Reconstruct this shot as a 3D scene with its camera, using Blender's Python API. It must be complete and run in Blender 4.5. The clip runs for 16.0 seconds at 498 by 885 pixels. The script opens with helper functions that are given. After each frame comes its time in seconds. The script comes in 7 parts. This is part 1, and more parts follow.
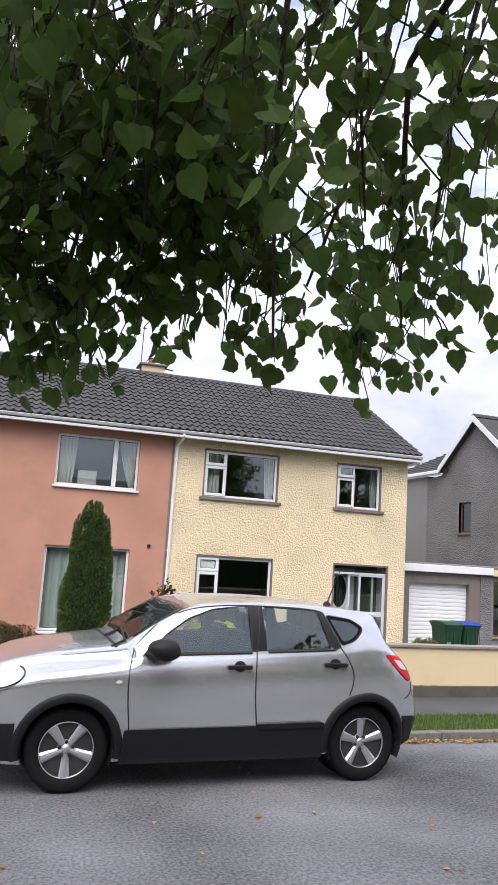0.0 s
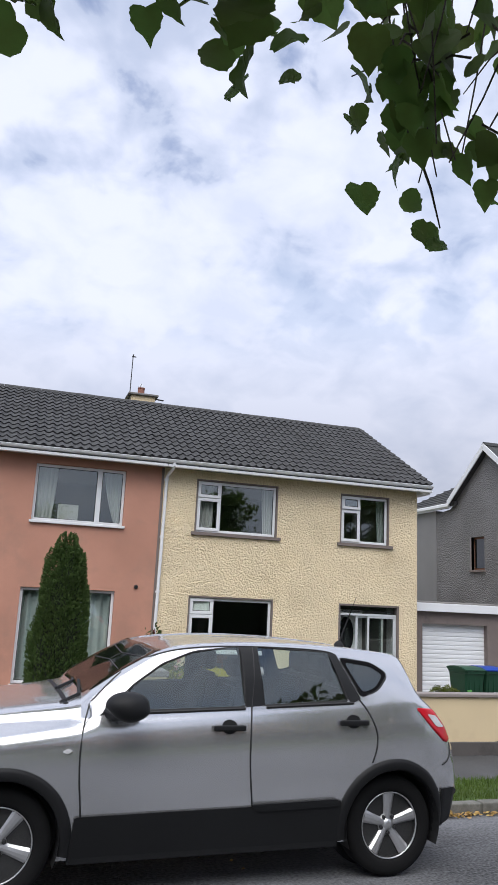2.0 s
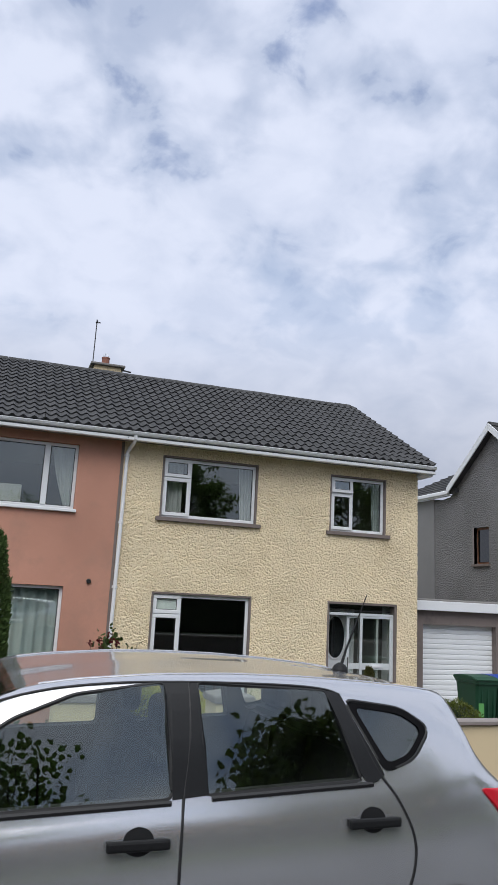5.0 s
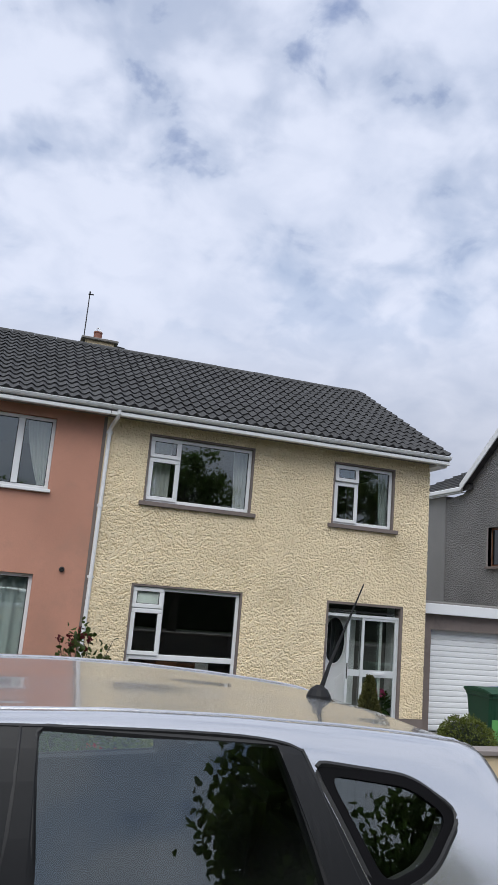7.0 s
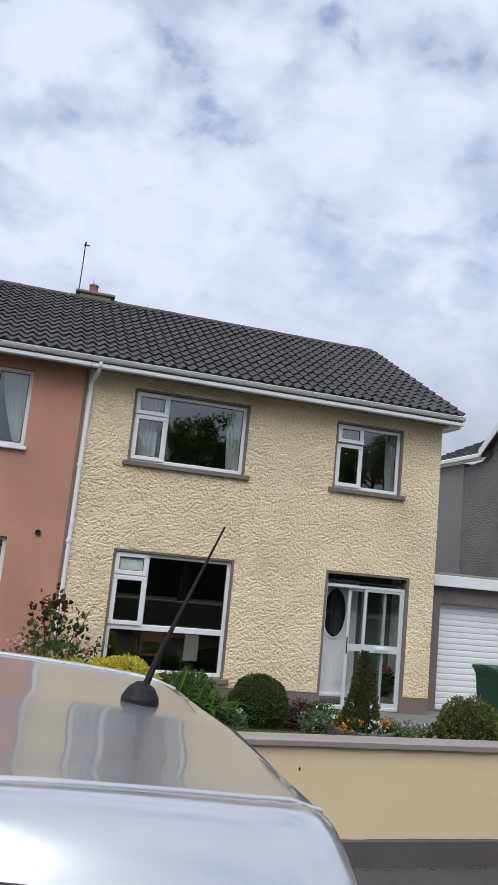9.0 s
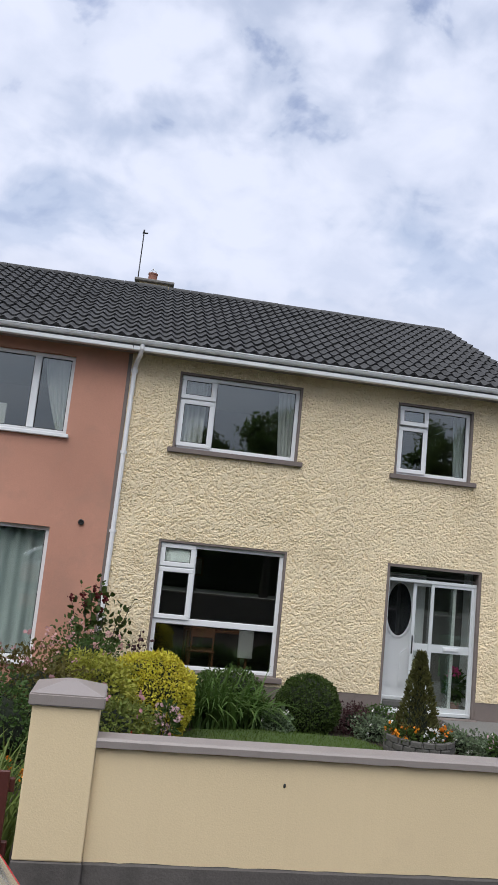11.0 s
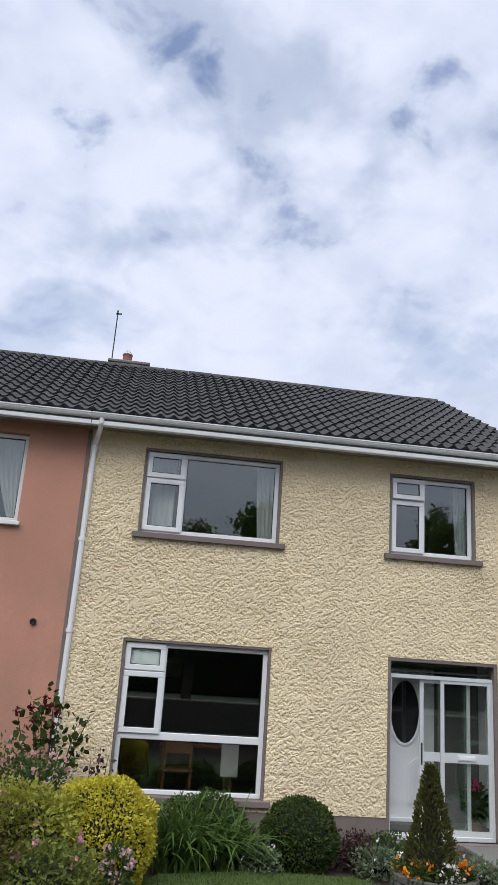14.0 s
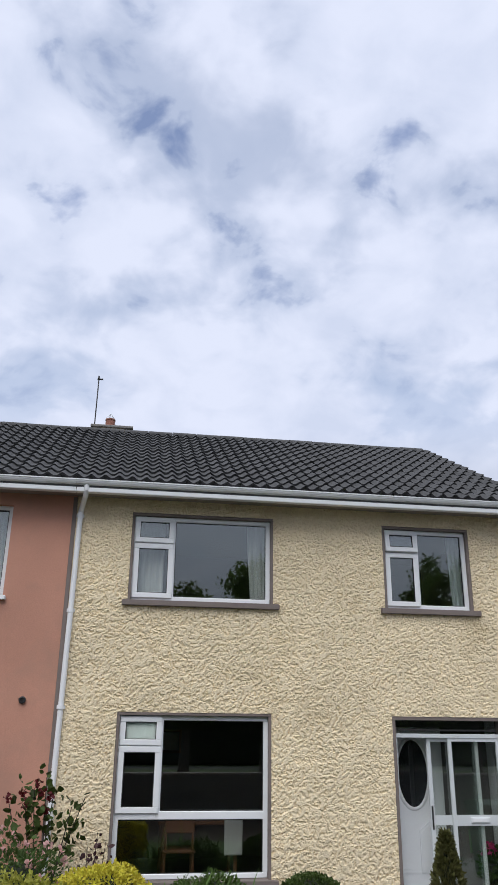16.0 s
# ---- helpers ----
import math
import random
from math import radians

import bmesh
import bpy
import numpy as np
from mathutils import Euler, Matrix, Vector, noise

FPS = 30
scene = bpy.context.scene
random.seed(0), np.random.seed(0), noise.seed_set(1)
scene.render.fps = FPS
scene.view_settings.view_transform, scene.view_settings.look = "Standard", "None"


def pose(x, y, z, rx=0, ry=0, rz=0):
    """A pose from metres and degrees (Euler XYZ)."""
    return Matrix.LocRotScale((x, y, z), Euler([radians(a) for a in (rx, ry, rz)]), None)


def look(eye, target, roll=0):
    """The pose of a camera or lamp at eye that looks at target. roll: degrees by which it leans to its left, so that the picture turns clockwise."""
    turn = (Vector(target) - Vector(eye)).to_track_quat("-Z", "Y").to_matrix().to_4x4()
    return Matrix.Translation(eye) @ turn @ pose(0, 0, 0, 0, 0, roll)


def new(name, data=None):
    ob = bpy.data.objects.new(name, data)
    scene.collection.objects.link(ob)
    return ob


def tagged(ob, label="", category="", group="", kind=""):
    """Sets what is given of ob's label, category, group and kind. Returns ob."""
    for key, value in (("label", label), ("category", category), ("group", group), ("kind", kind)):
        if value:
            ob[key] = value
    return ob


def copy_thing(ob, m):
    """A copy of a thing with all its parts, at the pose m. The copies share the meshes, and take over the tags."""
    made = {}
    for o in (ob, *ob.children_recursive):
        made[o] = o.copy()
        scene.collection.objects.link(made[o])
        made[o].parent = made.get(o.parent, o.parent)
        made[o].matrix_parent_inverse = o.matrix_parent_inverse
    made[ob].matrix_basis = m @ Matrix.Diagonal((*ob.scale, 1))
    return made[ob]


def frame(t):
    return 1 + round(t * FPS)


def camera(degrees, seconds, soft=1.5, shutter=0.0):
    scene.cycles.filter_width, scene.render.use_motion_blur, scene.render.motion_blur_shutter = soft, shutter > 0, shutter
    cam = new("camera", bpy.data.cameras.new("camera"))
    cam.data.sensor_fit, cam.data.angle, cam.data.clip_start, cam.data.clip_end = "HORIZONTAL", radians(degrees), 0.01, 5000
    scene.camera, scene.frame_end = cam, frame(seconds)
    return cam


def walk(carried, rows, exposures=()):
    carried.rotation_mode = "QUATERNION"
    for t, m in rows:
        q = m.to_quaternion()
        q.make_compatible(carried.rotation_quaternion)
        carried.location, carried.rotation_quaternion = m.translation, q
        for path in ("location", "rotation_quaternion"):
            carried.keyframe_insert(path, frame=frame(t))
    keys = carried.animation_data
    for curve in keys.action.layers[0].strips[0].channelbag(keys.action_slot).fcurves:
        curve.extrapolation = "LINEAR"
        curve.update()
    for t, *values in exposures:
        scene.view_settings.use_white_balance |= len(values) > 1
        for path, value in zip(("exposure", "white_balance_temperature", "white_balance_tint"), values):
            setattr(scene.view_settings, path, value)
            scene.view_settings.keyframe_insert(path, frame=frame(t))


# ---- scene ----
cam = camera(36.7, 16.0)
PATH = [
    (0, (-0.113, -0.464, 1.971), (0.474, 1.426, 2.263), 3.6),
    (0.5, (-0.017, -0.089, 1.935), (0.565, 1.798, 2.247), 2.8),
    (1, (0.107, 0.213, 1.93), (0.686, 2.095, 2.286), 1.7),
    (1.5, (0.293, 0.611, 1.888), (0.832, 2.491, 2.307), 2.5),
    (2, (0.405, 0.901, 1.82), (0.982, 2.77, 2.233), 2.8),
    (2.5, (0.59, 1.362, 1.807), (1.244, 3.206, 2.223), 0.8),
    (3, (0.817, 1.85, 1.8), (1.434, 3.702, 2.234), 1.2),
    (3.5, (0.95, 2.206, 1.796), (1.569, 4.057, 2.232), 1.9),
    (6, (1.648, 3.795, 1.855), (2.249, 5.659, 2.25), 3.7),
    (6.5, (1.830, 4.110, 1.822), (2.426, 5.973, 2.222), 4.2),
    (7, (2.006, 4.382, 1.809), (2.596, 6.247, 2.211), 4.8),
    (7.5, (2.173, 4.587, 1.8), (2.750, 6.458, 2.199), 5.3),
    (8, (2.420, 4.807, 1.805), (2.977, 6.689, 2.183), 5.6),
    (10.5, (3.451, 5.587, 1.791), (3.876, 7.521, 2.063), 4.9),
    (11, (3.706, 5.72, 1.77), (3.989, 7.677, 2.066), 5.8),
    (11.5, (3.918, 5.904, 1.788), (4.047, 7.871, 2.129), 6.1),
    (12, (4.07, 6.156, 1.752), (4.202, 8.107, 2.171), 3.6),
    (12.5, (4.18, 6.395, 1.734), (4.326, 8.34, 2.178), 2.3),
    (13, (4.283, 6.612, 1.715), (4.399, 8.553, 2.179), 3.1),
    (13.5, (4.348, 6.702, 1.707), (4.494, 8.63, 2.217), 4.1),
    (14, (4.285, 6.838, 1.75), (4.531, 8.746, 2.298), 3.9),
    (14.5, (4.243, 6.887, 1.756), (4.553, 8.778, 2.326), 3.2),
    (15, (4.256, 6.883, 1.757), (4.577, 8.765, 2.355), 2.4),
    (15.5, (4.253, 6.907, 1.773), (4.555, 8.776, 2.419), 1.5),
    (16, (4.267, 6.937, 1.793), (4.541, 8.793, 2.489), 0.7),
]
EXPOSURES = [(0, 0.68, 6700, 12), (0.5, 0.64, 6650, 12), (1, 0.48, 6600, 11), (2, 0.22, 6450, 9), (3, 0.06, 6400, 8), (6, 0.0, 6400, 7), (8, 0.02, 6400, 7), (10.3, 0.1, 6450, 8), (13, 0.1, 6450, 8), (16, 0.03, 6400, 8)]
walk(cam, [(t, look(eye, target, roll)) for t, eye, target, roll in PATH], EXPOSURES)


# world: broken cloud over a pale sky
def make_world():
    w = bpy.data.worlds.new("sky")
    scene.world = w
    w.use_nodes = True
    nt = w.node_tree
    nt.nodes.clear()
    N, L = nt.nodes.new, nt.links.new
    out, bg = N("ShaderNodeOutputWorld"), N("ShaderNodeBackground")
    sky = N("ShaderNodeTexSky")
    sky.sky_type = "NISHITA"
    sky.sun_disc = False
    sky.sun_elevation, sky.sun_rotation = radians(59), radians(209)
    gain = N("ShaderNodeVectorMath")
    gain.operation = "SCALE"
    gain.inputs["Scale"].default_value = 0.16
    L(sky.outputs[0], gain.inputs[0])
    co = N("ShaderNodeTexCoord")
    # project the direction on a flat cloud deck
    sep = N("ShaderNodeSeparateXYZ")
    L(co.outputs["Generated"], sep.inputs[0])
    up = N("ShaderNodeMath")
    up.operation = "MAXIMUM"
    up.inputs[1].default_value = 0.0
    L(sep.outputs[2], up.inputs[0])
    lift = N("ShaderNodeMath")
    lift.operation = "ADD"
    lift.inputs[1].default_value = 0.55
    L(up.outputs[0], lift.inputs[0])
    deck = N("ShaderNodeVectorMath")
    deck.operation = "DIVIDE"
    L(co.outputs["Generated"], deck.inputs[0])
    L(lift.outputs[0], deck.inputs[1])
    n1, n2, n3 = N("ShaderNodeTexNoise"), N("ShaderNodeTexNoise"), N("ShaderNodeTexNoise")
    for n, s, d, dist in ((n1, 4.6, 4.0, 0.0), (n2, 12.0, 8.0, 0.25), (n3, 3.2, 4.0, 0.0)):
        n.inputs["Scale"].default_value, n.inputs["Detail"].default_value = s, d
        n.inputs["Distortion"].default_value = dist
        L(deck.outputs[0], n.inputs["Vector"])
    # gaps in the deck: where both the middle and the fine billows are thin
    add = N("ShaderNodeMath")
    add.operation = "MULTIPLY_ADD"
    add.inputs[1].default_value = 0.40
    L(n2.outputs[0], add.inputs[0])
    L(n1.outputs[0], add.inputs[2])
    cover = N("ShaderNodeValToRGB")
    cover.color_ramp.interpolation = "EASE"
    cover.color_ramp.elements[0].position, cover.color_ramp.elements[1].position = 0.55, 0.74
    cover.color_ramp.elements[0].color = (0.60, 0.60, 0.60, 1)
    L(add.outputs[0], cover.inputs[0])
    billow = N("ShaderNodeMath")
    billow.operation = "MULTIPLY_ADD"
    billow.inputs[1].default_value = 0.6
    L(n3.outputs[0], billow.inputs[0])
    L(n2.outputs[0], billow.inputs[2])
    white = N("ShaderNodeValToRGB")
    e = white.color_ramp.elements
    e[0].position, e[1].position = 0.62, 0.92
    e[0].color, e[1].color = (0.64, 0.69, 0.86, 1), (0.765, 0.80, 0.96, 1)
    L(billow.outputs[0], white.inputs[0])
    # the deck closes towards the horizon
    high = N("ShaderNodeMapRange")
    high.inputs["From Min"].default_value, high.inputs["From Max"].default_value = 0.30, 0.58
    L(sep.outputs[2], high.inputs["Value"])
    low = N("ShaderNodeMath")
    low.operation = "SUBTRACT"
    low.inputs[0].default_value = 1.0
    L(high.outputs[0], low.inputs[1])
    shut = N("ShaderNodeMath")
    shut.operation = "MAXIMUM"
    L(low.outputs[0], shut.inputs[0])
    L(cover.outputs[0], shut.inputs[1])
    mix = N("ShaderNodeMix")
    mix.data_type = "RGBA"
    L(shut.outputs[0], mix.inputs["Factor"])
    L(gain.outputs[0], mix.inputs["A"])
    L(white.outputs[0], mix.inputs["B"])
    # small torn wisps, greyer, where the deck is thin
    torn = N("ShaderNodeMath")
    torn.operation = "MULTIPLY_ADD"
    torn.inputs[1].default_value = 0.45
    L(n1.outputs[0], torn.inputs[0])
    L(n2.outputs[0], torn.inputs[2])
    wisp = N("ShaderNodeValToRGB")
    wisp.color_ramp.elements[0].position, wisp.color_ramp.elements[1].position = 0.485, 0.605
    wisp.color_ramp.elements[0].color, wisp.color_ramp.elements[1].color = (0.50, 0.57, 0.72, 1), (1, 1, 1, 1)
    L(torn.outputs[0], wisp.inputs[0])
    tone = N("ShaderNodeMix")
    tone.data_type, tone.blend_type = "RGBA", "MULTIPLY"
    L(high.outputs[0], tone.inputs["Factor"])
    base = N("ShaderNodeMapRange")
    base.inputs["From Min"].default_value, base.inputs["From Max"].default_value = 0.12, 0.36
    base.inputs["To Min"].default_value = 0.62
    L(sep.outputs[2], base.inputs["Value"])
    dim = N("ShaderNodeVectorMath")
    dim.operation = "SCALE"
    L(mix.outputs["Result"], dim.inputs[0])
    L(base.outputs[0], dim.inputs["Scale"])
    L(dim.outputs[0], tone.inputs["A"])
    L(wisp.outputs[0], tone.inputs["B"])
    L(tone.outputs["Result"], bg.inputs[0])
    bg.inputs[1].default_value = 1.0
    L(bg.outputs[0], out.inputs[0])


make_world()
sun = new("sun", bpy.data.lights.new("sun", "SUN"))
sun.data.energy, sun.data.angle, sun.data.color = 2.6, radians(60), (1.0, 0.97, 0.93)
sun.matrix_world = look((-5, -9, 17), (0, 0, 0))


# ---- small tools ----
def world_of(ob):
    if ob.parent is None:
        return ob.matrix_basis.copy()
    return world_of(ob.parent) @ ob.matrix_parent_inverse @ ob.matrix_basis


def thing(name, at, label, category, group="", kind=""):
    ob = new(name)
    ob.location = at
    ob.matrix_basis = Matrix.Translation(at)
    ob.empty_display_size = 0.1
    return tagged(ob, label, category, group, kind)


def adopt(ob, parent, label=""):
    if parent is not None:
        ob.parent = parent
        ob.matrix_parent_inverse = world_of(parent).inverted()
    return tagged(ob, label)


def finish(bm, name, material, smooth=False):
    bmesh.ops.recalc_face_normals(bm, faces=bm.faces)
    me = bpy.data.meshes.new(name)
    bm.to_mesh(me)
    bm.free()
    for m in material if isinstance(material, (list, tuple)) else [material]:
        me.materials.append(m)
    if smooth:
        me.shade_smooth()
    return me


def glaze(bm):
    """Gives the gloss to the faces that look at the street; the others only let light through."""
    bmesh.ops.recalc_face_normals(bm, faces=bm.faces)
    bm.normal_update()
    for f in bm.faces:
        f.material_index = 0 if f.normal.y < -0.4 else 1
    return bm


def part(name, bm, material, parent, label="", smooth=False):
    return adopt(new(name, finish(bm, name, material, smooth)), parent, label)


def raw(name, verts, faces, material, parent=None, label="", smooth=False):
    me = bpy.data.meshes.new(name)
    me.from_pydata(verts, [], faces)
    me.materials.append(material)
    if smooth:
        me.shade_smooth()
    return adopt(new(name, me), parent, label)


def single(name, bm, material, label, category, kind="", group="", smooth=False):
    return tagged(new(name, finish(bm, name, material, smooth)), label, category, group, kind)


def box(bm, x0, x1, y0, y1, z0, z1, bevel=0.0, segs=1):
    vs = [bm.verts.new((x, y, z)) for x in (x0, x1) for y in (y0, y1) for z in (z0, z1)]
    fs = [bm.faces.new([vs[i] for i in q]) for q in ((0, 1, 3, 2), (4, 6, 7, 5), (0, 4, 5, 1), (2, 3, 7, 6), (0, 2, 6, 4), (1, 5, 7, 3))]
    if bevel:
        es = list({e for f in fs for e in f.edges})
        bmesh.ops.bevel(bm, geom=es, offset=bevel, segments=segs, affect="EDGES", profile=0.5)
    return bm


def boxed(x0, x1, y0, y1, z0, z1, bevel=0.0, segs=1):
    return box(bmesh.new(), x0, x1, y0, y1, z0, z1, bevel, segs)


def tube(bm, pts, radii, segs=8, cap=True):
    """A round tube through pts; radii: one number or one a point."""
    pts = [Vector(p) for p in pts]
    if not isinstance(radii, (list, tuple)):
        radii = [radii] * len(pts)
    rings = []
    ref = Vector((0.13, 0.31, 0.94))
    for i, p in enumerate(pts):
        d = (pts[min(i + 1, len(pts) - 1)] - pts[max(i - 1, 0)]).normalized()
        a = d.cross(ref)
        if a.length < 0.05:
            a = d.cross(Vector((1, 0, 0)))
        a.normalize()
        b = d.cross(a)
        rings.append([bm.verts.new(p + radii[i] * (math.cos(k * 2 * math.pi / segs) * a + math.sin(k * 2 * math.pi / segs) * b)) for k in range(segs)])
    for r, s in zip(rings, rings[1:]):
        for k in range(segs):
            bm.faces.new((r[k], r[(k + 1) % segs], s[(k + 1) % segs], s[k]))
    if cap:
        bm.faces.new(rings[0])
        bm.faces.new(rings[-1])
    return bm


def lathe(bm, prof, centre, segs=24, axis="z", close=False):
    """Turns (radius, height) pairs about an axis through centre."""
    cx, cy, cz = centre
    rings = []
    for r, h in prof:
        ring = []
        for k in range(segs):
            c, s = math.cos(2 * math.pi * k / segs), math.sin(2 * math.pi * k / segs)
            ring.append(bm.verts.new((cx + r * c, cy + r * s, cz + h) if axis == "z" else (cx + r * c, cy + h, cz + r * s)))
        rings.append(ring)
    pairs = list(zip(rings, rings[1:])) + ([(rings[-1], rings[0])] if close else [])
    for a, b in pairs:
        for k in range(segs):
            bm.faces.new((a[k], a[(k + 1) % segs], b[(k + 1) % segs], b[k]))
    if not close:
        bm.faces.new(rings[0])
        bm.faces.new(rings[-1])
    return bm


def prism(bm, poly, y0, y1):
    """A polygon in x and z, drawn out along y."""
    a = [bm.verts.new((x, y0, z)) for x, z in poly]
    b = [bm.verts.new((x, y1, z)) for x, z in poly]
    n = len(poly)
    bm.faces.new(a)
    bm.faces.new(b[::-1])
    for i in range(n):
        bm.faces.new((a[i], b[i], b[(i + 1) % n], a[(i + 1) % n]))
    return bm


def xprism(bm, poly, x0, x1):
    """A polygon in y and z, drawn out along x."""
    a = [bm.verts.new((x0, y, z)) for y, z in poly]
    b = [bm.verts.new((x1, y, z)) for y, z in poly]
    n = len(poly)
    bm.faces.new(a)
    bm.faces.new(b[::-1])
    for i in range(n):
        bm.faces.new((a[i], b[i], b[(i + 1) % n], a[(i + 1) % n]))
    return bm


# ---- materials ----
def surface(name, base, rough=0.7, vary=0.12, scale=3.0, fine=60.0, bump=0.2, metal=0.0, coat=0.0, dirt=None, dirt_at=0.62, spec=0.5, hue=0.0, rand=0.0, trans=0.0, kind="noise", depth=0.01):
    m = bpy.data.materials.new(name)
    m.use_nodes = True
    nt = m.node_tree
    N, L = nt.nodes.new, nt.links.new
    b = nt.nodes["Principled BSDF"]
    co = N("ShaderNodeTexCoord")
    big, small = N("ShaderNodeTexNoise"), N("ShaderNodeTexNoise")
    big.inputs["Scale"].default_value, big.inputs["Detail"].default_value = scale, 5
    small.inputs["Scale"].default_value, small.inputs["Detail"].default_value = fine, 4
    for n in (big, small):
        L(co.outputs["Object"], n.inputs["Vector"])
    s = N("ShaderNodeMath")
    s.operation = "ADD"
    L(big.outputs[0], s.inputs[0])
    L(small.outputs[0], s.inputs[1])
    last = s.outputs[0]
    if rand:
        info = N("ShaderNodeObjectInfo")
        r = N("ShaderNodeMath")
        r.operation = "MULTIPLY_ADD"
        r.inputs[1].default_value = rand
        L(info.outputs["Random"], r.inputs[0])
        L(last, r.inputs[2])
        island = N("ShaderNodeNewGeometry")
        r2 = N("ShaderNodeMath")
        r2.operation = "MULTIPLY_ADD"
        r2.inputs[1].default_value = rand
        L(island.outputs["Random Per Island"], r2.inputs[0])
        L(r.outputs[0], r2.inputs[2])
        last = r2.outputs[0]
    mr = N("ShaderNodeMapRange")
    mr.inputs["From Min"].default_value, mr.inputs["From Max"].default_value = 0.6, 1.4 + 2 * rand
    mr.inputs["To Min"].default_value, mr.inputs["To Max"].default_value = 1 - vary, 1 + vary
    L(last, mr.inputs["Value"])
    hs = N("ShaderNodeHueSaturation")
    hs.inputs["Color"].default_value = (*base, 1)
    L(mr.outputs[0], hs.inputs["Value"])
    if hue:
        hr = N("ShaderNodeMapRange")
        hr.inputs["From Min"].default_value, hr.inputs["From Max"].default_value = 0.6, 1.4 + 2 * rand
        hr.inputs["To Min"].default_value, hr.inputs["To Max"].default_value = 0.5 - hue, 0.5 + hue
        L(last, hr.inputs["Value"])
        L(hr.outputs[0], hs.inputs["Hue"])
    col = hs.outputs[0]
    if dirt:
        dn = N("ShaderNodeTexNoise")
        dn.inputs["Scale"].default_value, dn.inputs["Detail"].default_value = scale * 0.8, 8
        dn.inputs["Roughness"].default_value = 0.7
        L(co.outputs["Object"], dn.inputs["Vector"])
        ramp = N("ShaderNodeValToRGB")
        ramp.color_ramp.elements[0].position, ramp.color_ramp.elements[1].position = dirt_at - 0.1, dirt_at + 0.12
        L(dn.outputs[0], ramp.inputs[0])
        mx = N("ShaderNodeMix")
        mx.data_type = "RGBA"
        L(ramp.outputs[0], mx.inputs["Factor"])
        L(col, mx.inputs["A"])
        mx.inputs["B"].default_value = (*dirt, 1)
        col = mx.outputs["Result"]
    L(col, b.inputs["Base Color"])
    b.inputs["Roughness"].default_value, b.inputs["Metallic"].default_value = rough, metal
    b.inputs["Specular IOR Level"].default_value = spec
    if coat:
        b.inputs["Coat Weight"].default_value, b.inputs["Coat Roughness"].default_value = coat, 0.04
    if bump:
        bp = N("ShaderNodeBump")
        bp.inputs["Strength"].default_value, bp.inputs["Distance"].default_value = bump, depth
        if kind == "cells":
            v = N("ShaderNodeTexVoronoi")
            v.inputs["Scale"].default_value = fine
            L(co.outputs["Object"], v.inputs["Vector"])
            L(v.outputs["Distance"], bp.inputs["Height"])
        else:
            L(small.outputs[0], bp.inputs["Height"])
        L(bp.outputs[0], b.inputs["Normal"])
    if trans:
        tr = N("ShaderNodeBsdfTranslucent")
        L(col, tr.inputs["Color"])
        mixs = N("ShaderNodeMixShader")
        mixs.inputs[0].default_value = trans
        L(b.outputs[0], mixs.inputs[1])
        L(tr.outputs[0], mixs.inputs[2])
        L(mixs.outputs[0], nt.nodes["Material Output"].inputs["Surface"])
    return m


def glazing(name, tint, ior):
    """A clear pane: what it lets through is tinted, its gloss follows Fresnel."""
    m = bpy.data.materials.new(name)
    m.use_nodes = True
    nt = m.node_tree
    nt.nodes.clear()
    N, L = nt.nodes.new, nt.links.new
    out, mix, fr = N("ShaderNodeOutputMaterial"), N("ShaderNodeMixShader"), N("ShaderNodeFresnel")
    tr, gl = N("ShaderNodeBsdfTransparent"), N("ShaderNodeBsdfGlossy")
    tr.inputs[0].default_value = (*tint, 1)
    gl.inputs["Roughness"].default_value = 0.0
    gl.inputs["Color"].default_value = (0.92, 0.99, 0.97, 1)
    fr.inputs["IOR"].default_value = ior
    L(fr.outputs[0], mix.inputs[0])
    L(tr.outputs[0], mix.inputs[1])
    L(gl.outputs[0], mix.inputs[2])
    L(mix.outputs[0], out.inputs[0])
    return m


M_YELLOW = surface("yellow roughcast", (0.80, 0.68, 0.475), 0.9, 0.16, 0.9, 60, 0.9, dirt=(0.62, 0.50, 0.31), dirt_at=0.66, depth=0.012, kind="noise", spec=0.2)
M_PINK = surface("salmon render", (0.525, 0.272, 0.196), 0.9, 0.16, 0.9, 90, 0.25, dirt=(0.40, 0.235, 0.175), dirt_at=0.60, spec=0.2)
M_CREAM = surface("cream wall paint", (0.72, 0.58, 0.37), 0.8, 0.05, 1.6, 120, 0.15, dirt=(0.60, 0.47, 0.30), dirt_at=0.70, spec=0.25)
M_TAUPE = surface("taupe masonry paint", (0.20, 0.165, 0.15), 0.75, 0.12, 3, 90, 0.2, dirt=(0.13, 0.11, 0.10), dirt_at=0.63, spec=0.3)
M_COPING = surface("grey brown coping paint", (0.27, 0.235, 0.22), 0.42, 0.10, 4, 140, 0.12, dirt=(0.20, 0.175, 0.165), dirt_at=0.66, spec=0.6)
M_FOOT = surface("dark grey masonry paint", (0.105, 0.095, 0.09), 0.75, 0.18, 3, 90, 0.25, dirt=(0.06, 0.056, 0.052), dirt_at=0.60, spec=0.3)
M_GREYDASH = surface("grey pebbledash", (0.22, 0.216, 0.216), 0.95, 0.25, 1.0, 26, 1.0, kind="cells", depth=0.03, spec=0.2)
M_GREYFLAT = surface("grey smooth render", (0.25, 0.246, 0.246), 0.9, 0.10, 1.0, 60, 0.2, spec=0.2)
M_WHITE = surface("white plastic", (0.80, 0.81, 0.82), 0.35, 0.03, 2, 60, 0.02, spec=0.5)
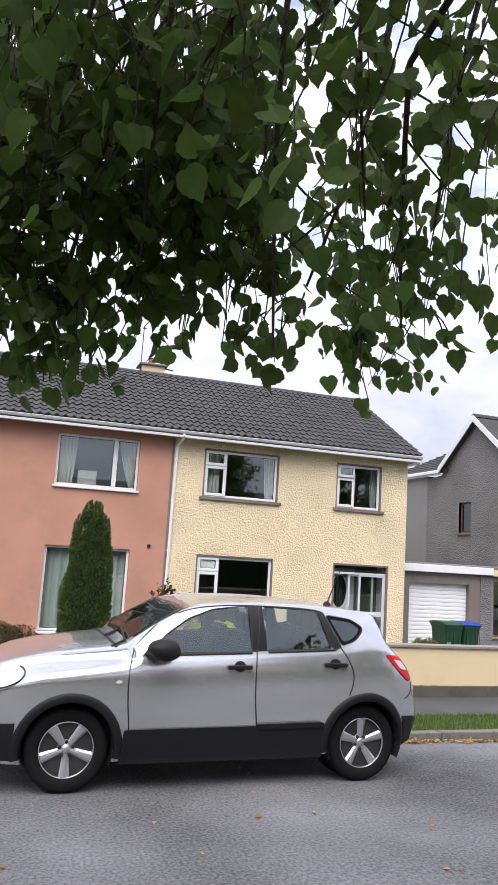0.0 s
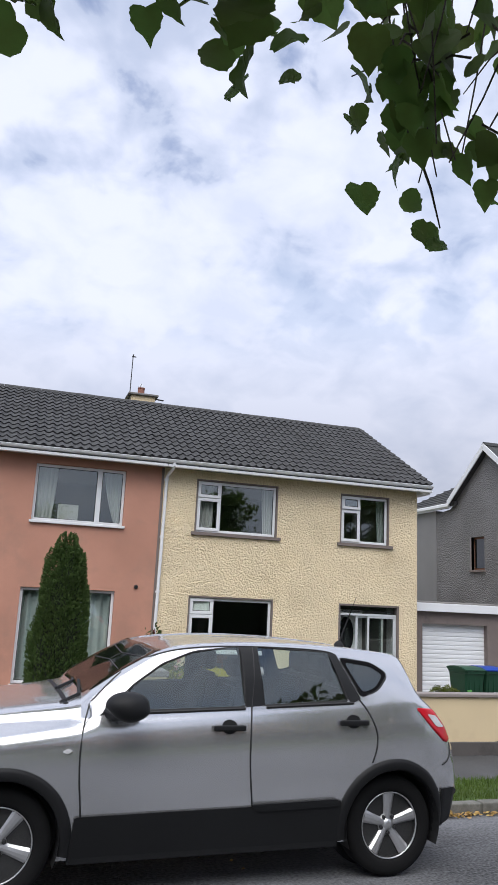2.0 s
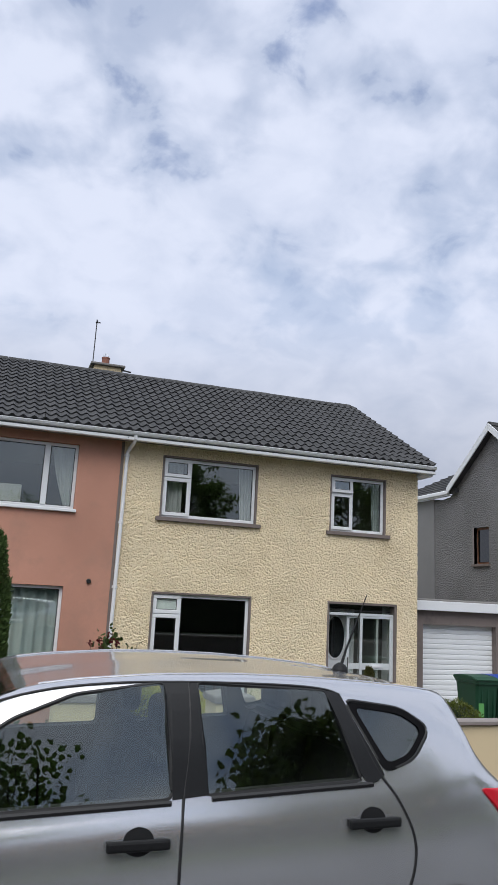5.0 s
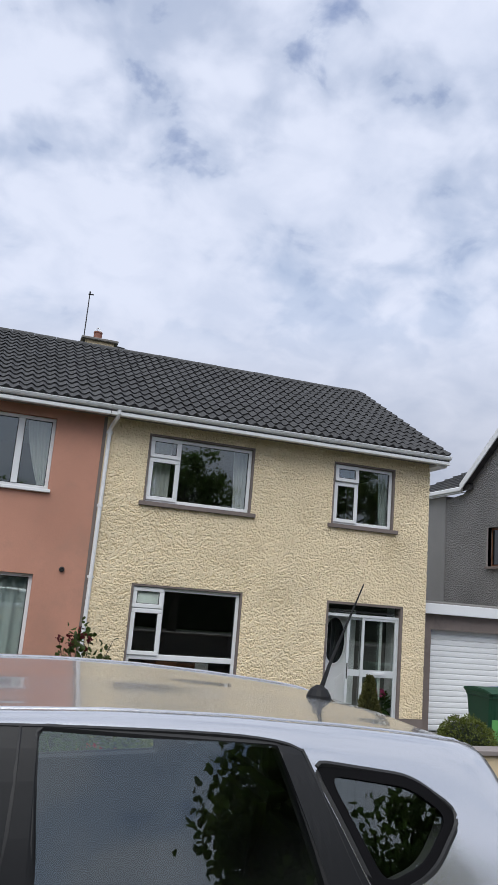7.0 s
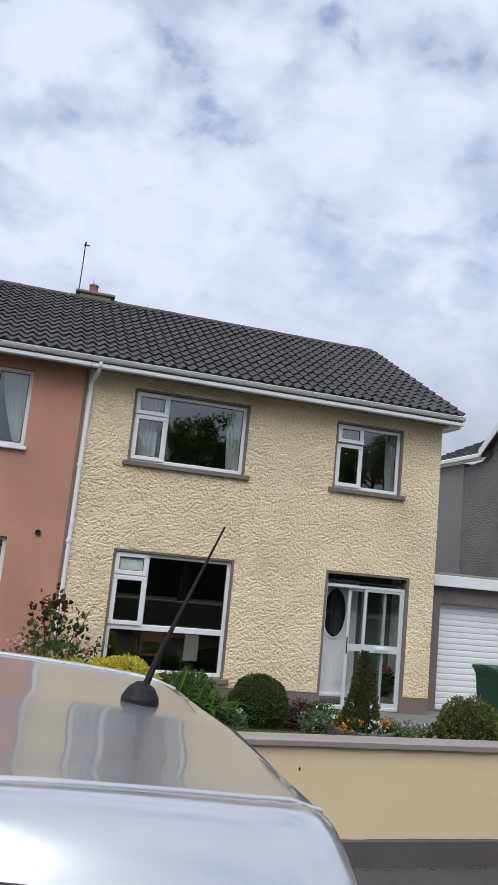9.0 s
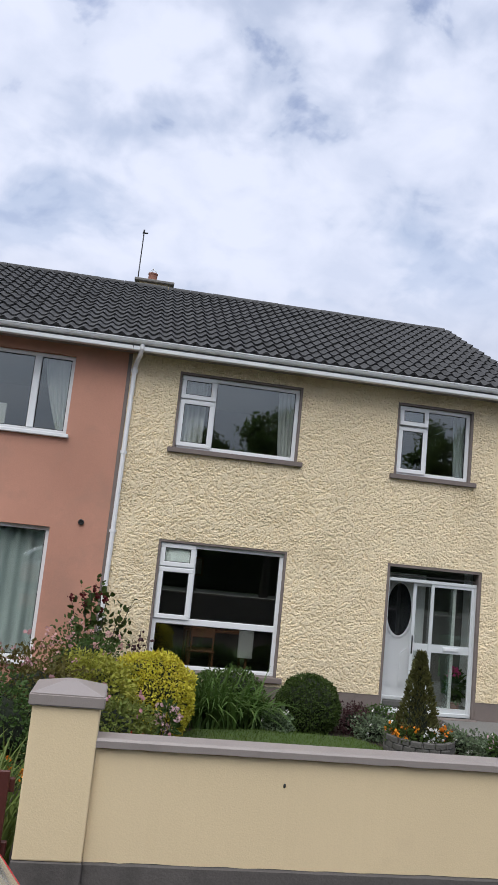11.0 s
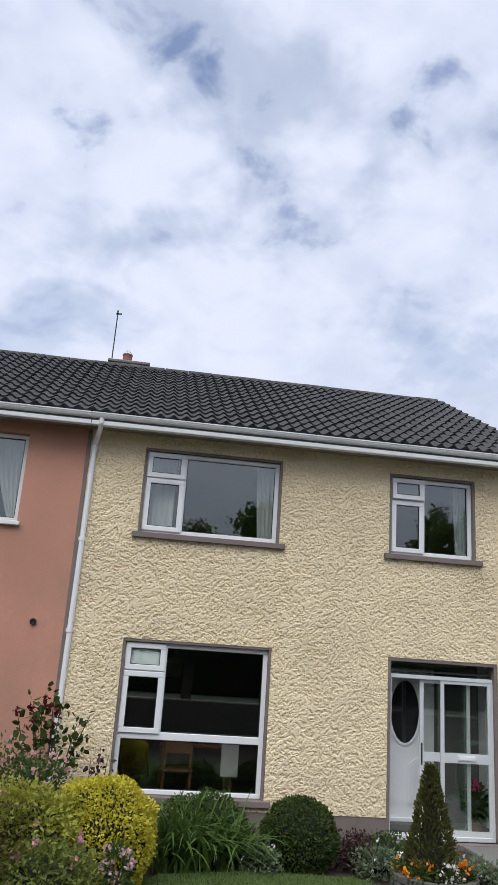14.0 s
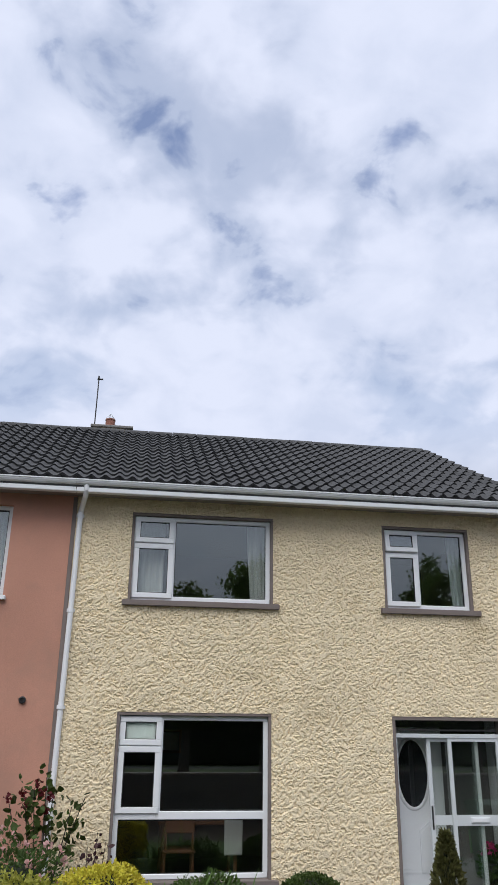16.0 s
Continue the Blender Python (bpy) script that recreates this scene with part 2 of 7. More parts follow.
M_ALU = surface("satin aluminium", (0.76, 0.79, 0.80), 0.35, 0.06, 3, 90, 0.03, metal=0.25)
M_DOORW = surface("white door paint", (0.84, 0.86, 0.88), 0.4, 0.03, 2, 60, 0.02)
M_GASKET = surface("black rubber", (0.015, 0.015, 0.016), 0.6, 0.1, 5, 80, 0.05)
M_TILE = surface("dark concrete roof tile", (0.060, 0.060, 0.062), 0.8, 0.45, 2.5, 45, 0.7, dirt=(0.12, 0.12, 0.10), dirt_at=0.64, rand=0.5, spec=0.3)
M_LEAD = surface("lead and mortar", (0.19, 0.18, 0.17), 0.8, 0.2, 4, 60, 0.4)
M_CLAY = surface("clay pot", (0.24, 0.10, 0.07), 0.8, 0.15, 6, 80, 0.3)
M_ASPHALT = surface("worn asphalt", (0.125, 0.127, 0.134), 0.85, 0.9, 0.6, 42, 1.0, dirt=(0.125, 0.127, 0.132), dirt_at=0.66, depth=0.006, spec=0.35)
M_PATH = surface("footpath asphalt", (0.06, 0.06, 0.062), 0.85, 0.35, 1.1, 110, 0.6, dirt=(0.042, 0.042, 0.042), dirt_at=0.6, depth=0.005)
M_KERB = surface("concrete kerb", (0.17, 0.165, 0.15), 0.85, 0.3, 4, 90, 0.4, dirt=(0.08, 0.08, 0.06), dirt_at=0.55)
M_SOIL = surface("garden soil", (0.045, 0.032, 0.024), 0.95, 0.4, 3, 45, 0.9, depth=0.02)
M_GRASS = surface("lawn grass", (0.082, 0.130, 0.020), 0.75, 0.35, 1.5, 50, 0.4, hue=0.02, rand=0.4, trans=0.25)
M_TURF = surface("turf ground", (0.050, 0.084, 0.015), 0.9, 0.35, 2.0, 60, 0.8, hue=0.01, depth=0.02)
M_DRIVE = surface("concrete drive", (0.18, 0.175, 0.165), 0.85, 0.2, 1.4, 90, 0.3)
# one dark colour that carries the dimness of the rooms behind glass
M_DARKROOM = surface("darkened room colour", (0.13, 0.125, 0.12), 0.9, 0.2, 1.0, 30, 0.1)
M_NET = surface("pale curtain cloth", (0.80, 0.81, 0.81), 0.9, 0.08, 3, 120, 0.1, trans=0.3)
M_CURTAIN = surface("grey green curtain cloth", (0.60, 0.66, 0.67), 0.9, 0.10, 3, 120, 0.1, trans=0.2)
M_BLIND = surface("white blind", (0.88, 0.89, 0.90), 0.8, 0.04, 3, 60, 0.05)
M_WOOD = surface("brown wood", (0.20, 0.085, 0.04), 0.5, 0.2, 5, 60, 0.15)
M_GATE = surface("maroon gate paint", (0.075, 0.018, 0.014), 0.5, 0.15, 4, 60, 0.2)
M_GLASS = glazing("window glass", (0.86, 0.90, 0.89), 2.6)
M_CARGLASS = glazing("car glass", (0.84, 0.90, 0.88), 2.1)
M_THROUGH = glazing("clear inner face", (0.97, 0.99, 0.98), 1.0)
M_SILVER = surface("silver car paint", (0.62, 0.625, 0.64), 0.21, 0.03, 2, 900, 0.03, metal=0.78, coat=0.7, depth=0.001)
M_BLACKP = surface("black car plastic", (0.012, 0.0124, 0.0135), 0.6, 0.12, 3, 220, 0.2, depth=0.002, spec=0.25)
M_SMOOTHBLACK = surface("satin black trim", (0.013, 0.0135, 0.015), 0.45, 0.08, 3, 60, 0.02, spec=0.25)
M_FRIT = surface("black glass print", (0.006, 0.006, 0.007), 0.8, 0.1, 3, 60, 0.0, spec=0.08)
M_TYRE = surface("tyre rubber", (0.009, 0.009, 0.0095), 0.85, 0.2, 8, 120, 0.3, depth=0.004, spec=0.2)
M_RIM = surface("alloy rim", (0.62, 0.62, 0.63), 0.32, 0.06, 6, 90, 0.03, metal=0.8)
M_DARKMETAL = surface("brake metal", (0.06, 0.06, 0.06), 0.5, 0.2, 6, 90, 0.2, metal=0.6)
M_RED = surface("red lamp plastic", (0.55, 0.008, 0.02), 0.2, 0.1, 9, 60, 0.02, coat=0.2, spec=0.3)
M_CLEAR = surface("clear lamp plastic", (0.60, 0.60, 0.62), 0.12, 0.15, 14, 60, 0.05, coat=1.0)
M_SEAT = surface("dark seat cloth", (0.035, 0.036, 0.04), 0.9, 0.2, 4, 120, 0.2)
M_BIN = surface("dark green bin plastic", (0.012, 0.055, 0.028), 0.45, 0.12, 3, 80, 0.08)
M_BINLID = surface("green lid plastic", (0.014, 0.065, 0.032), 0.45, 0.12, 3, 80, 0.08)
M_BLUE = surface("blue lid plastic", (0.010, 0.05, 0.34), 0.4, 0.1, 3, 80, 0.06)
M_STICK = surface("light green sticker", (0.12, 0.36, 0.10), 0.5, 0.08, 8, 80, 0.02)
M_PAPER = surface("pale label paper", (0.65, 0.66, 0.65), 0.6, 0.1, 20, 80, 0.02)
M_SMOOTHGLASS = surface("dark screen glass", (0.012, 0.014, 0.015), 0.05, 0.1, 2, 40, 0.0, spec=0.6, coat=0.5)
M_BARK = surface("bark", (0.05, 0.04, 0.032), 0.95, 0.35, 6, 40, 0.9, depth=0.02)
M_STONE = surface("rough stone", (0.095, 0.09, 0.083), 0.9, 0.4, 6, 50, 0.9, rand=0.4, depth=0.01)


def leafmat(name, base, vary=0.4, hue=0.025, trans=0.35, rough=0.5):
    return surface(name, base, rough, vary, 1.5, 30, 0.0, hue=hue, rand=0.6, trans=trans, spec=0.25)


M_LIME = leafmat("lime tree leaf", (0.085, 0.135, 0.032), 0.6, 0.045, 0.55)
M_THUJA = leafmat("thuja sprays", (0.060, 0.095, 0.026), 0.5, 0.02, 0.15, 0.7)
M_GOLD = leafmat("golden variegated leaf", (0.56, 0.50, 0.055), 0.45, 0.03, 0.25)
M_GREEN = leafmat("mid green leaf", (0.065, 0.115, 0.030), 0.5, 0.02, 0.3)
M_DEEP = leafmat("deep green leaf", (0.052, 0.086, 0.018), 0.5, 0.02, 0.2)
M_BLADE = leafmat("strap leaf", (0.085, 0.145, 0.035), 0.5, 0.02, 0.3)
M_GREYL = leafmat("silver green leaf", (0.14, 0.19, 0.11), 0.35, 0.02, 0.2)
M_RUST = leafmat("bronze green leaf", (0.12, 0.085, 0.028), 0.5, 0.03, 0.25)
M_PURPLE = leafmat("purple brown leaf", (0.055, 0.025, 0.028), 0.4, 0.02, 0.2)
M_PINKF = leafmat("pink petals", (0.56, 0.28, 0.32), 0.35, 0.02, 0.3)
M_REDF = leafmat("red petals", (0.48, 0.035, 0.03), 0.35, 0.02, 0.25)
M_DARKRED = leafmat("dark red petals", (0.09, 0.010, 0.014), 0.35, 0.01, 0.2)
M_ORANGE = leafmat("orange petals", (0.75, 0.26, 0.02), 0.3, 0.02, 0.25)
M_WHITEF = leafmat("white petals", (0.75, 0.74, 0.72), 0.15, 0.01, 0.3)
M_FALLEN = leafmat("fallen dry leaf", (0.42, 0.27, 0.10), 0.5, 0.04, 0.1)
# ---- ground ----
F = 16.82          # the house front
KERB = 7.53


def road_z(y):
    """Camber of the road."""
    return 0.002 - 0.06 * ((y - 6.3) / (KERB - 6.3)) ** 1.2 if y > 6.3 else 0.002 - 0.06 * (max(0.0, 4.6 - y) / 4.1)


def strip(name, material, ys, zs, x0=-60.0, x1=75.0, nx=46, label="", category="ground", wave=0.0):
    vs, fs = [], []
    for j, (y, z) in enumerate(zip(ys, zs)):
        for i in range(nx):
            x = x0 + (x1 - x0) * i / (nx - 1)
            vs.append((x, y, z + wave * noise.noise(Vector((x * 0.7, y * 0.7, 3)))))
    for j in range(len(ys) - 1):
        for i in range(nx - 1):
            a = j * nx + i
            fs.append((a, a + 1, a + nx + 1, a + nx))
    ob = raw(name, vs, fs, material, smooth=True)
    return tagged(ob, label, category, kind="structure")


strip("ground", M_TURF, [-300, -30, 30, 400], [-0.62, -0.62, -0.62, -0.62], -400, 400, 12, "rough turf ground reaching the horizon")
ys = [0.52, 1.2, 2.0, 3.5, 4.2, 4.6, 5.2, 5.8, 6.2, 6.4, 6.7, 7.0, KERB]
strip("road", M_ASPHALT, ys, [road_z(y) for y in ys], label="worn grey asphalt residential road", category="road", wave=0.004)
strip("verge_far", M_TURF, [KERB + 0.1, 7.9, 8.47], [0.045, 0.055, 0.04], label="grass verge between kerb and footpath", category="verge", wave=0.01)
strip("footpath", M_PATH, [8.47, 9.1, 9.99], [0.035, 0.03, 0.015], label="dark asphalt footpath along the garden wall", category="footpath", wave=0.006)
strip("verge_near", M_TURF, [-3.2, -1.0, 0.40], [0.10, 0.10, 0.09], label="grass verge under the street trees", category="verge", wave=0.01)
strip("footpath_near", M_PATH, [-5.0, -4.0, -3.2], [0.1, 0.1, 0.1], label="asphalt footpath behind the near verge", category="footpath")
ys = [9.895, 10.3, 12.0, 14.0, 16.0, F + 0.02]
strip("garden_ground", M_SOIL, ys, [-0.05, -0.25, -0.33, -0.36, -0.38, -0.40], -20, 30, 40, "dark soil of the front gardens", "soil", wave=0.02)
strip("footpath_back", M_TURF, [-14.0, -9.0, -5.0], [0.1, 0.1, 0.1], label="grass across the street", category="grass")

# lawn: a turf bed with blades
bm = bmesh.new()
lawn_pts = [(4.35, 13.0), (4.2, 14.2), (4.75, 14.9), (5.6, 15.1), (6.7, 15.0), (7.2, 14.2), (7.6, 12.6), (7.6, 11.0), (4.6, 11.0)]
top = [bm.verts.new((x, y, -0.30)) for x, y in lawn_pts]
bot = [bm.verts.new((x, y, -0.45)) for x, y in lawn_pts]
bm.faces.new(top)
for i in range(len(top)):
    j = (i + 1) % len(top)
    bm.faces.new((top[i], top[j], bot[j], bot[i]))
single("lawn", bm, M_TURF, "short green front lawn behind the wall", "lawn", "structure")
single("driveway", boxed(8.6, 12.9, 10.1, 17.2, -0.5, -0.345, 0.01), M_DRIVE, "pale concrete drive before the garage", "driveway", "structure")


def inside(poly, x, y):
    hit = False
    for i in range(len(poly)):
        (xa, ya), (xb, yb) = poly[i], poly[i - 1]
        if (ya > y) != (yb > y) and x < (xb - xa) * (y - ya) / (yb - ya) + xa:
            hit = not hit
    return hit


def blades(name, spots, h, w, material, label):
    vs, fs = [], []
    rng = random.Random(4)
    for x, y, z in spots:
        a = rng.uniform(0, 6.28)
        hh = h * rng.uniform(0.5, 1.2)
        dx, dy = math.cos(a) * w, math.sin(a) * w
        lx, ly = rng.uniform(-0.5, 0.5) * hh, rng.uniform(-0.5, 0.5) * hh
        k = len(vs)
        vs += [(x - dx, y - dy, z), (x + dx, y + dy, z), (x + lx, y + ly, z + hh)]
        fs.append((k, k + 1, k + 2))
    return tagged(raw(name, vs, fs, material), label, "grass", kind="stuff")


rng = random.Random(11)
spots = [(rng.uniform(3.4, 12), rng.uniform(KERB + 0.11, 8.44), 0.04) for _ in range(16000)]
blades("verge_grass", spots, 0.065, 0.005, M_GRASS, "bright green uncut verge grass")
spots = []
while len(spots) < 11000:
    x, y = rng.uniform(4.2, 7.6), rng.uniform(12.6, 15.1)
    if inside(lawn_pts, x, y):
        spots.append((x, y, -0.30))
blades("lawn_grass", spots, 0.035, 0.004, M_GRASS, "short green lawn grass")

# kerbs of single stones
kerb_far = thing("kerb_far", (0, KERB, -0.1), "weathered concrete kerb with fallen leaves", "kerb", kind="structure")
me = finish(boxed(-0.445, 0.445, 0, 0.12, -0.2, 0.05, 0.012, 2), "kerb_stone", M_KERB)
for i in range(30):
    ob = adopt(new("kerb_stone", me), kerb_far)
    ob.location = (-9 + 0.9 * i, KERB, random.uniform(-0.004, 0.004))
kerb_near = thing("kerb_near", (0, 0.4, -0.1), "concrete kerb on the near side", "kerb", kind="structure")
for i in range(24):
    ob = adopt(new("kerb_stone", me), kerb_near)
    ob.location = (-9 + 0.9 * i, 0.40, 0.045)


# ---- walls with openings ----
def wall_boxes(bm, x0, x1, z0, z1, y0, y1, holes):
    """Wall of butted boxes round rectangular holes (x0, x1, z0, z1)."""
    xs = sorted({x0, x1, *[h[0] for h in holes], *[h[1] for h in holes]})
    for a, b in zip(xs, xs[1:]):
        cuts = sorted((h[2], h[3]) for h in holes if h[0] <= a and h[1] >= b)
        z = z0
        for c, d in cuts:
            if c > z:
                box(bm, a, b, y0, y1, z, c)
            z = d
        if z1 > z:
            box(bm, a, b, y0, y1, z, z1)
    bmesh.ops.remove_doubles(bm, verts=bm.verts, dist=1e-5)
    return bm


def roughcast(name, x0, x1, z0, z1, y, holes, material, parent, step=0.0115, lump=0.0195, label=""):
    """A coat of thrown render: a fine sheet with lumps, open where the holes are."""
    def cuts(lo, hi, marks):
        marks = sorted({lo, hi, *[m for m in marks if lo < m < hi]})
        out = []
        for a, b in zip(marks, marks[1:]):
            n = max(1, round((b - a) / step))
            out += [a + (b - a) * i / n for i in range(n)]
        return out + [hi]
    xs = cuts(x0, x1, [v for h in holes for v in h[:2]])
    zs = cuts(z0, z1, [v for h in holes for v in h[2:]])
    nx, nz = len(xs), len(zs)
    rs = np.random.RandomState(5)
    field = np.zeros((nz, nx))
    for size, weight in ((0.85, 0.9), (0.5, 1.0)):
        r = int(size * 3) + 1
        k = np.exp(-0.5 * (np.arange(-r, r + 1) / size) ** 2)
        k /= k.sum()
        g = rs.normal(size=(nz + 4 * r, nx + 4 * r))
        g = np.apply_along_axis(lambda v: np.convolve(v, k, "same"), 0, g)
        g = np.apply_along_axis(lambda v: np.convolve(v, k, "same"), 1, g)
        g = g[2 * r:2 * r + nz, 2 * r:2 * r + nx]
        field += weight * g / g.std()
    field = 1 / (1 + np.exp(-2.2 * (field + 0.75)))
    vs = [(xs[i], y - 0.004 - lump * field[j, i], zs[j]) for j in range(nz) for i in range(nx)]
    keep = np.ones((nz - 1, nx - 1), bool)
    for h in holes:
        for j in range(nz - 1):
            if h[2] - 1e-6 <= zs[j] and zs[j + 1] <= h[3] + 1e-6:
                for i in range(nx - 1):
                    if h[0] - 1e-6 <= xs[i] and xs[i + 1] <= h[1] + 1e-6:
                        keep[j, i] = False
    fs = [(j * nx + i, j * nx + i + 1, (j + 1) * nx + i + 1, (j + 1) * nx + i) for j in range(nz - 1) for i in range(nx - 1) if keep[j, i]]
    return raw(name, vs, fs, material, parent, label, smooth=False)


def pane(name, x0, x1, z0, z1, y, parent, material=None):
    ob = part(name, glaze(boxed(x0, x1, y, y + 0.006, z0, z1)), [material or M_GLASS, M_THROUGH], parent)
    ob.visible_shadow = False
    return ob


def frame_bars(x0, x1, z0, z1, y0, y1, w, bevel=0.006):
    """A rectangular frame of four bars."""
    bm = bmesh.new()
    box(bm, x0, x1, y0, y1, z0, z0 + w, bevel)
    box(bm, x0, x1, y0, y1, z1 - w, z1, bevel)
    box(bm, x0, x0 + w, y0 + 0.001, y1 - 0.001, z0 + w, z1 - w)
    box(bm, x1 - w, x1, y0 + 0.001, y1 - 0.001, z0 + w, z1 - w)
    return bm


def sash(parent, x0, x1, z0, z1, y, w=0.066, tilt=0.0):
    """An opening light with its gasket and pane; tilt in degrees, hung at its top."""
    fr = part("sash", frame_bars(x0, x1, z0, z1, y, y + 0.05, w), M_WHITE, parent)
    part("gasket", frame_bars(x0 + w - 0.004, x1 - w + 0.004, z0 + w - 0.004, z1 - w + 0.004, y + 0.006, y + 0.03, 0.012, 0), M_GASKET, fr)
    pane("pane", x0 + w, x1 - w, z0 + w, z1 - w, y + 0.02, fr)
    if tilt:
        fr.matrix_basis = Matrix.Translation((0, y, z1)) @ Matrix.Rotation(radians(-tilt), 4, "X") @ Matrix.Translation((0, -y, -z1))
    return fr


def fixed_light(parent, x0, x1, z0, z1, y):
    part("gasket", frame_bars(x0, x1, z0, z1, y - 0.012, y + 0.02, 0.012, 0), M_GASKET, parent)
    pane("pane", x0 + 0.01, x1 - 0.01, z0 + 0.01, z1 - 0.01, y, parent)


def surround(house, h, depth, t=0.035, material=None, proud=0.014):
    """Painted lining of an opening: two sides and the head."""
    bm = bmesh.new()
    x0, x1, z0, z1 = h
    box(bm, x0, x0 + t, F - proud, F + depth, z0, z1 - t, 0.004)
    box(bm, x1 - t, x1, F - proud, F + depth, z0, z1 - t, 0.004)
    box(bm, x0, x1, F - proud, F + depth, z1 - t, z1, 0.004)
    return part("surround", bm, material or M_TAUPE, house)


def sill(house, x0, x1, z0, z1, material=None, out=0.075):
    bm = bmesh.new()
    xprism(bm, [(F - out, z0), (F + 0.1, z0), (F + 0.1, z1 + 0.012), (F - out, z1)], x0, x1)
    bmesh.ops.bevel(bm, geom=list(bm.edges), offset=0.006, segments=2, affect="EDGES")
    return part("sill", bm, material or M_TAUPE, house)


def curtain(name, x0, x1, z0, z1, y, material, label, waves=9, amp=0.03, pull=0.0):
    """A hanging cloth in folds; pull gathers its foot towards x0 (or x1 if negative)."""
    bm = bmesh.new()
    n, m = waves * 6, 10
    rng2 = random.Random(int(x0 * 100) + waves)
    ph = [rng2.uniform(-0.6, 0.6) for _ in range(n + 1)]
    rows = []
    for layer in (0.0, 0.006):
        for j in range(m + 1):
            v = j / m
            row = []
            for i in range(n + 1):
                u = i / n
                w = (x1 - x0) * (1 - abs(pull) * (1 - v) ** 1.5)
                x = x0 + u * w if pull >= 0 else x1 - (1 - u) * w
                yy = y + layer + amp * math.sin(u * waves * 6.283 + 0.5 * ph[i]) * (0.7 + 0.3 * (1 - v))
                row.append(bm.verts.new((x, yy, z0 + (z1 - z0) * v)))
            rows.append(row)
    for base in (0, m + 1):
        for j in range(m):
            for i in range(n):
                a, b = rows[base + j], rows[base + j + 1]
                bm.faces.new((a[i], a[i + 1], b[i + 1], b[i]))
    return single(name, bm, material, label, "curtain", smooth=True)


UW = (4.17, 6.07, 3.235, 4.395)
UR = (7.61, 8.87, 3.235, 4.375)
LW = (4.14, 6.05, 0.05, 1.88)
DR = (7.62, 9.145, -0.33, 1.87)
PU = (0.76, 2.62, 3.235, 4.415)
PL = (0.70, 2.575, 0.03, 1.89)
BX = 3.43            # party line
X1, X0 = 9.60, -2.75
RIDGE_Y, RIDGE_Z, EAVE_Y, EAVE_Z = 20.35, 6.85, 16.41, 4.69
VERGE = 9.79

yellow = thing("house", (6.5, F, -0.4), "two-storey yellow roughcast semi-detached house with dark tiled roof", "house", "pair of houses")
pink = thing("house", (0.3, F, -0.4), "two-storey salmon pink rendered semi-detached house", "house", "pair of houses")

# walls: front in boxes, roughcast coat, sides, back, floors
bm = wall_boxes(bmesh.new(), BX, X1, -0.5, 4.62, F, F + 0.28, [UW, UR, LW, DR])
part("front_wall", bm, M_TAUPE, yellow)
PLINTH = -0.075
roughcast("roughcast_coat", BX + 0.004, X1 + 0.012, PLINTH, 4.60, F, [UW, UR, LW, DR], M_YELLOW, yellow, label="cream yellow lumpy roughcast")
bm = bmesh.new()
box(bm, BX, DR[0], F - 0.012, F, -0.5, PLINTH)
box(bm, DR[1], X1 + 0.012, F - 0.012, F, -0.5, PLINTH)
part("plinth", bm, M_TAUPE, yellow, "taupe painted plinth")
bm = bmesh.new()
gy = [(F + 0.29, -0.5), (F + 6.77, -0.5), (F + 6.77, 4.7), (RIDGE_Y, RIDGE_Z - 0.18), (F + 0.29, 4.7)]
xprism(bm, gy, X1 - 0.28, X1)
part("gable_wall", bm, M_YELLOW, yellow)
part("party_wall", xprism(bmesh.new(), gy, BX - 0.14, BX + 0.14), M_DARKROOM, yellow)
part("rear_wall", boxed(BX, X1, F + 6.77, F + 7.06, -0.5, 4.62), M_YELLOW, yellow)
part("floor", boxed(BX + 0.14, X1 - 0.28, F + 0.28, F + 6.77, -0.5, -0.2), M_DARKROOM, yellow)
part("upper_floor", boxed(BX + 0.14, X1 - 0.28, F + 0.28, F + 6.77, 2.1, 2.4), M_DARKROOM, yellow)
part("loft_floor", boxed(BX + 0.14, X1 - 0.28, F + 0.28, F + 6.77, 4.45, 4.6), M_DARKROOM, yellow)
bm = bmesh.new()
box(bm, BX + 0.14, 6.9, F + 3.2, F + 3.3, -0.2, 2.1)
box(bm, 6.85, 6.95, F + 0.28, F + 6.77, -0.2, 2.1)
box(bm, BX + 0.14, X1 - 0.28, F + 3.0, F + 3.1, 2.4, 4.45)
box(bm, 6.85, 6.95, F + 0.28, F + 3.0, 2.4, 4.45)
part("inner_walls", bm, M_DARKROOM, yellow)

bm = wall_boxes(bmesh.new(), X0, BX, -0.5, 4.62, F - 0.012, F + 0.27, [PU, PL])
part("front_wall", bm, M_PINK, pink, "smooth salmon pink render")
part("gable_wall", xprism(bmesh.new(), gy, X0, X0 + 0.28), M_PINK, pink)
part("rear_wall", boxed(X0, BX, F + 6.77, F + 7.06, -0.5, 4.62), M_PINK, pink)
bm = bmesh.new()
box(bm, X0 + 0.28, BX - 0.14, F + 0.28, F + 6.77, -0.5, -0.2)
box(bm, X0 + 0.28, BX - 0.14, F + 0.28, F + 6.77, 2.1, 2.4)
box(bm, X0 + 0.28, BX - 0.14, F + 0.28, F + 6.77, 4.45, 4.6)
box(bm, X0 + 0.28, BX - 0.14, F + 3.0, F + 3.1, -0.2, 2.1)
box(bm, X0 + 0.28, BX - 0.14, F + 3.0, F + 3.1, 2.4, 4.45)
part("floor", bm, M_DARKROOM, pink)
part("party_strip", boxed(BX - 0.050, BX + 0.002, F - 0.024, F - 0.0125, -0.3, 4.56, 0.003), M_TAUPE, pink, "bare grey-brown strip beside the downpipe")
bm = bmesh.new()
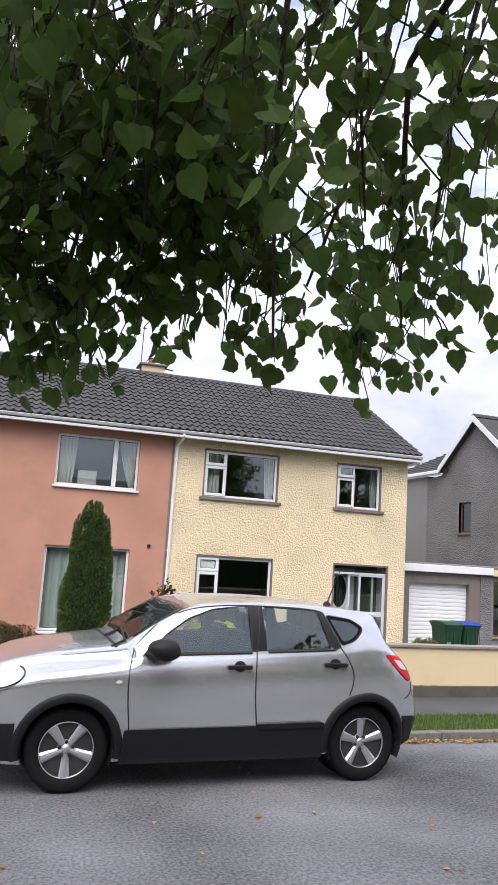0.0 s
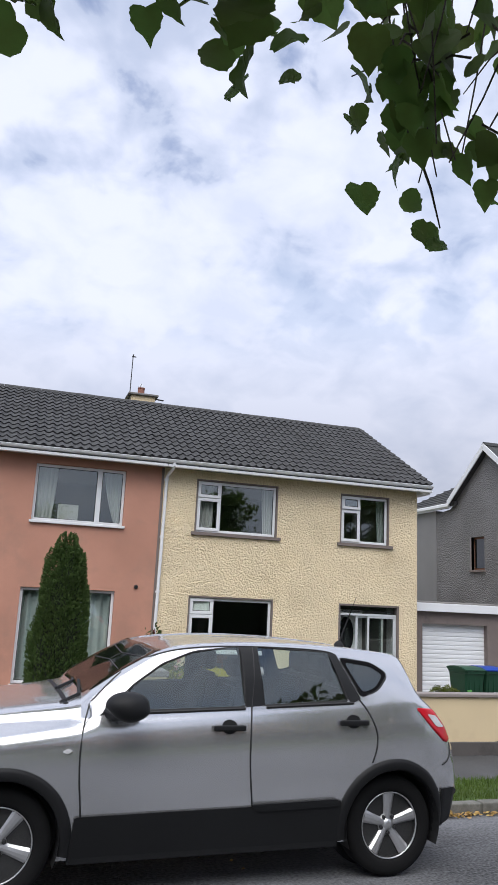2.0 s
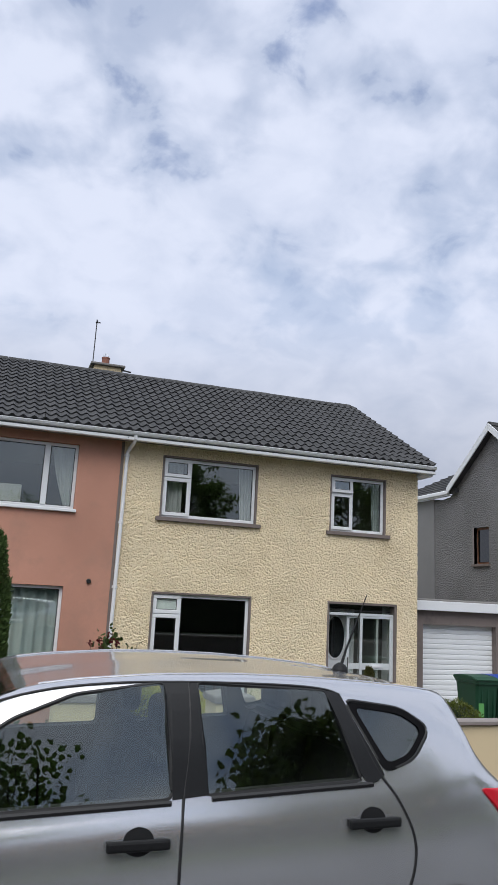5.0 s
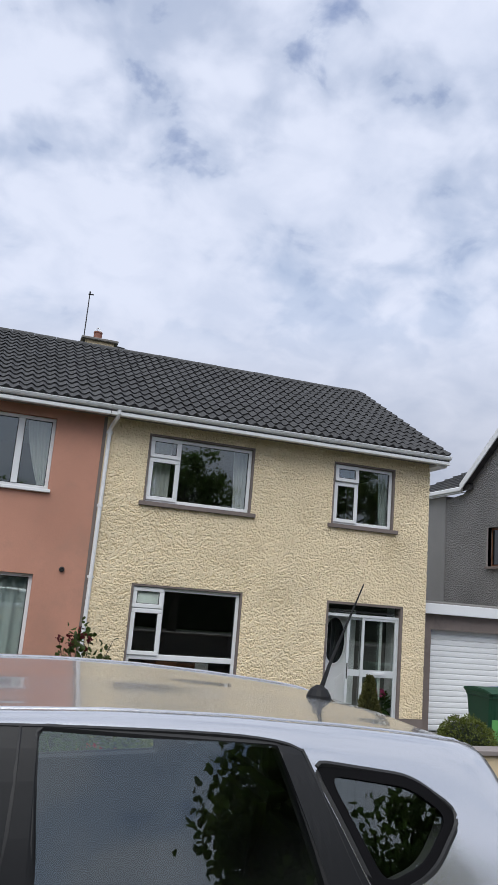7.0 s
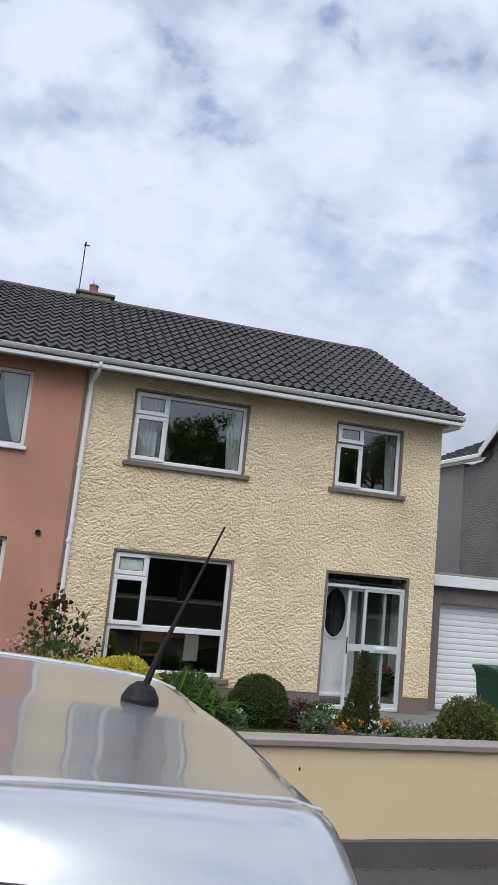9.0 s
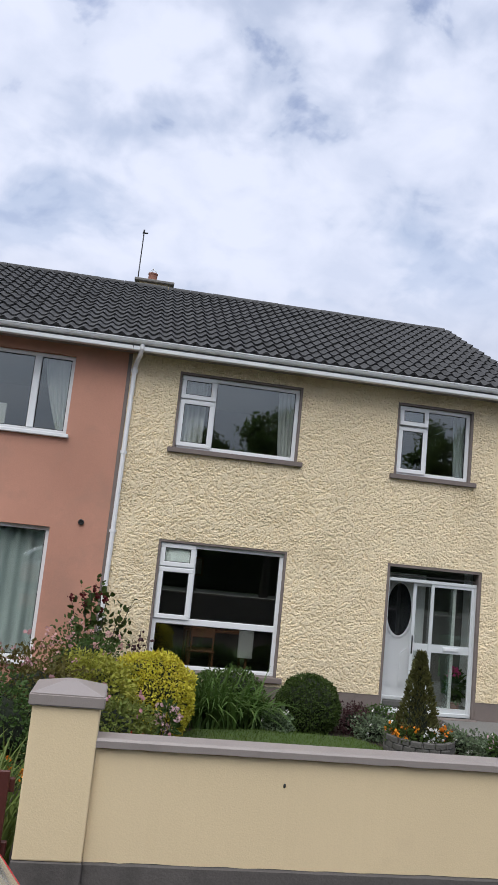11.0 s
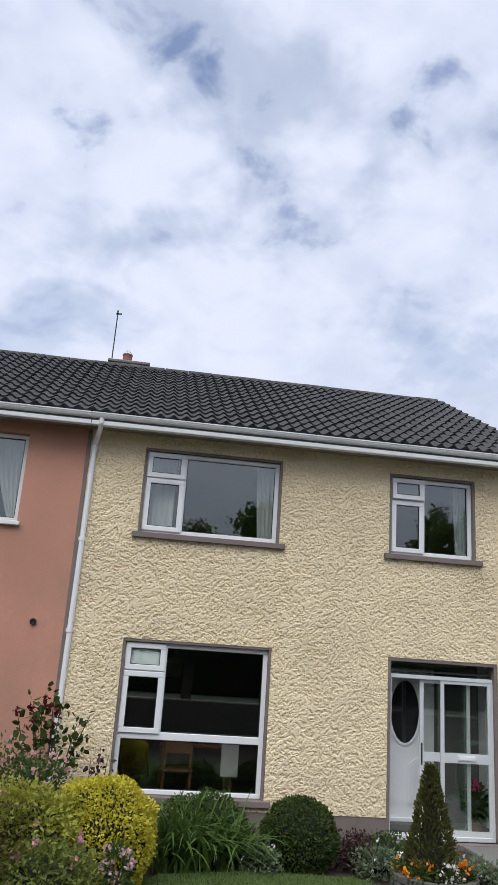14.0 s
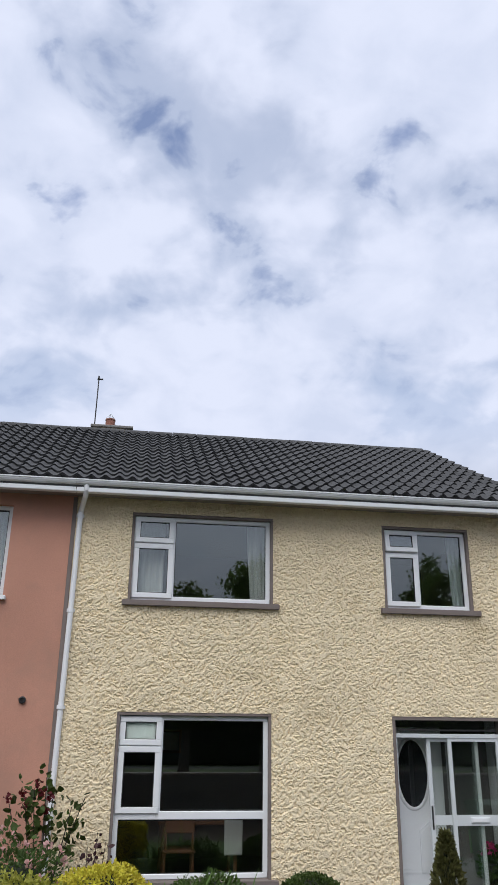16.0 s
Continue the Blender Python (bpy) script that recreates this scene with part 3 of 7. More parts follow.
lathe(bm, [(0.042, 0.0), (0.042, -0.03), (0.03, -0.034), (0.028, -0.01)], (3.0, F - 0.012, 2.0), 16, "y")
part("wall_vent", bm, M_DARKMETAL, pink, "small round dark wall vent")


# ---- roofs of single tiles ----
def roof(house, x0, x1):
    """Rows of double-roll tiles on a boarded deck, front slope in single tiles."""
    run, rise = RIDGE_Y - EAVE_Y, RIDGE_Z - EAVE_Z
    slope = math.hypot(run, rise)
    ang = math.atan2(rise, run)
    bm = bmesh.new()
    for s in (1, -1):
        e = (RIDGE_Y - s * (run - 0.02), EAVE_Z - 0.03)
        r = (RIDGE_Y, RIDGE_Z - 0.03)
        poly = [e, r, (r[0], r[1] - 0.1), (e[0], e[1] - 0.1)]
        xprism(bm, poly, x0, x1)
    part("roof_deck", bm, M_DARKMETAL, house)
    rows, w = 15, 0.36
    cols = round((x1 - x0) / w)
    w = (x1 - x0) / cols
    g = slope / rows
    # one tile: two rolls, thick front edge, lying in its own plane
    prof = []
    n = 17
    for i in range(n):
        u = i / (n - 1)
        ph = (u * 2) % 1.0 if i < n - 1 else 0.0
        prof.append((u * w, 0.044 * (0.5 + 0.5 * math.cos(2 * math.pi * ph)) ** 1.4))
    vs, fs = [], []
    for v, off in ((0.0, 0.036), (g * 1.12, 0.004)):
        for x, h in prof:
            vs.append((x, v * math.cos(ang) - off * math.sin(ang) - h * math.sin(ang), v * math.sin(ang) + (off + h) * math.cos(ang)))
    for x, h in prof:
        vs.append((x, 0.006, -0.004 + h * 0.9))
    for i in range(n - 1):
        fs += [(i, i + 1, n + i + 1, n + i), (i, 2 * n + i, 2 * n + i + 1, i + 1)]
    me = bpy.data.meshes.new("roof_tile")
    me.from_pydata(vs, [], fs)
    me.materials.append(M_TILE)
    me.shade_smooth()
    me.set_sharp_from_angle(angle=radians(40))
    rng2 = random.Random(int(x0 * 10))
    for j in range(rows):
        for i in range(cols):
            ob = adopt(new("roof_tile", me), house)
            d = j * g
            ob.matrix_basis = Matrix.Translation((x0 + i * w + rng2.uniform(-0.004, 0.004), EAVE_Y + d * math.cos(ang) + 0.0, EAVE_Z + d * math.sin(ang) + rng2.uniform(-0.003, 0.004))) @ Matrix.Rotation(rng2.uniform(-0.008, 0.008), 4, "Y")
    # back slope as plain sheet of tiles
    bm = bmesh.new()
    xprism(bm, [(RIDGE_Y + 0.01, RIDGE_Z), (RIDGE_Y + run, EAVE_Z), (RIDGE_Y + run, EAVE_Z - 0.025), (RIDGE_Y + 0.01, RIDGE_Z - 0.025)], x0, x1)
    part("rear_roof_slope", bm, M_TILE, house)
    # ridge tiles
    bm = bmesh.new()
    arc = [(RIDGE_Y + 0.12 * math.cos(a), RIDGE_Z - 0.035 + 0.10 * math.sin(a)) for a in [math.pi * k / 8 for k in range(9)]]
    xprism(bm, arc, 0, 0.44)
    rm = finish(bm, "ridge_tile", M_TILE, False)
    k = 0
    while x0 + 0.45 * (k + 1) <= x1 + 0.1:
        ob = adopt(new("ridge_tile", rm), house)
        ob.location = (x0 + 0.45 * k, 0, rng2.uniform(-0.006, 0.006))
        k += 1


roof(yellow, BX, VERGE)
roof(pink, X0 - 0.1, BX)
# verge mortar on the gable end
bm = bmesh.new()
xprism(bm, [(EAVE_Y + 0.05, EAVE_Z - 0.09), (RIDGE_Y, RIDGE_Z - 0.09), (RIDGE_Y, RIDGE_Z + 0.0), (EAVE_Y + 0.02, EAVE_Z + 0.0)], VERGE - 0.14, VERGE - 0.02)
part("verge_mortar", bm, M_LEAD, yellow)


def eaves(house, x0, x1):
    """Fascia, soffit and half-round gutter."""
    part("fascia", boxed(x0, x1, 16.50, 16.522, 4.60, 4.71, 0.003), M_WHITE, house)
    part("fascia_moulding", boxed(x0, x1, 16.425, 16.522, 4.535, 4.598, 0.012, 2), M_WHITE, house)
    part("soffit", boxed(x0, x1, 16.524, F - 0.001, 4.575, 4.59), M_COPING, house)
    bm = bmesh.new()
    out, inn = [], []
    for k in range(9):
        a = math.pi + math.pi * k / 8
        out.append((16.437 + 0.062 * math.cos(a), 4.682 + 0.062 * math.sin(a)))
        inn.append((16.437 + 0.055 * math.cos(a), 4.682 + 0.054 * math.sin(a)))
    xprism(bm, [(out[0][0] - 0.008, 4.692), (out[0][0] - 0.008, 4.678)] + out + inn[::-1], x0, x1)
    g = part("gutter", bm, M_WHITE, house)
    x = x0 + 0.4
    while x < x1:
        part("gutter_bracket", boxed(x, x + 0.025, 16.45, 16.50, 4.634, 4.648, 0.004), M_WHITE, g)
        x += 0.95


eaves(yellow, BX + 0.002, VERGE + 0.02)
eaves(pink, X0 - 0.1, BX)
# boxed end of the eaves
part("eaves_box", boxed(X1 - 0.02, VERGE + 0.015, 16.526, F + 0.25, 4.50, 4.552, 0.004), M_WHITE, yellow)
# downpipe with its swan neck
bm = bmesh.new()
px = 3.50
tube(bm, [(px + 0.06, 16.437, 4.64), (px + 0.06, 16.437, 4.57), (px + 0.05, 16.50, 4.50), (px + 0.01, 16.68, 4.42), (px - 0.01, 16.765, 4.36), (px - 0.015, 16.772, 4.2), (px - 0.06, 16.772, -0.36)], 0.034, 12)
dp = part("downpipe", bm, M_WHITE, yellow, "white plastic downpipe")
for z in (4.28, 3.05, 1.9, 0.7):
    xx = px - 0.015 - 0.045 * (4.2 - z) / 4.56
    bm = bmesh.new()
    lathe(bm, [(0.042, 0), (0.042, 0.05)], (xx, 16.772, z), 12)
    box(bm, xx - 0.05, xx + 0.05, 16.79, F + 0.001, z + 0.005, z + 0.045)
    part("pipe_clip", bm, M_WHITE, dp)

# ---- chimney behind the ridge ----
chim = part("chimney", boxed(3.235, 3.915, 21.60, 22.20, 5.9, 7.40, 0.01), M_CREAM, yellow, "rendered chimney stack")
part("chimney_cap", boxed(3.145, 4.005, 21.52, 22.28, 7.40, 7.46, 0.012), M_LEAD, chim)
bm = bmesh.new()
lathe(bm, [(0.11, 0), (0.10, 0.06), (0.095, 0.16), (0.105, 0.17), (0.105, 0.20), (0.08, 0.20), (0.075, 0.02)], (3.525, 21.75, 7.46), 16)
pot = part("chimney_pot", bm, M_CLAY, chim, "red clay chimney pot")
bm = bmesh.new()
for a in range(4):
    c, s = math.cos(a * 1.571 + 0.4), math.sin(a * 1.571 + 0.4)
    tube(bm, [(3.525 + 0.1 * c, 21.75 + 0.1 * s, 7.65), (3.525 + 0.09 * c, 21.75 + 0.09 * s, 7.69), (3.525, 21.75, 7.79)], 0.007, 5)
part("pot_guard", bm, M_ALU, pot)
bm = bmesh.new()
tube(bm, [(3.955, 21.65, 7.36), (4.175, 21.65, 7.34)], 0.02, 6)
part("overflow_pipe", bm, M_DARKMETAL, chim)
aer = thing("aerial_mast", (3.195, 21.75, 7.37), "thin bare aerial mast fixed to the chimney", "aerial")
bm = bmesh.new()
tube(bm, [(3.205, 21.75, 7.22), (3.215, 21.75, 8.58)], 0.014, 6)
part("mast", bm, M_DARKMETAL, aer)
bm = bmesh.new()
tube(bm, [(3.185, 21.75, 8.56), (3.305, 21.75, 8.57)], 0.017, 6)
tube(bm, [(3.215, 21.71, 8.56), (3.215, 21.71, 8.62)], 0.02, 6)
part("bracket", bm, M_DARKMETAL, aer)


# ---- windows of the yellow house ----
def casement_window(name, h, mull, trans, label, tilt=0.0, low=None, depth=0.05):
    """White window: a side column with a fanlight and a casement, a wide fixed pane, and perhaps a low pane."""
    x0, x1, z0, z1 = h
    t = 0.035
    surround(yellow, h, depth, t)
    w = thing(name, ((x0 + x1) / 2, F, z0), label, "window", kind="structure")
    a, b, c, d = x0 + t, x1 - t, z0 + 0.012, z1 - t
    y = F + depth - 0.005
    part("window_frame", frame_bars(a, b, c, d, y, y + 0.07, 0.056), M_WHITE, w)
    base = c + 0.05
    if low:
        part("transom", boxed(a + 0.05, b - 0.05, y - 0.002, y + 0.068, low - 0.045, low + 0.045, 0.006), M_WHITE, w)
        fixed_light(w, a + 0.05, b - 0.05, base, low - 0.045, y + 0.035)
        base = low + 0.045
    part("mullion", boxed(mull - 0.034, mull + 0.034, y - 0.001, y + 0.066, base, d - 0.05, 0.004), M_WHITE, w)
    fixed_light(w, mull + 0.03, b - 0.05, base, d - 0.05, y + 0.035)
    part("mid_rail", boxed(a + 0.05, mull - 0.03, y + 0.004, y + 0.064, trans - 0.02, trans + 0.02), M_WHITE, w)
    sash(w, a + 0.012, mull + 0.012, trans + 0.002, d - 0.012, y - 0.03, 0.066, tilt)
    sash(w, a + 0.012, mull + 0.012, base - 0.02, trans - 0.012, y - 0.028)
    part("handle", boxed((a + mull) / 2 - 0.01, (a + mull) / 2 + 0.01, y + 0.05, y + 0.075, trans + 0.06, trans + 0.11, 0.003), M_WHITE, w)
    return w


casement_window("window_1", UW, 4.72, 4.00, "white plastic bedroom window reflecting sky and a tree", tilt=1.5)
casement_window("window_2", UR, 8.11, 4.02, "white plastic window with its fanlight ajar", tilt=7)
casement_window("window_3", LW, 4.68, 1.50, "large white living room window with dark glass", low=0.73)
sill(yellow, UW[0] - 0.07, UW[1] + 0.08, 3.165, 3.235)
sill(yellow, UR[0] - 0.07, UR[1] + 0.08, 3.165, 3.235)
sill(yellow, LW[0] - 0.07, LW[1] + 0.08, -0.02, 0.05)
curtain("curtain", 4.20, 4.62, 3.2, 4.4, F + 0.19, M_NET, "pale hanging bedroom curtain behind the glass", 5, 0.03)
curtain("curtain", 5.74, 6.06, 3.2, 4.4, F + 0.19, M_NET, "pale hanging bedroom curtain behind the glass", 5, 0.025, -0.2)
curtain("curtain", 8.62, 8.86, 3.2, 4.4, F + 0.19, M_CURTAIN, "grey hanging curtain behind the glass", 4, 0.025, -0.2)
curtain("net_blind", 4.245, 4.625, 1.565, 1.83, F + 0.048, M_BLIND, "white blind behind the fanlight", 3, 0.003)

# pink house windows
for h, mull, nm in ((PU, 2.08, "window_4"), (PL, None, "window_5")):
    x0, x1, z0, z1 = h
    w = thing(nm, ((x0 + x1) / 2, F, z0), "white plastic window of the salmon house with curtains", "window", kind="structure")
    y = F + 0.07
    part("window_frame", frame_bars(x0 + 0.001, x1 - 0.001, z0 + 0.001, z1 - 0.001, y, y + 0.07, 0.055), M_WHITE, w)
    if mull:
        part("mullion", boxed(mull - 0.05, mull + 0.05, y - 0.012, y + 0.06, z0 + 0.055, z1 - 0.055, 0.005), M_WHITE, w)
        fixed_light(w, x0 + 0.055, mull - 0.05, z0 + 0.055, z1 - 0.055, y + 0.03)
        fixed_light(w, mull + 0.05, x1 - 0.055, z0 + 0.055, z1 - 0.055, y + 0.03)
    else:
        fixed_light(w, x0 + 0.055, x1 - 0.055, z0 + 0.055, z1 - 0.055, y + 0.03)
    part("window_sill", boxed(x0 - 0.04, x1 + 0.04, F - 0.075, y - 0.001, z0 - 0.055, z0, 0.008), M_WHITE, w)
curtain("curtain", 0.80, 1.22, 3.24, 4.4, F + 0.18, M_NET, "white curtain of the salmon house", 5, 0.03, 0.15)
curtain("curtain", 2.18, 2.58, 3.24, 4.4, F + 0.18, M_NET, "white tied curtain of the salmon house", 5, 0.03, -0.72)
single("white_board", boxed(1.28, 1.70, F + 0.2, F + 0.24, 3.24, 3.62, 0.006), M_PAPER, "white board standing in the upstairs window", "board")
curtain("curtain", 0.74, 2.54, 0.0, 1.88, F + 0.2, M_CURTAIN, "grey green full-width curtain in the downstairs window", 10, 0.05)
# ---- parked car ----
CY = 6.735           # its middle line; the near flank looks towards smaller y
HUB_F, HUB_R, HUB_Z = 0.51, 3.135, 0.342
WHEEL_Y = 5.93       # outer face of the near wheels


def knots(x, table):
    xs = [a for a, _ in table]
    return float(np.interp(x, xs, [b for _, b in table]))


Z_TOP = [(-0.36, 0.60), (-0.32, 0.74), (-0.25, 0.86), (-0.12, 0.95), (0.05, 1.02), (0.3, 1.075), (0.6, 1.115), (0.86, 1.145), (0.95, 1.17), (1.2, 1.335), (1.42, 1.455), (1.52, 1.488), (1.7, 1.512), (2.0, 1.532), (2.3, 1.537), (2.6, 1.53), (2.9, 1.512), (3.1, 1.494), (3.25, 1.478), (3.335, 1.462), (3.37, 1.42), (3.43, 1.33), (3.5, 1.24), (3.58, 1.13), (3.67, 1.0), (3.73, 0.87), (3.76, 0.74), (3.80, 0.62), (3.80, 0.5)]
Z_BELT = [(-0.36, 0.56), (-0.3, 0.70), (-0.2, 0.82), (0.0, 0.93), (0.3, 0.99), (0.7, 1.03), (1.0, 1.06), (2.0, 1.125), (2.8, 1.165), (3.1, 1.19), (3.3, 1.20), (3.5, 1.10), (3.62, 0.98), (3.7, 0.86), (3.76, 0.7), (3.80, 0.58)]
W_PLAN = [(-0.36, 0.60), (-0.3, 0.70), (-0.15, 0.80), (0.1, 0.855), (0.5, 0.875), (1.5, 0.868), (2.6, 0.872), (3.1, 0.885), (3.4, 0.855), (3.58, 0.80), (3.70, 0.73), (3.78, 0.64), (3.80, 0.58)]
W_EDGE = [(-0.36, 0.45), (0.1, 0.62), (0.86, 0.70), (1.2, 0.685), (1.5, 0.665), (2.2, 0.665), (2.8, 0.655), (3.2, 0.62), (3.33, 0.585), (3.39, 0.53), (3.5, 0.52), (3.7, 0.48), (3.8, 0.4)]
Z_LOW = [(-0.36, 0.34), (-0.2, 0.27), (0.1, 0.24), (3.3, 0.26), (3.6, 0.30), (3.8, 0.42)]


def section(x, n=44):
    """Half of the body's outline at x, from the sill up to the middle of the roof: (half width, height) pairs."""
    w, zb, zt, zl, we = knots(x, W_PLAN), knots(x, Z_BELT), knots(x, Z_TOP), knots(x, Z_LOW), knots(x, W_EDGE)
    ze = zb + (zt - zb) * (0.955 - 0.52 * min(1.0, max(0.0, x - 3.31) / 0.15) if x > 1.0 else 0.72)
    mid = zl + (zb - zl)
    key = [(w * 0.915, zl), (w * 0.948, zl + 0.13 * mid), (w * 0.975, zl + 0.32 * (zb - zl)), (w * 0.995, zl + 0.54 * (zb - zl)), (w, zl + 0.74 * (zb - zl)), (w * 0.978, zl + 0.91 * (zb - zl)),
           (w * 0.945 if x > 0.95 else min(w * 0.94, we + 0.06), zb), ((w * 0.945 + we) / 2 + 0.018 if x > 0.95 else we + 0.02, (zb + ze) / 2 + 0.01), (we, ze), (we * 0.80, ze + (zt - ze) * 0.66), (we * 0.4, zt - 0.006 * (zt > 1.2)), (0.0, zt)]
    # smooth through the key points
    k = np.array(key)
    p = np.vstack([2 * k[0] - k[1], k, 2 * k[-1] - k[-2]])
    seg = len(key) - 1
    out = []
    for i in range(n):
        u = i / (n - 1) * seg
        j = min(int(u), seg - 1)
        t = u - j
        a, b, c, d = p[j], p[j + 1], p[j + 2], p[j + 3]
        v = 0.5 * (2 * b + (c - a) * t + (2 * a - 5 * b + 4 * c - d) * t * t + (3 * b - a - 3 * c + d) * t ** 3)
        out.append((max(0.0, float(v[0])), float(v[1])))
    out[-1] = (0.0, out[-1][1])
    return out


def flank(x, z):
    """Half width of the body at a place on its flank."""
    s = section(x)
    for (w0, z0), (w1, z1) in zip(s, s[1:]):
        if z0 <= z <= z1 and z1 > z0:
            return w0 + (w1 - w0) * (z - z0) / (z1 - z0)
    return s[0][0] if z < s[0][1] else s[-1][0]


def crown(x, w):
    """Height of the upper body at half width w."""
    s = section(x)[20:]
    for (w0, z0), (w1, z1) in zip(s, s[1:]):
        if w1 <= w <= w0 and w0 > w1:
            return z0 + (z1 - z0) * (w0 - w) / (w0 - w1)
    return s[-1][1]


def solid(stations, shrink=0.0, lift=0.0):
    """A closed loft of the body through the stations."""
    bm = bmesh.new()
    rings = []
    for x in stations:
        s = section(x)
        pts = [(max(0.0, w - shrink), max(z - shrink * 0.8, 0.0) + (lift if z < 0.5 else 0)) for w, z in s]
        full = [(-w, z) for w, z in pts] + [(w, z) for w, z in reversed(pts[:-1])]
        rings.append([bm.verts.new((x, CY + w, z)) for w, z in full])
    n = len(rings[0])
    for a, b in zip(rings, rings[1:]):
        for k in range(n):
            bm.faces.new((a[k], a[(k + 1) % n], b[(k + 1) % n], b[k]))
    bm.faces.new(rings[0])
    bm.faces.new(rings[-1])
    bmesh.ops.recalc_face_normals(bm, faces=bm.faces)
    return bm


def carved(body, cutters):
    """The body's mesh less the cutters, worked out once; leaves no modifier behind."""
    obs = []
    ob = new("carving", finish(body, "carving", [M_SILVER, M_SEAT], True))
    for c in cutters:
        co = new("cutter", finish(c, "cutter", [M_SILVER, M_SEAT]))
        for f in co.data.polygons:
            f.material_index = 1
        m = ob.modifiers.new("cut", "BOOLEAN")
        m.operation, m.object, m.solver = "DIFFERENCE", co, "EXACT"
        obs.append(co)
    dg = bpy.context.evaluated_depsgraph_get()
    me = bpy.data.meshes.new_from_object(ob.evaluated_get(dg), depsgraph=dg)
    for o in (*obs, ob):
        bpy.data.objects.remove(o)
    return me


def rounded(poly, r=0.03, n=4):
    """A polygon with its corners rounded."""
    out = []
    k = len(poly)
    for i in range(k):
        p, a, b = Vector(poly[i]), Vector(poly[i - 1]), Vector(poly[(i + 1) % k])
        da, db = (a - p), (b - p)
        ra, rb = min(r, da.length * 0.45), min(r, db.length * 0.45)
        s, e = p + da.normalized() * ra, p + db.normalized() * rb
        for j in range(n + 1):
            t = j / n
            q = s * (1 - t) ** 2 + p * 2 * t * (1 - t) + e * t * t
            out.append((q.x, q.y))
    return out


def fitted(poly, order=5):
    """A smooth sheet y(x, z), flat with order 3, through the flank inside a polygon."""
    rows, ys = [], []
    cx, cz = sum(p[0] for p in poly) / len(poly), sum(p[1] for p in poly) / len(poly)
    for x, z in poly:
        for u in (0.0, 0.5, 1.0):
            a, b = cx + (x - cx) * u, cz + (z - cz) * u
            rows.append((1, a, b, b * b, a * a)[:order])
            ys.append(flank(a, b))
    k = np.linalg.lstsq(np.array(rows), np.array(ys), rcond=None)[0]
    k = np.append(k, np.zeros(5 - order))
    return lambda a, b: float(k[0] + k[1] * a + k[2] * b + k[3] * b * b + k[4] * a * a)


def skin(bm, poly, out, thick, side=-1, nx=26, nz=10, smooth=False):
    """A plate of the given thickness that lies on the flank inside a polygon of (x, z), standing out by out."""
    lie = fitted(poly, 3 if smooth == "flat" else 5) if smooth else flank
    xs0, xs1 = min(p[0] for p in poly), max(p[0] for p in poly)
    cols = []
    for i in range(nx + 1):
        x = xs0 + (xs1 - xs0) * (0.5 - 0.5 * math.cos(math.pi * i / nx)) if nx > 3 else xs0 + (xs1 - xs0) * i / nx
        xx = min(max(x, xs0 + 1e-4), xs1 - 1e-4)
        hits = []
        for (xa, za), (xb, zb) in zip(poly, poly[1:] + poly[:1]):
            if (xa - xx) * (xb - xx) <= 0 and xa != xb:
                hits.append(za + (zb - za) * (xx - xa) / (xb - xa))
        cols.append((x, min(hits), max(hits)))
    layers = []
    for off in (out, out - thick):
        layers.append([[bm.verts.new((x, CY + side * (lie(x, lo + (hi - lo) * j / nz) + off), lo + (hi - lo) * j / nz)) for j in range(nz + 1)] for x, lo, hi in cols])
    for g in layers:
        for i in range(nx):
            for j in range(nz):
                bm.faces.new((g[i][j], g[i + 1][j], g[i + 1][j + 1], g[i][j + 1]))
    a, b = layers
    for i in range(nx):
        bm.faces.new((a[i][0], a[i + 1][0], b[i + 1][0], b[i][0]))
        bm.faces.new((a[i][nz], a[i + 1][nz], b[i + 1][nz], b[i][nz]))
    for j in range(nz):
        bm.faces.new((a[0][j], a[0][j + 1], b[0][j + 1], b[0][j]))
        bm.faces.new((a[nx][j], a[nx][j + 1], b[nx][j + 1], b[nx][j]))
    return bm


def border(poly, k, out, side):
    """A flat ring on the flank between a polygon and its own smaller likeness."""
    bm = bmesh.new()
    lie = fitted(poly, 3)
    cx, cz = sum(p[0] for p in poly) / len(poly), sum(p[1] for p in poly) / len(poly)
    rings = [[bm.verts.new((cx + (x - cx) * q, CY + side * (lie(cx + (x - cx) * q, cz + (z - cz) * q) + o), cz + (z - cz) * q)) for x, z in poly] for q, o in ((1.02, out), (k, out), (k, out - 0.004), (1.02, out - 0.004))]
    n = len(poly)
    for a, b in zip(rings, rings[1:] + rings[:1]):
        for i in range(n):
            bm.faces.new((a[i], a[(i + 1) % n], b[(i + 1) % n], b[i]))
    return bm


def seam(bm, pts, r, side=-1, out=0.001):
    """A thin dark line laid along the flank."""
    dense = []
    if len(pts) > 3 and pts[0] != pts[-1]:
        for _ in range(2):
            q = [pts[0]]
            for (xa, za), (xb, zb) in zip(pts, pts[1:]):
                q += [(xa * 0.75 + xb * 0.25, za * 0.75 + zb * 0.25), (xa * 0.25 + xb * 0.75, za * 0.25 + zb * 0.75)]
            pts = q + [pts[-1]]
    for (xa, za), (xb, zb) in zip(pts, pts[1:]):
        k = max(1, int(math.hypot(xb - xa, zb - za) / 0.04))
        dense += [(xa + (xb - xa) * i / k, za + (zb - za) * i / k) for i in range(k)]
    dense.append(pts[-1])
    tube(bm, [(x, CY + side * (flank(x, z) + out), z) for x, z in dense], r, 5)
    return bm


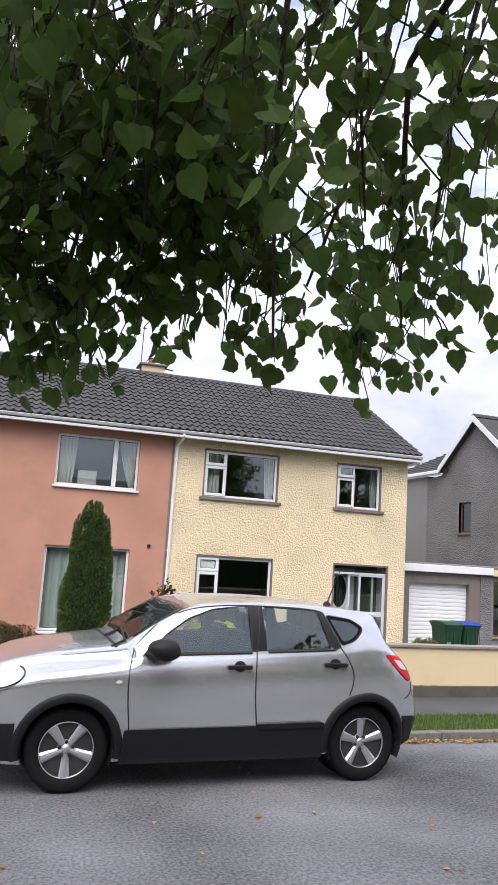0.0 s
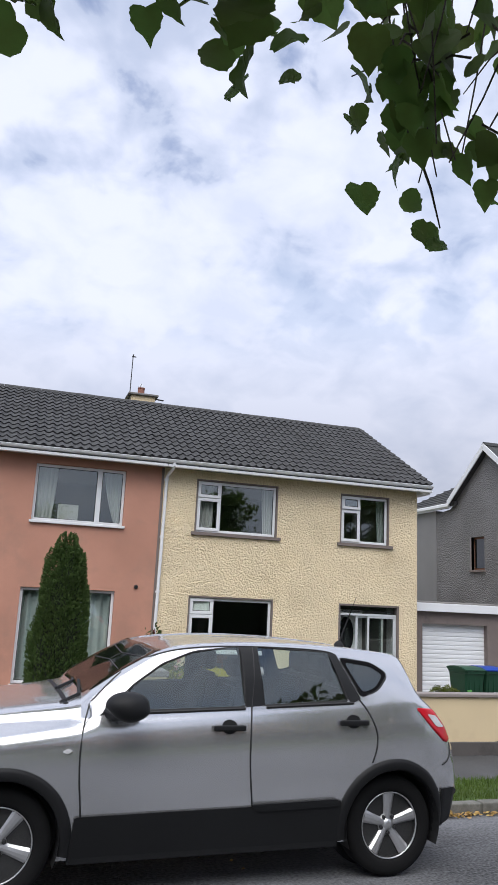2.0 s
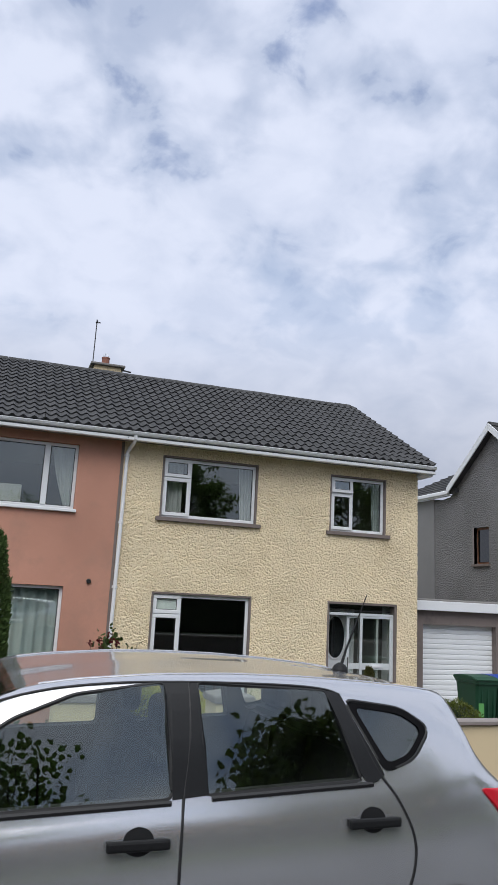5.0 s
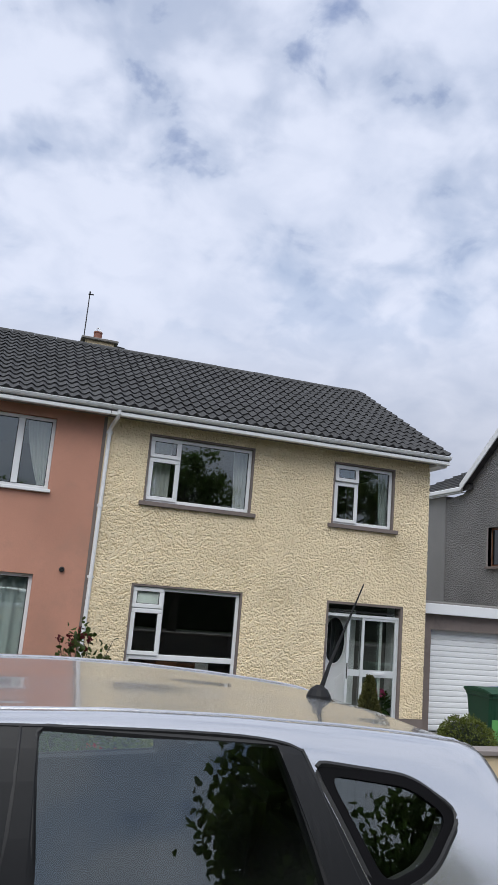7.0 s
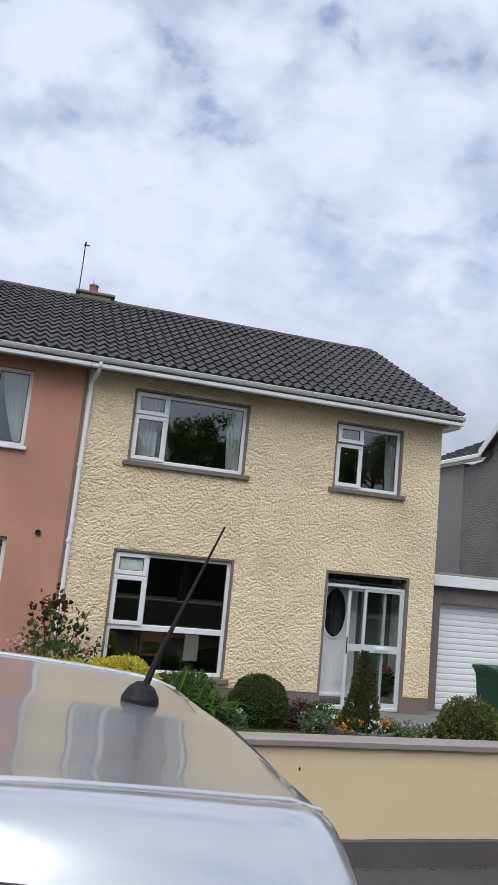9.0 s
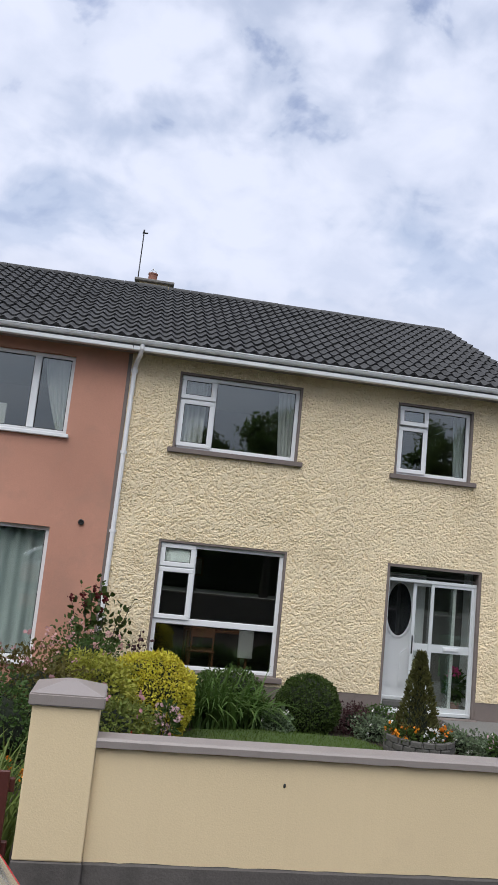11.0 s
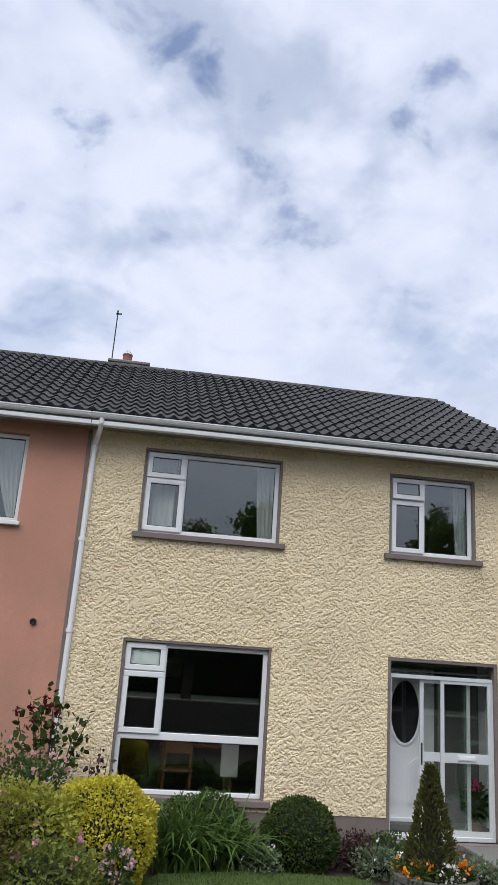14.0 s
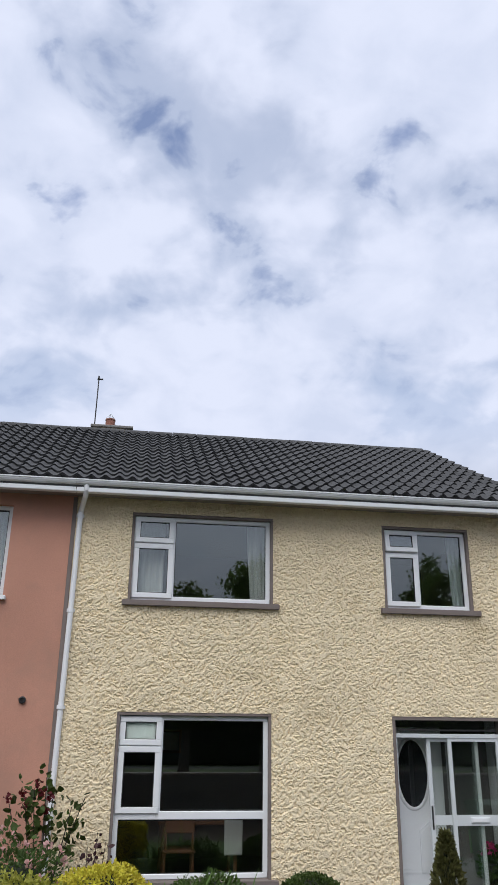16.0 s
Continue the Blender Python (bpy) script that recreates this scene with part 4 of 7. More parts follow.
car = thing("car", (1.75, CY, 0.0), "silver five-door crossover car with black sill cladding parked at the kerb", "car")
stations = [-0.36, -0.34, -0.31, -0.27, -0.2, -0.12, -0.03, 0.07] + [0.15 + 0.08 * i for i in range(10)] + [0.95 + 0.06 * i for i in range(40)] + [3.325, 3.34, 3.355, 3.38, 3.43, 3.48, 3.54, 3.6, 3.65, 3.70, 3.74, 3.77, 3.795, 3.80]
stations = sorted({round(s, 4) for s in stations})
G_FRONT = rounded([(1.10, 1.095), (1.27, 1.255), (1.46, 1.385), (1.67, 1.464), (2.01, 1.507), (2.025, 1.128)], 0.03)
G_REAR = rounded([(2.13, 1.509), (2.685, 1.481), (2.78, 1.168), (2.145, 1.137)], 0.025)
G_QUART = rounded([(2.750, 1.452), (3.02, 1.418), (3.135, 1.345), (3.02, 1.235), (2.882, 1.195)], 0.045)


def prism_y(poly):
    return prism(bmesh.new(), poly, CY - 1.2, CY + 1.2)


cut = [prism_y(G_FRONT), prism_y(G_REAR), prism_y(G_QUART)]
for hx in (HUB_F, HUB_R):
    for s in (-1, 1):
        bm = bmesh.new()
        lathe(bm, [(0.364, -0.16), (0.364, 0.16)], (hx, CY + s * 0.80, HUB_Z + 0.015), 40, "y")
        cut.append(bm)
inner = solid([x for x in stations if 1.02 <= x <= 3.44], 0.055, 0.25)
body_me = carved(solid(stations), [inner] + cut)
body_me.shade_smooth()
body_me.set_sharp_from_angle(angle=radians(38))
body = adopt(new("body", body_me), car, "silver metallic paint")

for s in (-1, 1):
    for nm, poly in (("door_glass", G_FRONT), ("door_glass", G_REAR), ("quarter_glass", G_QUART)):
        big = [(x + (x - 2.2) * 0.004, z) for x, z in poly]
        ob = part(nm, glaze(skin(bmesh.new(), big, -0.010, 0.004, s, 20, 8, "flat")), [M_CARGLASS, M_THROUGH], car)
        ob.visible_shadow = False
    # black frames and pillars
    bm = bmesh.new()
    skin(bm, [(2.016, 1.128), (2.003, 1.510), (2.142, 1.510), (2.157, 1.14)], 0.005, 0.03, s, 8, 20)
    part("pillar_trim", bm, M_SMOOTHBLACK, car, "satin black pillar", smooth=False)
    bm = bmesh.new()
    skin(bm, [(2.672, 1.484), (2.728, 1.478), (2.875, 1.19), (2.835, 1.165), (2.785, 1.165)], 0.006, 0.03, s, 14, 14)
    part("pillar_trim", bm, M_SMOOTHBLACK, car)
    for poly, rad in ((G_FRONT, 0.008), (G_REAR, 0.008), (G_QUART, 0.007)):
        bm = bmesh.new()
        seam(bm, poly + poly[:1], rad, s, -0.004)
        part("window_rubber", bm, M_GASKET, car)
    # black edge print of the quarter glass, sail plate before the front glass
    part("glass_border", border(G_QUART, 0.78, -0.004, s), M_FRIT, car, "black printed border")
    bm = bmesh.new()
    skin(bm, [(1.055, 1.075), (1.19, 1.205), (1.235, 1.10)], 0.002, 0.03, s, 10, 6)
    part("sail_plate", bm, M_BLACKP, car)
    # belt rubber, door seams, roof ditch
    bm = bmesh.new()
    seam(bm, [(1.09, 1.082), (2.02, 1.118)], 0.010, s)
    seam(bm, [(2.17, 1.127), (2.82, 1.157)], 0.010, s)
    part("belt_rubber", bm, M_GASKET, car)
    for pts in ([(1.0, 1.15), (0.955, 1.02), (0.945, 0.8), (0.985, 0.5)],
                [(2.10, 1.510), (2.093, 1.3), (2.058, 1.1), (2.048, 0.8), (2.09, 0.5)],
                [(2.735, 1.474), (2.84, 1.21), (2.92, 1.11), (2.985, 0.98), (2.985, 0.87), (2.95, 0.77)],
                [(1.0, 1.15), (1.14, 1.285), (1.28, 1.390), (1.5, 1.470), (1.78, 1.503), (2.1, 1.512), (2.53, 1.503), (2.69, 1.488), (2.735, 1.470)],
                [(3.655, 0.87), (3.65, 0.80), (3.62, 0.755), (3.56, 0.73)]):
        bm = bmesh.new()
        seam(bm, pts, 0.0055, s)
        part("door_seam", bm, M_GASKET, car)
    bm = bmesh.new()
    pts = []
    for i in range(30):
        x = 1.55 + (3.33 - 1.55) * i / 29
        w = knots(x, W_EDGE) - 0.085
        pts.append((x, CY + s * w, crown(x, w) + 0.001))
    tube(bm, pts, 0.004, 5)
    part("roof_strip", bm, M_SILVER, car)
    # sill cladding, arches, bumper skirts
    bm = bmesh.new()
    skin(bm, [(0.93, 0.225), (0.95, 0.50), (2.06, 0.515), (2.72, 0.535), (2.72, 0.235)], 0.016, 0.03, s, 30, 8)
    part("sill_cladding", bm, M_BLACKP, car, "black plastic sill cladding")
    bm = bmesh.new()
    skin(bm, rounded([(2.075, 0.53), (2.13, 0.485), (2.70, 0.50), (2.70, 0.545)], 0.02), 0.026, 0.02, s, 20, 4)
    part("cladding_step", bm, M_BLACKP, car)
    for hx in (HUB_F, HUB_R):
        bm = bmesh.new()
        rings = []
        for k in range(41):
            a = radians(-12 + 204 * k / 40)
            row = []
            for r, off in ((0.360, -0.04), (0.362, 0.012), (0.372, 0.020), (0.412, 0.020), (0.434, 0.012), (0.437, -0.02)):
                x, z = hx + r * math.cos(a), HUB_Z + 0.015 + r * math.sin(a)
                row.append(bm.verts.new((x, CY + s * (flank(min(x, 3.62), max(z, 0.3)) + off), z)))
            rings.append(row)
        for p, q in zip(rings, rings[1:]):
            for j in range(5):
                bm.faces.new((p[j], q[j], q[j + 1], p[j + 1]))
        part("wheel_arch", bm, M_BLACKP, car, "black plastic wheel arch", smooth=True)
        bm = bmesh.new()
        lathe(bm, [(0.363, -0.19), (0.363, 0.17)], (hx, CY + s * 0.66, HUB_Z + 0.015), 32, "y")
        bmesh.ops.delete(bm, geom=[f for f in bm.faces if (len(f.verts) > 4 and (f.calc_center_median().y - CY) * s > 0.7) or (len(f.verts) == 4 and f.calc_center_median().z < HUB_Z - 0.12)], context="FACES_ONLY")
        part("wheel_housing", bm, M_GASKET, car)
    bm = bmesh.new()
    skin(bm, [(3.56, 0.31), (3.55, 0.57), (3.70, 0.56), (3.775, 0.52), (3.785, 0.45), (3.68, 0.33)], 0.012, 0.03, s, 14, 6)
    part("bumper_skirt", bm, M_BLACKP, car)
    bm = bmesh.new()
    skin(bm, [(-0.33, 0.36), (-0.33, 0.54), (0.09, 0.56), (0.09, 0.27), (-0.2, 0.28)], 0.012, 0.03, s, 10, 6)
    part("bumper_skirt", bm, M_BLACKP, car)
    # lamps
    bm = bmesh.new()
    skin(bm, rounded([(3.315, 1.128), (3.48, 1.115), (3.60, 1.02), (3.675, 0.90), (3.60, 0.875), (3.46, 0.985)], 0.03), 0.007, 0.03, s, 20, 8)
    lamp = part("tail_lamp", bm, M_RED, car, "red tail lamp", smooth=True)
    bm = bmesh.new()
    skin(bm, rounded([(3.41, 1.085), (3.50, 1.07), (3.585, 0.985), (3.50, 0.995)], 0.02), 0.011, 0.008, s, 12, 5)
    part("lamp_lens", bm, M_CLEAR, lamp, "pale lamp lens")
    bm = bmesh.new()
    skin(bm, rounded([(-0.22, 0.86), (-0.03, 0.945), (0.10, 0.965), (0.155, 0.93), (0.05, 0.84), (-0.15, 0.77)], 0.03), 0.010, 0.03, s, 16, 6)
    lamp = part("headlamp", bm, M_CLEAR, car, "clear headlamp", smooth=True)
    bm = bmesh.new()
    seam(bm, [(-0.2, 0.79), (0.05, 0.84), (0.155, 0.93), (0.10, 0.968)], 0.008, s, 0.006)
    part("lamp_edge", bm, M_GASKET, lamp)
    bm = bmesh.new()
    skin(bm, rounded([(0.84, 0.875), (0.875, 0.895), (0.905, 0.88), (0.875, 0.862)], 0.008), 0.008, 0.015, s, 8, 4)
    part("side_repeater", bm, M_CLEAR, car)
    # handles in their cups
    for hx, hz in ((1.90, 1.005), (2.80, 1.035)):
        yy = CY + s * (flank(hx, hz) + 0.028)
        bm = bmesh.new()
        box(bm, hx - 0.11, hx + 0.11, yy - 0.011, yy + 0.011, hz - 0.018, hz + 0.018, 0.009, 2)
        h = part("door_handle", bm, M_BLACKP, car, "black door handle")
        bm = bmesh.new()
        for e in (-0.09, 0.085):
            y2 = CY + s * flank(hx, hz)
            box(bm, hx + e - 0.015, hx + e + 0.015, min(yy, y2), max(yy, y2), hz - 0.012, hz + 0.012)
        part("handle_foot", bm, M_BLACKP, h)
        bm = bmesh.new()
        poly = [(hx + 0.005 + 0.055 * math.cos(a), hz + 0.004 + 0.045 * math.sin(a)) for a in [2 * math.pi * k / 16 for k in range(16)]]
        skin(bm, poly, 0.0015, 0.003, s, 12, 6)
        part("handle_cup", bm, M_BLACKP if s < 0 else M_SILVER, h)
    # mirror
    bm = bmesh.new()
    yy = CY + s * 0.985
    bmesh.ops.create_uvsphere(bm, u_segments=20, v_segments=12, radius=1.0)
    for v in bm.verts:
        x, y, z = v.co
        k = 1.0 - 0.25 * max(0, -z)
        v.co = (1.195 + 0.138 * x * k + (0.02 if z < 0 else 0), yy + 0.115 * y, 1.150 + 0.090 * math.copysign(abs(z) ** 0.85, z))
    mir = part("wing_mirror", bm, M_BLACKP, car, "black wing mirror", smooth=True)
    bm = bmesh.new()
    y2 = CY + s * (flank(1.12, 1.09) - 0.02)
    tube(bm, [(1.12, y2, 1.09), (1.15, (y2 + yy) / 2, 1.085), (1.18, yy, 1.11)], [0.045, 0.03, 0.035], 8)
    part("mirror_arm", bm, M_BLACKP, mir)

# screens, as plates on the body
def screen(name, rows, y_frac):
    bm = bmesh.new()
    g = []
    for x, f in rows:
        line = []
        for k in range(13):
            u = -1 + 2 * k / 12
            w = knots(x, W_EDGE) * y_frac * abs(u)
            line.append(bm.verts.new((x, CY + math.copysign(w, u), crown(x, w) + 0.005)))
        g.append(line)
    for a, b in zip(g, g[1:]):
        for k in range(12):
            bm.faces.new((a[k], a[k + 1], b[k + 1], b[k]))
    bmesh.ops.solidify(bm, geom=list(bm.faces), thickness=0.004)
    return part(name, bm, M_SMOOTHGLASS, car, smooth=True)


screen("windscreen", [(0.97 + 0.05 * i, 1) for i in range(11)], 0.93)
screen("rear_window", [(3.375 + 0.025 * i, 1) for i in range(10)], 0.97)
bm = bmesh.new()
tube(bm, [(0.83, CY - 0.62, 1.128), (0.95, CY - 0.55, 1.17), (1.0, CY - 0.1, 1.21)], 0.012, 6)
tube(bm, [(0.85, CY - 0.1, 1.155), (0.98, CY + 0.05, 1.19), (1.02, CY + 0.5, 1.19)], 0.012, 6)
part("wiper", bm, M_BLACKP, car)
bm = bmesh.new()
tube(bm, [(0.865, CY + w, crown(0.865, abs(w)) - 0.03) for w in [-0.66 + 1.32 * i / 12 for i in range(13)]], 0.036, 10)
part("scuttle", bm, M_BLACKP, car)
# roof aerial
bm = bmesh.new()
lathe(bm, [(0.044, -0.01), (0.042, 0.012), (0.03, 0.032), (0.010, 0.045)], (3.155, CY + 0.105, crown(3.155, 0.1)), 14)
base = part("aerial_base", bm, M_BLACKP, car)
bm = bmesh.new()
tube(bm, [(3.16, CY + 0.105, 1.51), (3.19, CY + 0.105, 1.60), (3.31, CY + 0.105, 1.89)], [0.009, 0.006, 0.0022], 6)
part("aerial_rod", bm, M_BLACKP, base)
# tailgate seam over the roof end
bm = bmesh.new()
tube(bm, [(3.345 + 0.03 * abs(u), CY + 0.57 * u, crown(3.345 + 0.03 * abs(u), 0.57 * abs(u)) + 0.001) for u in [-1 + k / 10 for k in range(21)]], 0.006, 5)
part("tailgate_seam", bm, M_GASKET, car)


# wheels
def wheel(hx, s):
    yc = CY + s * (CY - WHEEL_Y) - s * 0.105
    y_out = yc + s * 0.105
    prof = [(0.215, -0.09), (0.25, -0.103), (0.29, -0.105), (0.318, -0.095), (0.329, -0.07), (0.331, 0.0), (0.329, 0.07), (0.318, 0.095), (0.29, 0.105), (0.25, 0.103), (0.215, 0.09)]
    w = part("wheel", lathe(bmesh.new(), [(0.05, -0.05), (0.214, -0.06), (0.214, -0.02), (0.05, -0.01)], (hx, yc, HUB_Z), 28, "y"), M_DARKMETAL, car)
    part("tyre", lathe(bmesh.new(), prof, (hx, yc, HUB_Z), 48, "y", True), M_TYRE, w, smooth=True)
    o = s
    prof = [(0.217, o * 0.085), (0.217, o * 0.093), (0.212, o * 0.094), (0.209, o * 0.088), (0.209, o * 0.08)]
    part("rim", lathe(bmesh.new(), prof, (hx, yc, HUB_Z), 48, "y", True), M_RIM, w, "silver alloy rim", smooth=True)
    part("rim_barrel", lathe(bmesh.new(), [(0.214, -0.085), (0.214, 0.085), (0.206, 0.085), (0.206, -0.085)], (hx, yc, HUB_Z), 40, "y", True), M_DARKMETAL, w)
    for k in range(5):
        a = radians(90 + 72 * k + (36 if hx < 1 else 0))
        d, n = Vector((math.cos(a), 0, math.sin(a))), Vector((-math.sin(a), 0, math.cos(a)))
        bm = bmesh.new()
        rows = []
        for r, hw, y in ((0.03, 0.027, 0.066), (0.075, 0.029, 0.070), (0.14, 0.035, 0.080), (0.206, 0.043, 0.089)):
            c = Vector((hx, 0, HUB_Z)) + d * r
            rows.append([bm.verts.new((c.x + n.x * q, yc + s * (y + dy), c.z + n.z * q)) for q, dy in ((-hw, -0.012), (-hw * 0.55, 0.0), (0, 0.004), (hw * 0.55, 0.0), (hw, -0.012), (hw * 0.8, -0.05), (-hw * 0.8, -0.05))])
        for p, q in zip(rows, rows[1:]):
            for j in range(7):
                bm.faces.new((p[j], p[(j + 1) % 7], q[(j + 1) % 7], q[j]))
        bm.faces.new(rows[0])
        bm.faces.new(rows[-1])
        part("spoke", bm, M_RIM, w)
        bm = bmesh.new()
        a2 = a + radians(36)
        lathe(bm, [(0.014, s * 0.045), (0.014, s * 0.074), (0.009, s * 0.079)], (hx + 0.056 * math.cos(a2), yc, HUB_Z + 0.056 * math.sin(a2)), 8, "y")
        part("wheel_nut", bm, M_GASKET, w)
    part("hub_cap", lathe(bmesh.new(), [(0.072, s * 0.03), (0.072, s * 0.060), (0.036, s * 0.068), (0.033, s * 0.076), (0.006, s * 0.078)], (hx, yc, HUB_Z), 20, "y"), M_RIM, w, smooth=True)
    part("brake_disc", lathe(bmesh.new(), [(0.15, s * 0.0), (0.15, s * 0.012), (0.05, s * 0.014), (0.05, 0)], (hx, yc, HUB_Z), 28, "y", True), M_DARKMETAL, w)


for hx in (HUB_F, HUB_R):
    for s in (-1, 1):
        wheel(hx, s)

# cabin
def seat(x, y, back=0.62):
    bm = bmesh.new()
    box(bm, x - 0.26, x + 0.24, y - 0.25, y + 0.25, 0.52, 0.72, 0.05, 2)
    part("seat_cushion", bm, M_SEAT, car)
    bm = xprism(bmesh.new(), [(y - 0.24, 0.68), (y + 0.24, 0.68), (y + 0.25, 1.0), (y + 0.19, 1.25), (y - 0.19, 1.25), (y - 0.25, 1.0)], x + 0.16, x + 0.28)
    for v in bm.verts:
        v.co.x += (v.co.z - 0.68) * 0.25
    bmesh.ops.bevel(bm, geom=list(bm.edges), offset=0.03, segments=2, affect="EDGES")
    b = part("seat_back", bm, M_SEAT, car)
    bm = boxed(x + 0.33, x + 0.42, y - 0.13, y + 0.13, 1.27, 1.42, 0.035, 2)
    part("headrest", bm, M_SEAT, b)


for yy in (-0.36, 0.36):
    seat(1.72, CY + yy)
for yy in (-0.42, 0.0, 0.42):
    seat(2.55, CY + yy)
part("dashboard", boxed(1.04, 1.32, CY - 0.66, CY + 0.66, 0.6, 1.04, 0.06, 2), M_SEAT, car)
bm = bmesh.new()
for k in range(24):
    a, b = 2 * math.pi * k / 24, 2 * math.pi * (k + 1) / 24
    tube(bm, [(1.42 + 0.06 * math.sin(a), CY + 0.36 + 0.18 * math.cos(a), 1.02 + 0.17 * math.sin(a)), (1.42 + 0.06 * math.sin(b), CY + 0.36 + 0.18 * math.cos(b), 1.02 + 0.17 * math.sin(b))], 0.014, 6, False)
part("steering_wheel", bm, M_GASKET, car)
# the car stands a little nearer to the road's middle, on its crown
car.matrix_basis = Matrix.Translation((0.4, 0.8, 1.85)) @ Matrix.Scale(1.004, 4) @ Matrix.Translation((-0.4, -0.8, -1.85)) @ Matrix.Translation((1.9, 5.9, 0)) @ Matrix.Rotation(radians(1.8), 4, "Z") @ Matrix.Translation((-1.9, -5.9, 0)) @ car.matrix_basis
# ---- porch in the yellow house ----
porch = thing("porch_screen", (8.38, F + 0.05, -0.33), "aluminium sliding porch door standing open with clear panes", "porch door", kind="structure")
bm = bmesh.new()
t = 0.045
box(bm, DR[0], DR[0] + t, F - 0.014, F + 0.12, DR[2], DR[3] - t, 0.004)
box(bm, DR[1] - t, DR[1], F - 0.014, F + 0.12, DR[2], DR[3] - t, 0.004)
box(bm, DR[0], DR[1], F - 0.014, F + 0.12, DR[3] - t, DR[3], 0.004)
part("surround", bm, M_TAUPE, yellow)
part("door_step", boxed(DR[0] - 0.02, DR[1] + 0.02, F - 0.10, F + 0.12, -0.42, -0.33, 0.01), M_TAUPE, yellow)
PY = F + 0.05
a, b = DR[0] + t, DR[1] - t
bm = bmesh.new()
box(bm, a, b, PY - 0.01, PY + 0.07, 1.615, 1.665, 0.004)
box(bm, a, b, PY - 0.01, PY + 0.07, -0.33, -0.275, 0.004)
box(bm, a, a + 0.03, PY - 0.008, PY + 0.068, -0.275, 1.615)
box(bm, b - 0.03, b, PY - 0.008, PY + 0.068, -0.275, 1.615)
part("outer_frame", bm, M_ALU, porch)
pane("top_pane", a, b, 1.665, DR[3] - t, PY + 0.03, porch)
bm = bmesh.new()
box(bm, a + 0.05, b - 0.05, PY + 0.0, PY + 0.02, 1.70, 1.72)
part("top_bead", bm, M_GASKET, porch)
# fixed leaf
bm = bmesh.new()
box(bm, 8.375, 8.425, PY, PY + 0.035, -0.275, 1.615, 0.004)
box(bm, 9.03, 9.07, PY, PY + 0.035, -0.275, 1.615, 0.004)
box(bm, 8.425, 9.03, PY + 0.002, PY + 0.033, -0.275, -0.21)
box(bm, 8.425, 9.03, PY + 0.002, PY + 0.033, 1.575, 1.615)
box(bm, 8.425, 9.03, PY + 0.002, PY + 0.033, 0.595, 0.715)
leaf = part("fixed_leaf", bm, M_ALU, porch)
part("letter_plate", boxed(8.60, 8.86, PY - 0.012, PY + 0.002, 0.625, 0.69, 0.006, 2), M_ALU, leaf, "letter plate")
part("letter_flap", boxed(8.625, 8.835, PY - 0.018, PY - 0.012, 0.637, 0.678, 0.003), M_WHITE, leaf)
pane("pane", 8.425, 9.03, 0.715, 1.575, PY + 0.015, leaf)
pane("pane", 8.425, 9.03, -0.21, 0.595, PY + 0.015, leaf)
# sliding leaf pushed behind
bm = bmesh.new()
box(bm, 8.10, 8.155, PY + 0.042, PY + 0.072, -0.27, 1.612, 0.004)
box(bm, 8.755, 8.80, PY + 0.042, PY + 0.072, -0.27, 1.612, 0.004)
box(bm, 8.155, 8.755, PY + 0.044, PY + 0.07, -0.27, -0.21)
box(bm, 8.155, 8.755, PY + 0.044, PY + 0.07, 1.57, 1.612)
box(bm, 8.155, 8.755, PY + 0.044, PY + 0.07, 0.60, 0.71)
slide = part("sliding_leaf", bm, M_ALU, porch)
part("pull", boxed(8.115, 8.135, PY + 0.028, PY + 0.042, 0.55, 0.82, 0.004), M_DARKMETAL, slide)
pane("pane", 8.155, 8.755, 0.71, 1.57, PY + 0.056, slide)
pane("pane", 8.155, 8.755, -0.21, 0.60, PY + 0.056, slide)
# back of the porch and the inner door
BY = F + 0.45
# porch back in the dark room colour: its shade is painted in
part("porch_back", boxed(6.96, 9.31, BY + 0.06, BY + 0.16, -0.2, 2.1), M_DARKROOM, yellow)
part("porch_side", boxed(9.10, 9.18, F + 0.285, BY + 0.05, -0.3, 2.09), M_DOORW, yellow)
part("porch_floor", boxed(DR[0], DR[1], F + 0.121, BY + 0.05, -0.42, -0.29), M_TAUPE, yellow)
door = thing("front_door", (8.02, BY, -0.29), "white panelled front door with dark oval glass", "door", kind="structure")
dx, dz0, dz1 = 8.02, -0.27, 1.74
part("leaf", boxed(dx - 0.42, dx + 0.42, BY, BY + 0.05, dz0, dz1, 0.004), M_DOORW, door)
bm = bmesh.new()
oz = 1.175
ring_o, ring_m, ring_i = [], [], []
for k in range(40):
    c, s = math.cos(2 * math.pi * k / 40), math.sin(2 * math.pi * k / 40)
    ring_o.append(bm.verts.new((dx + 0.245 * c, BY - 0.002, oz + 0.45 * s)))
    ring_m.append(bm.verts.new((dx + 0.225 * c, BY - 0.022, oz + 0.43 * s)))
    ring_i.append(bm.verts.new((dx + 0.195 * c, BY - 0.008, oz + 0.40 * s)))
for p, q in ((ring_o, ring_m), (ring_m, ring_i)):
    for k in range(40):
        bm.faces.new((p[k], p[(k + 1) % 40], q[(k + 1) % 40], q[k]))
part("oval_frame", bm, M_DOORW, door, smooth=True)
bm = bmesh.new()
prism(bm, [(dx + 0.198 * math.cos(2 * math.pi * k / 40), oz + 0.403 * math.sin(2 * math.pi * k / 40)) for k in range(40)], BY - 0.010, BY - 0.004)
part("oval_glass", bm, M_SMOOTHGLASS, door, "dark oval glass")
